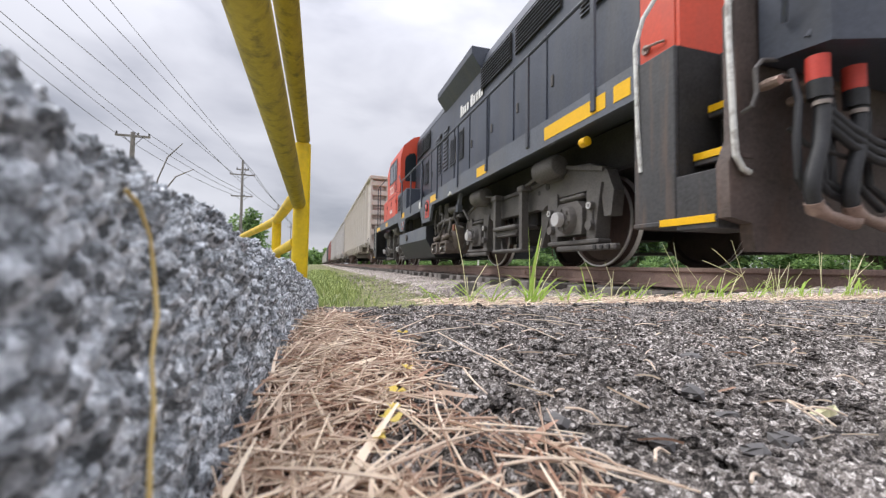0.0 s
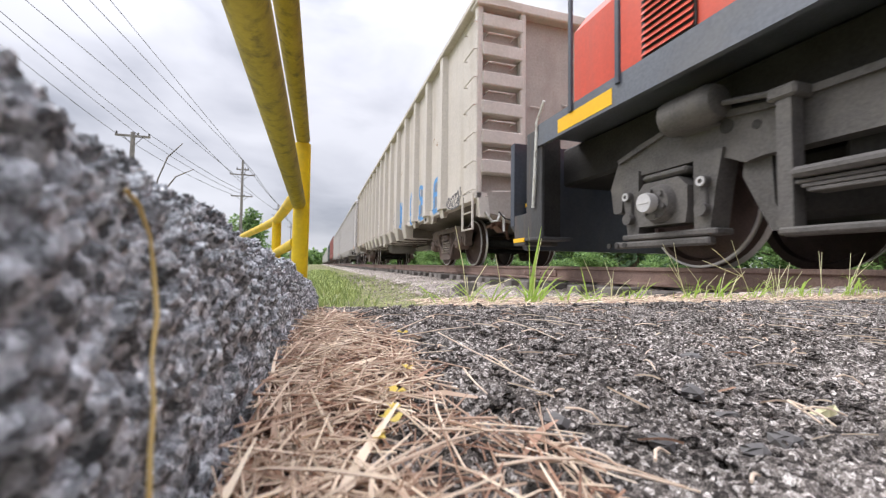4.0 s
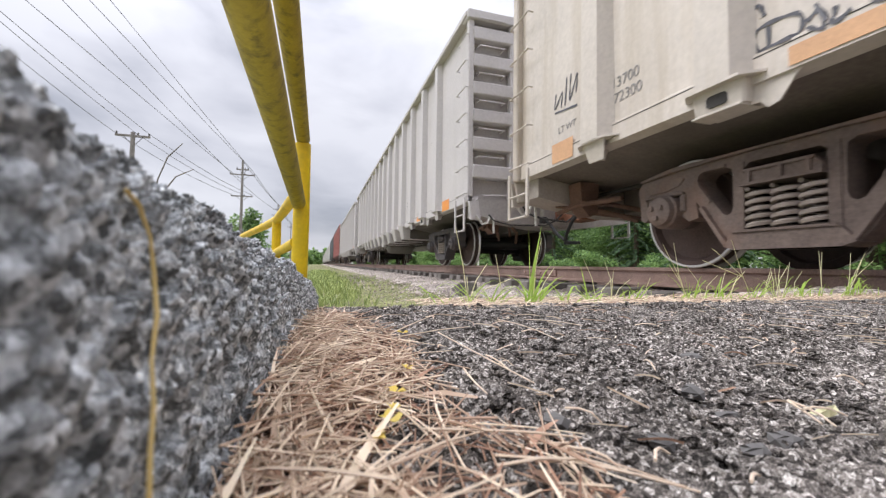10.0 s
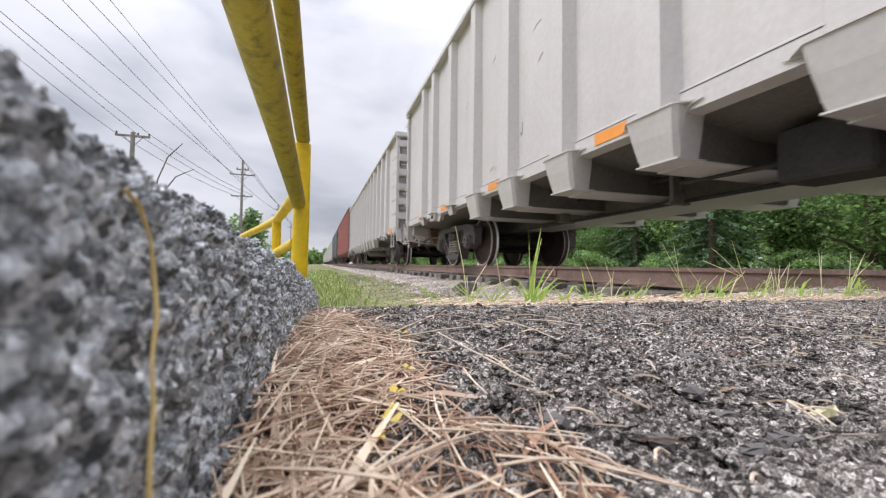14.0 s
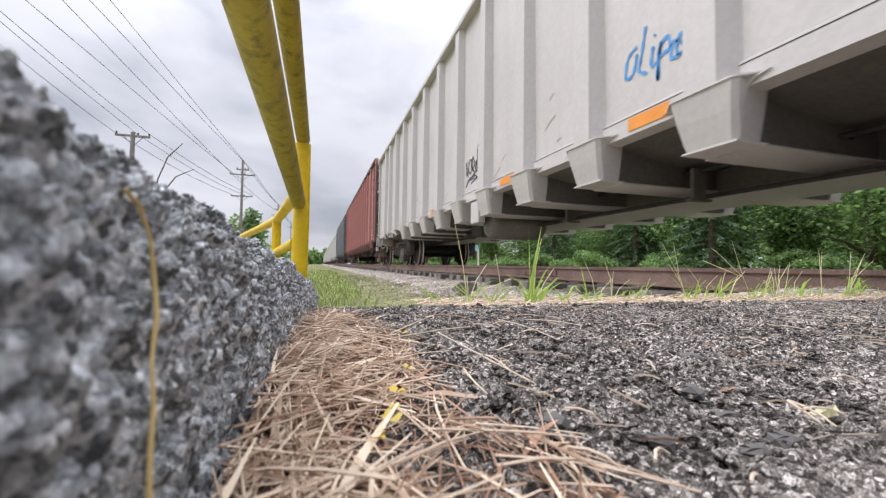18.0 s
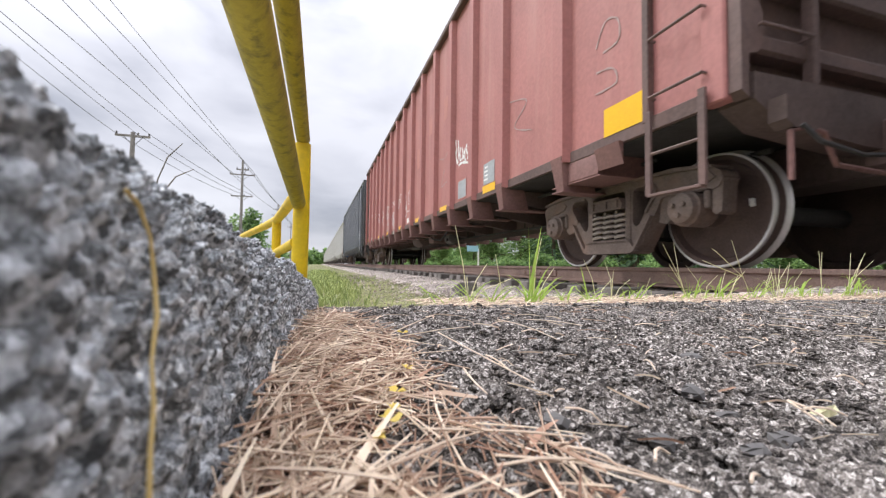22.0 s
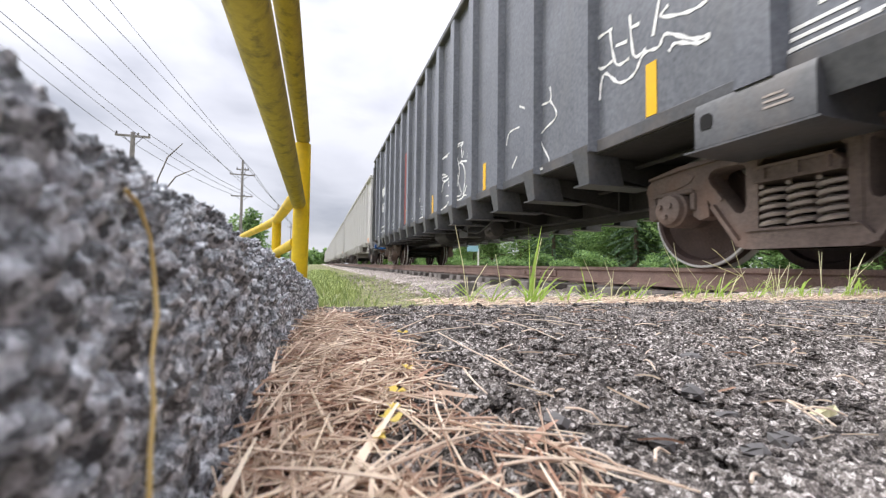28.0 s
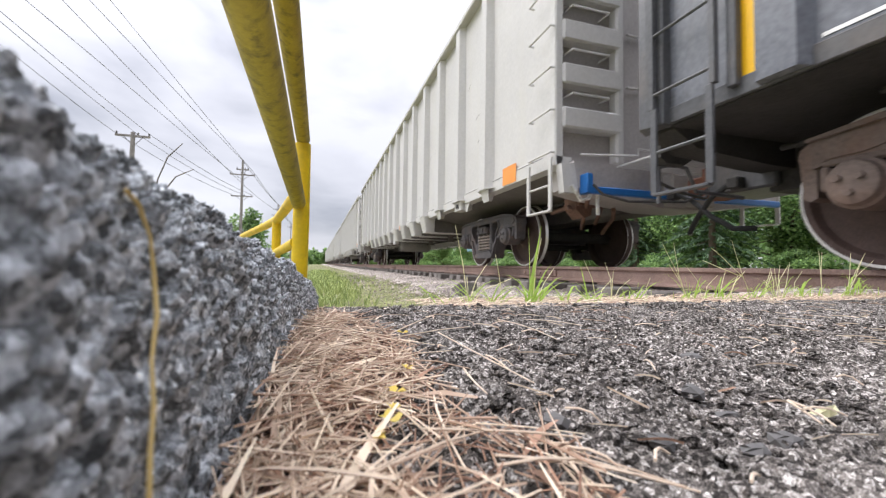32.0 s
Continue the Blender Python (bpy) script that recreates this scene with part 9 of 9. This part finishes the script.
lettering("LT WT", 0.125, WHITE_SPRAY, black_car, Matrix.Translation((GXX, 15.90, 1.23)) @ TO_SIDE, label="white stencilled words")
for k in range(2):
    for q in range(6):
        patch(15.41 - 0.058 * q, 15.445 - 0.058 * q, 1.40 - 0.16 * k, 1.48 - 0.16 * k, GXX, WHITE_SPRAY, black_car, "stencil", "worn white stencilled figure")
patch(16.42, 16.94, 1.13, 1.15, GXX, WHITE_SPRAY, black_car, "stencil", "white stencilled line")
patch(16.38, 16.55, 1.40, 1.50, GXX, PATCH, black_car, "marking", "rubbed pale patch")
RED_FADE = material("faded_red_patch", (0.22, 0.05, 0.045), 0.6, dark=0.8, light=1.2)
patch(11.37, 11.58, 1.15, 3.2, GXX + 0.001, RED_FADE, black_car, "marking", "dull red painted panel")

# rust scratches and scuffs on the pale cars
SCUFF = material("rust_scuff", (0.40, 0.27, 0.17), 0.7, dark=0.7, light=1.2, scale=6, fine=60, bump=0.05)
DUST = material("grey_scuff", (0.40, 0.385, 0.37), 0.6, dark=0.85, light=1.1, scale=6, fine=60, bump=0.03)
sr = random.Random(31)
for car, mat, n in ((car_a, SCUFF, 34), (car_b, DUST, 16), (car_c, DUST, 18), (car_d, DUST, 10)):
    for k in range(n):
        i = sr.randrange(0, 14)
        y = 10.05 + 1.177 * (i - 7) + sr.uniform(0.28, 0.78)
        z = 1.25 + 1.9 * sr.random() ** 1.5
        l_, a_ = sr.uniform(0.06, 0.24), sr.uniform(0.1, 0.8)
        ribbon([(y, z), (y + l_ * 0.5, z - l_ * a_ * 0.5 + 0.015), (y + l_, z - l_ * a_)], sr.uniform(0.008, 0.028), SX + 0.001, mat, car, "scuff", smooth_steps=3)


# ---- movement ----
def motions():
    for thing, y in MOVING:
        walk(thing, [(float(t), pose(TC, y - TRAVEL[t], 0)) for t in range(33)])
    for ws, r, y in ROLLING:
        n = 213
        walk(ws, [(k * 32.0 / n, Matrix.Translation((0, y, r)) @ Matrix.Rotation(travel(k * 32.0 / n) / r, 4, "X")) for k in range(n + 1)])


motions()
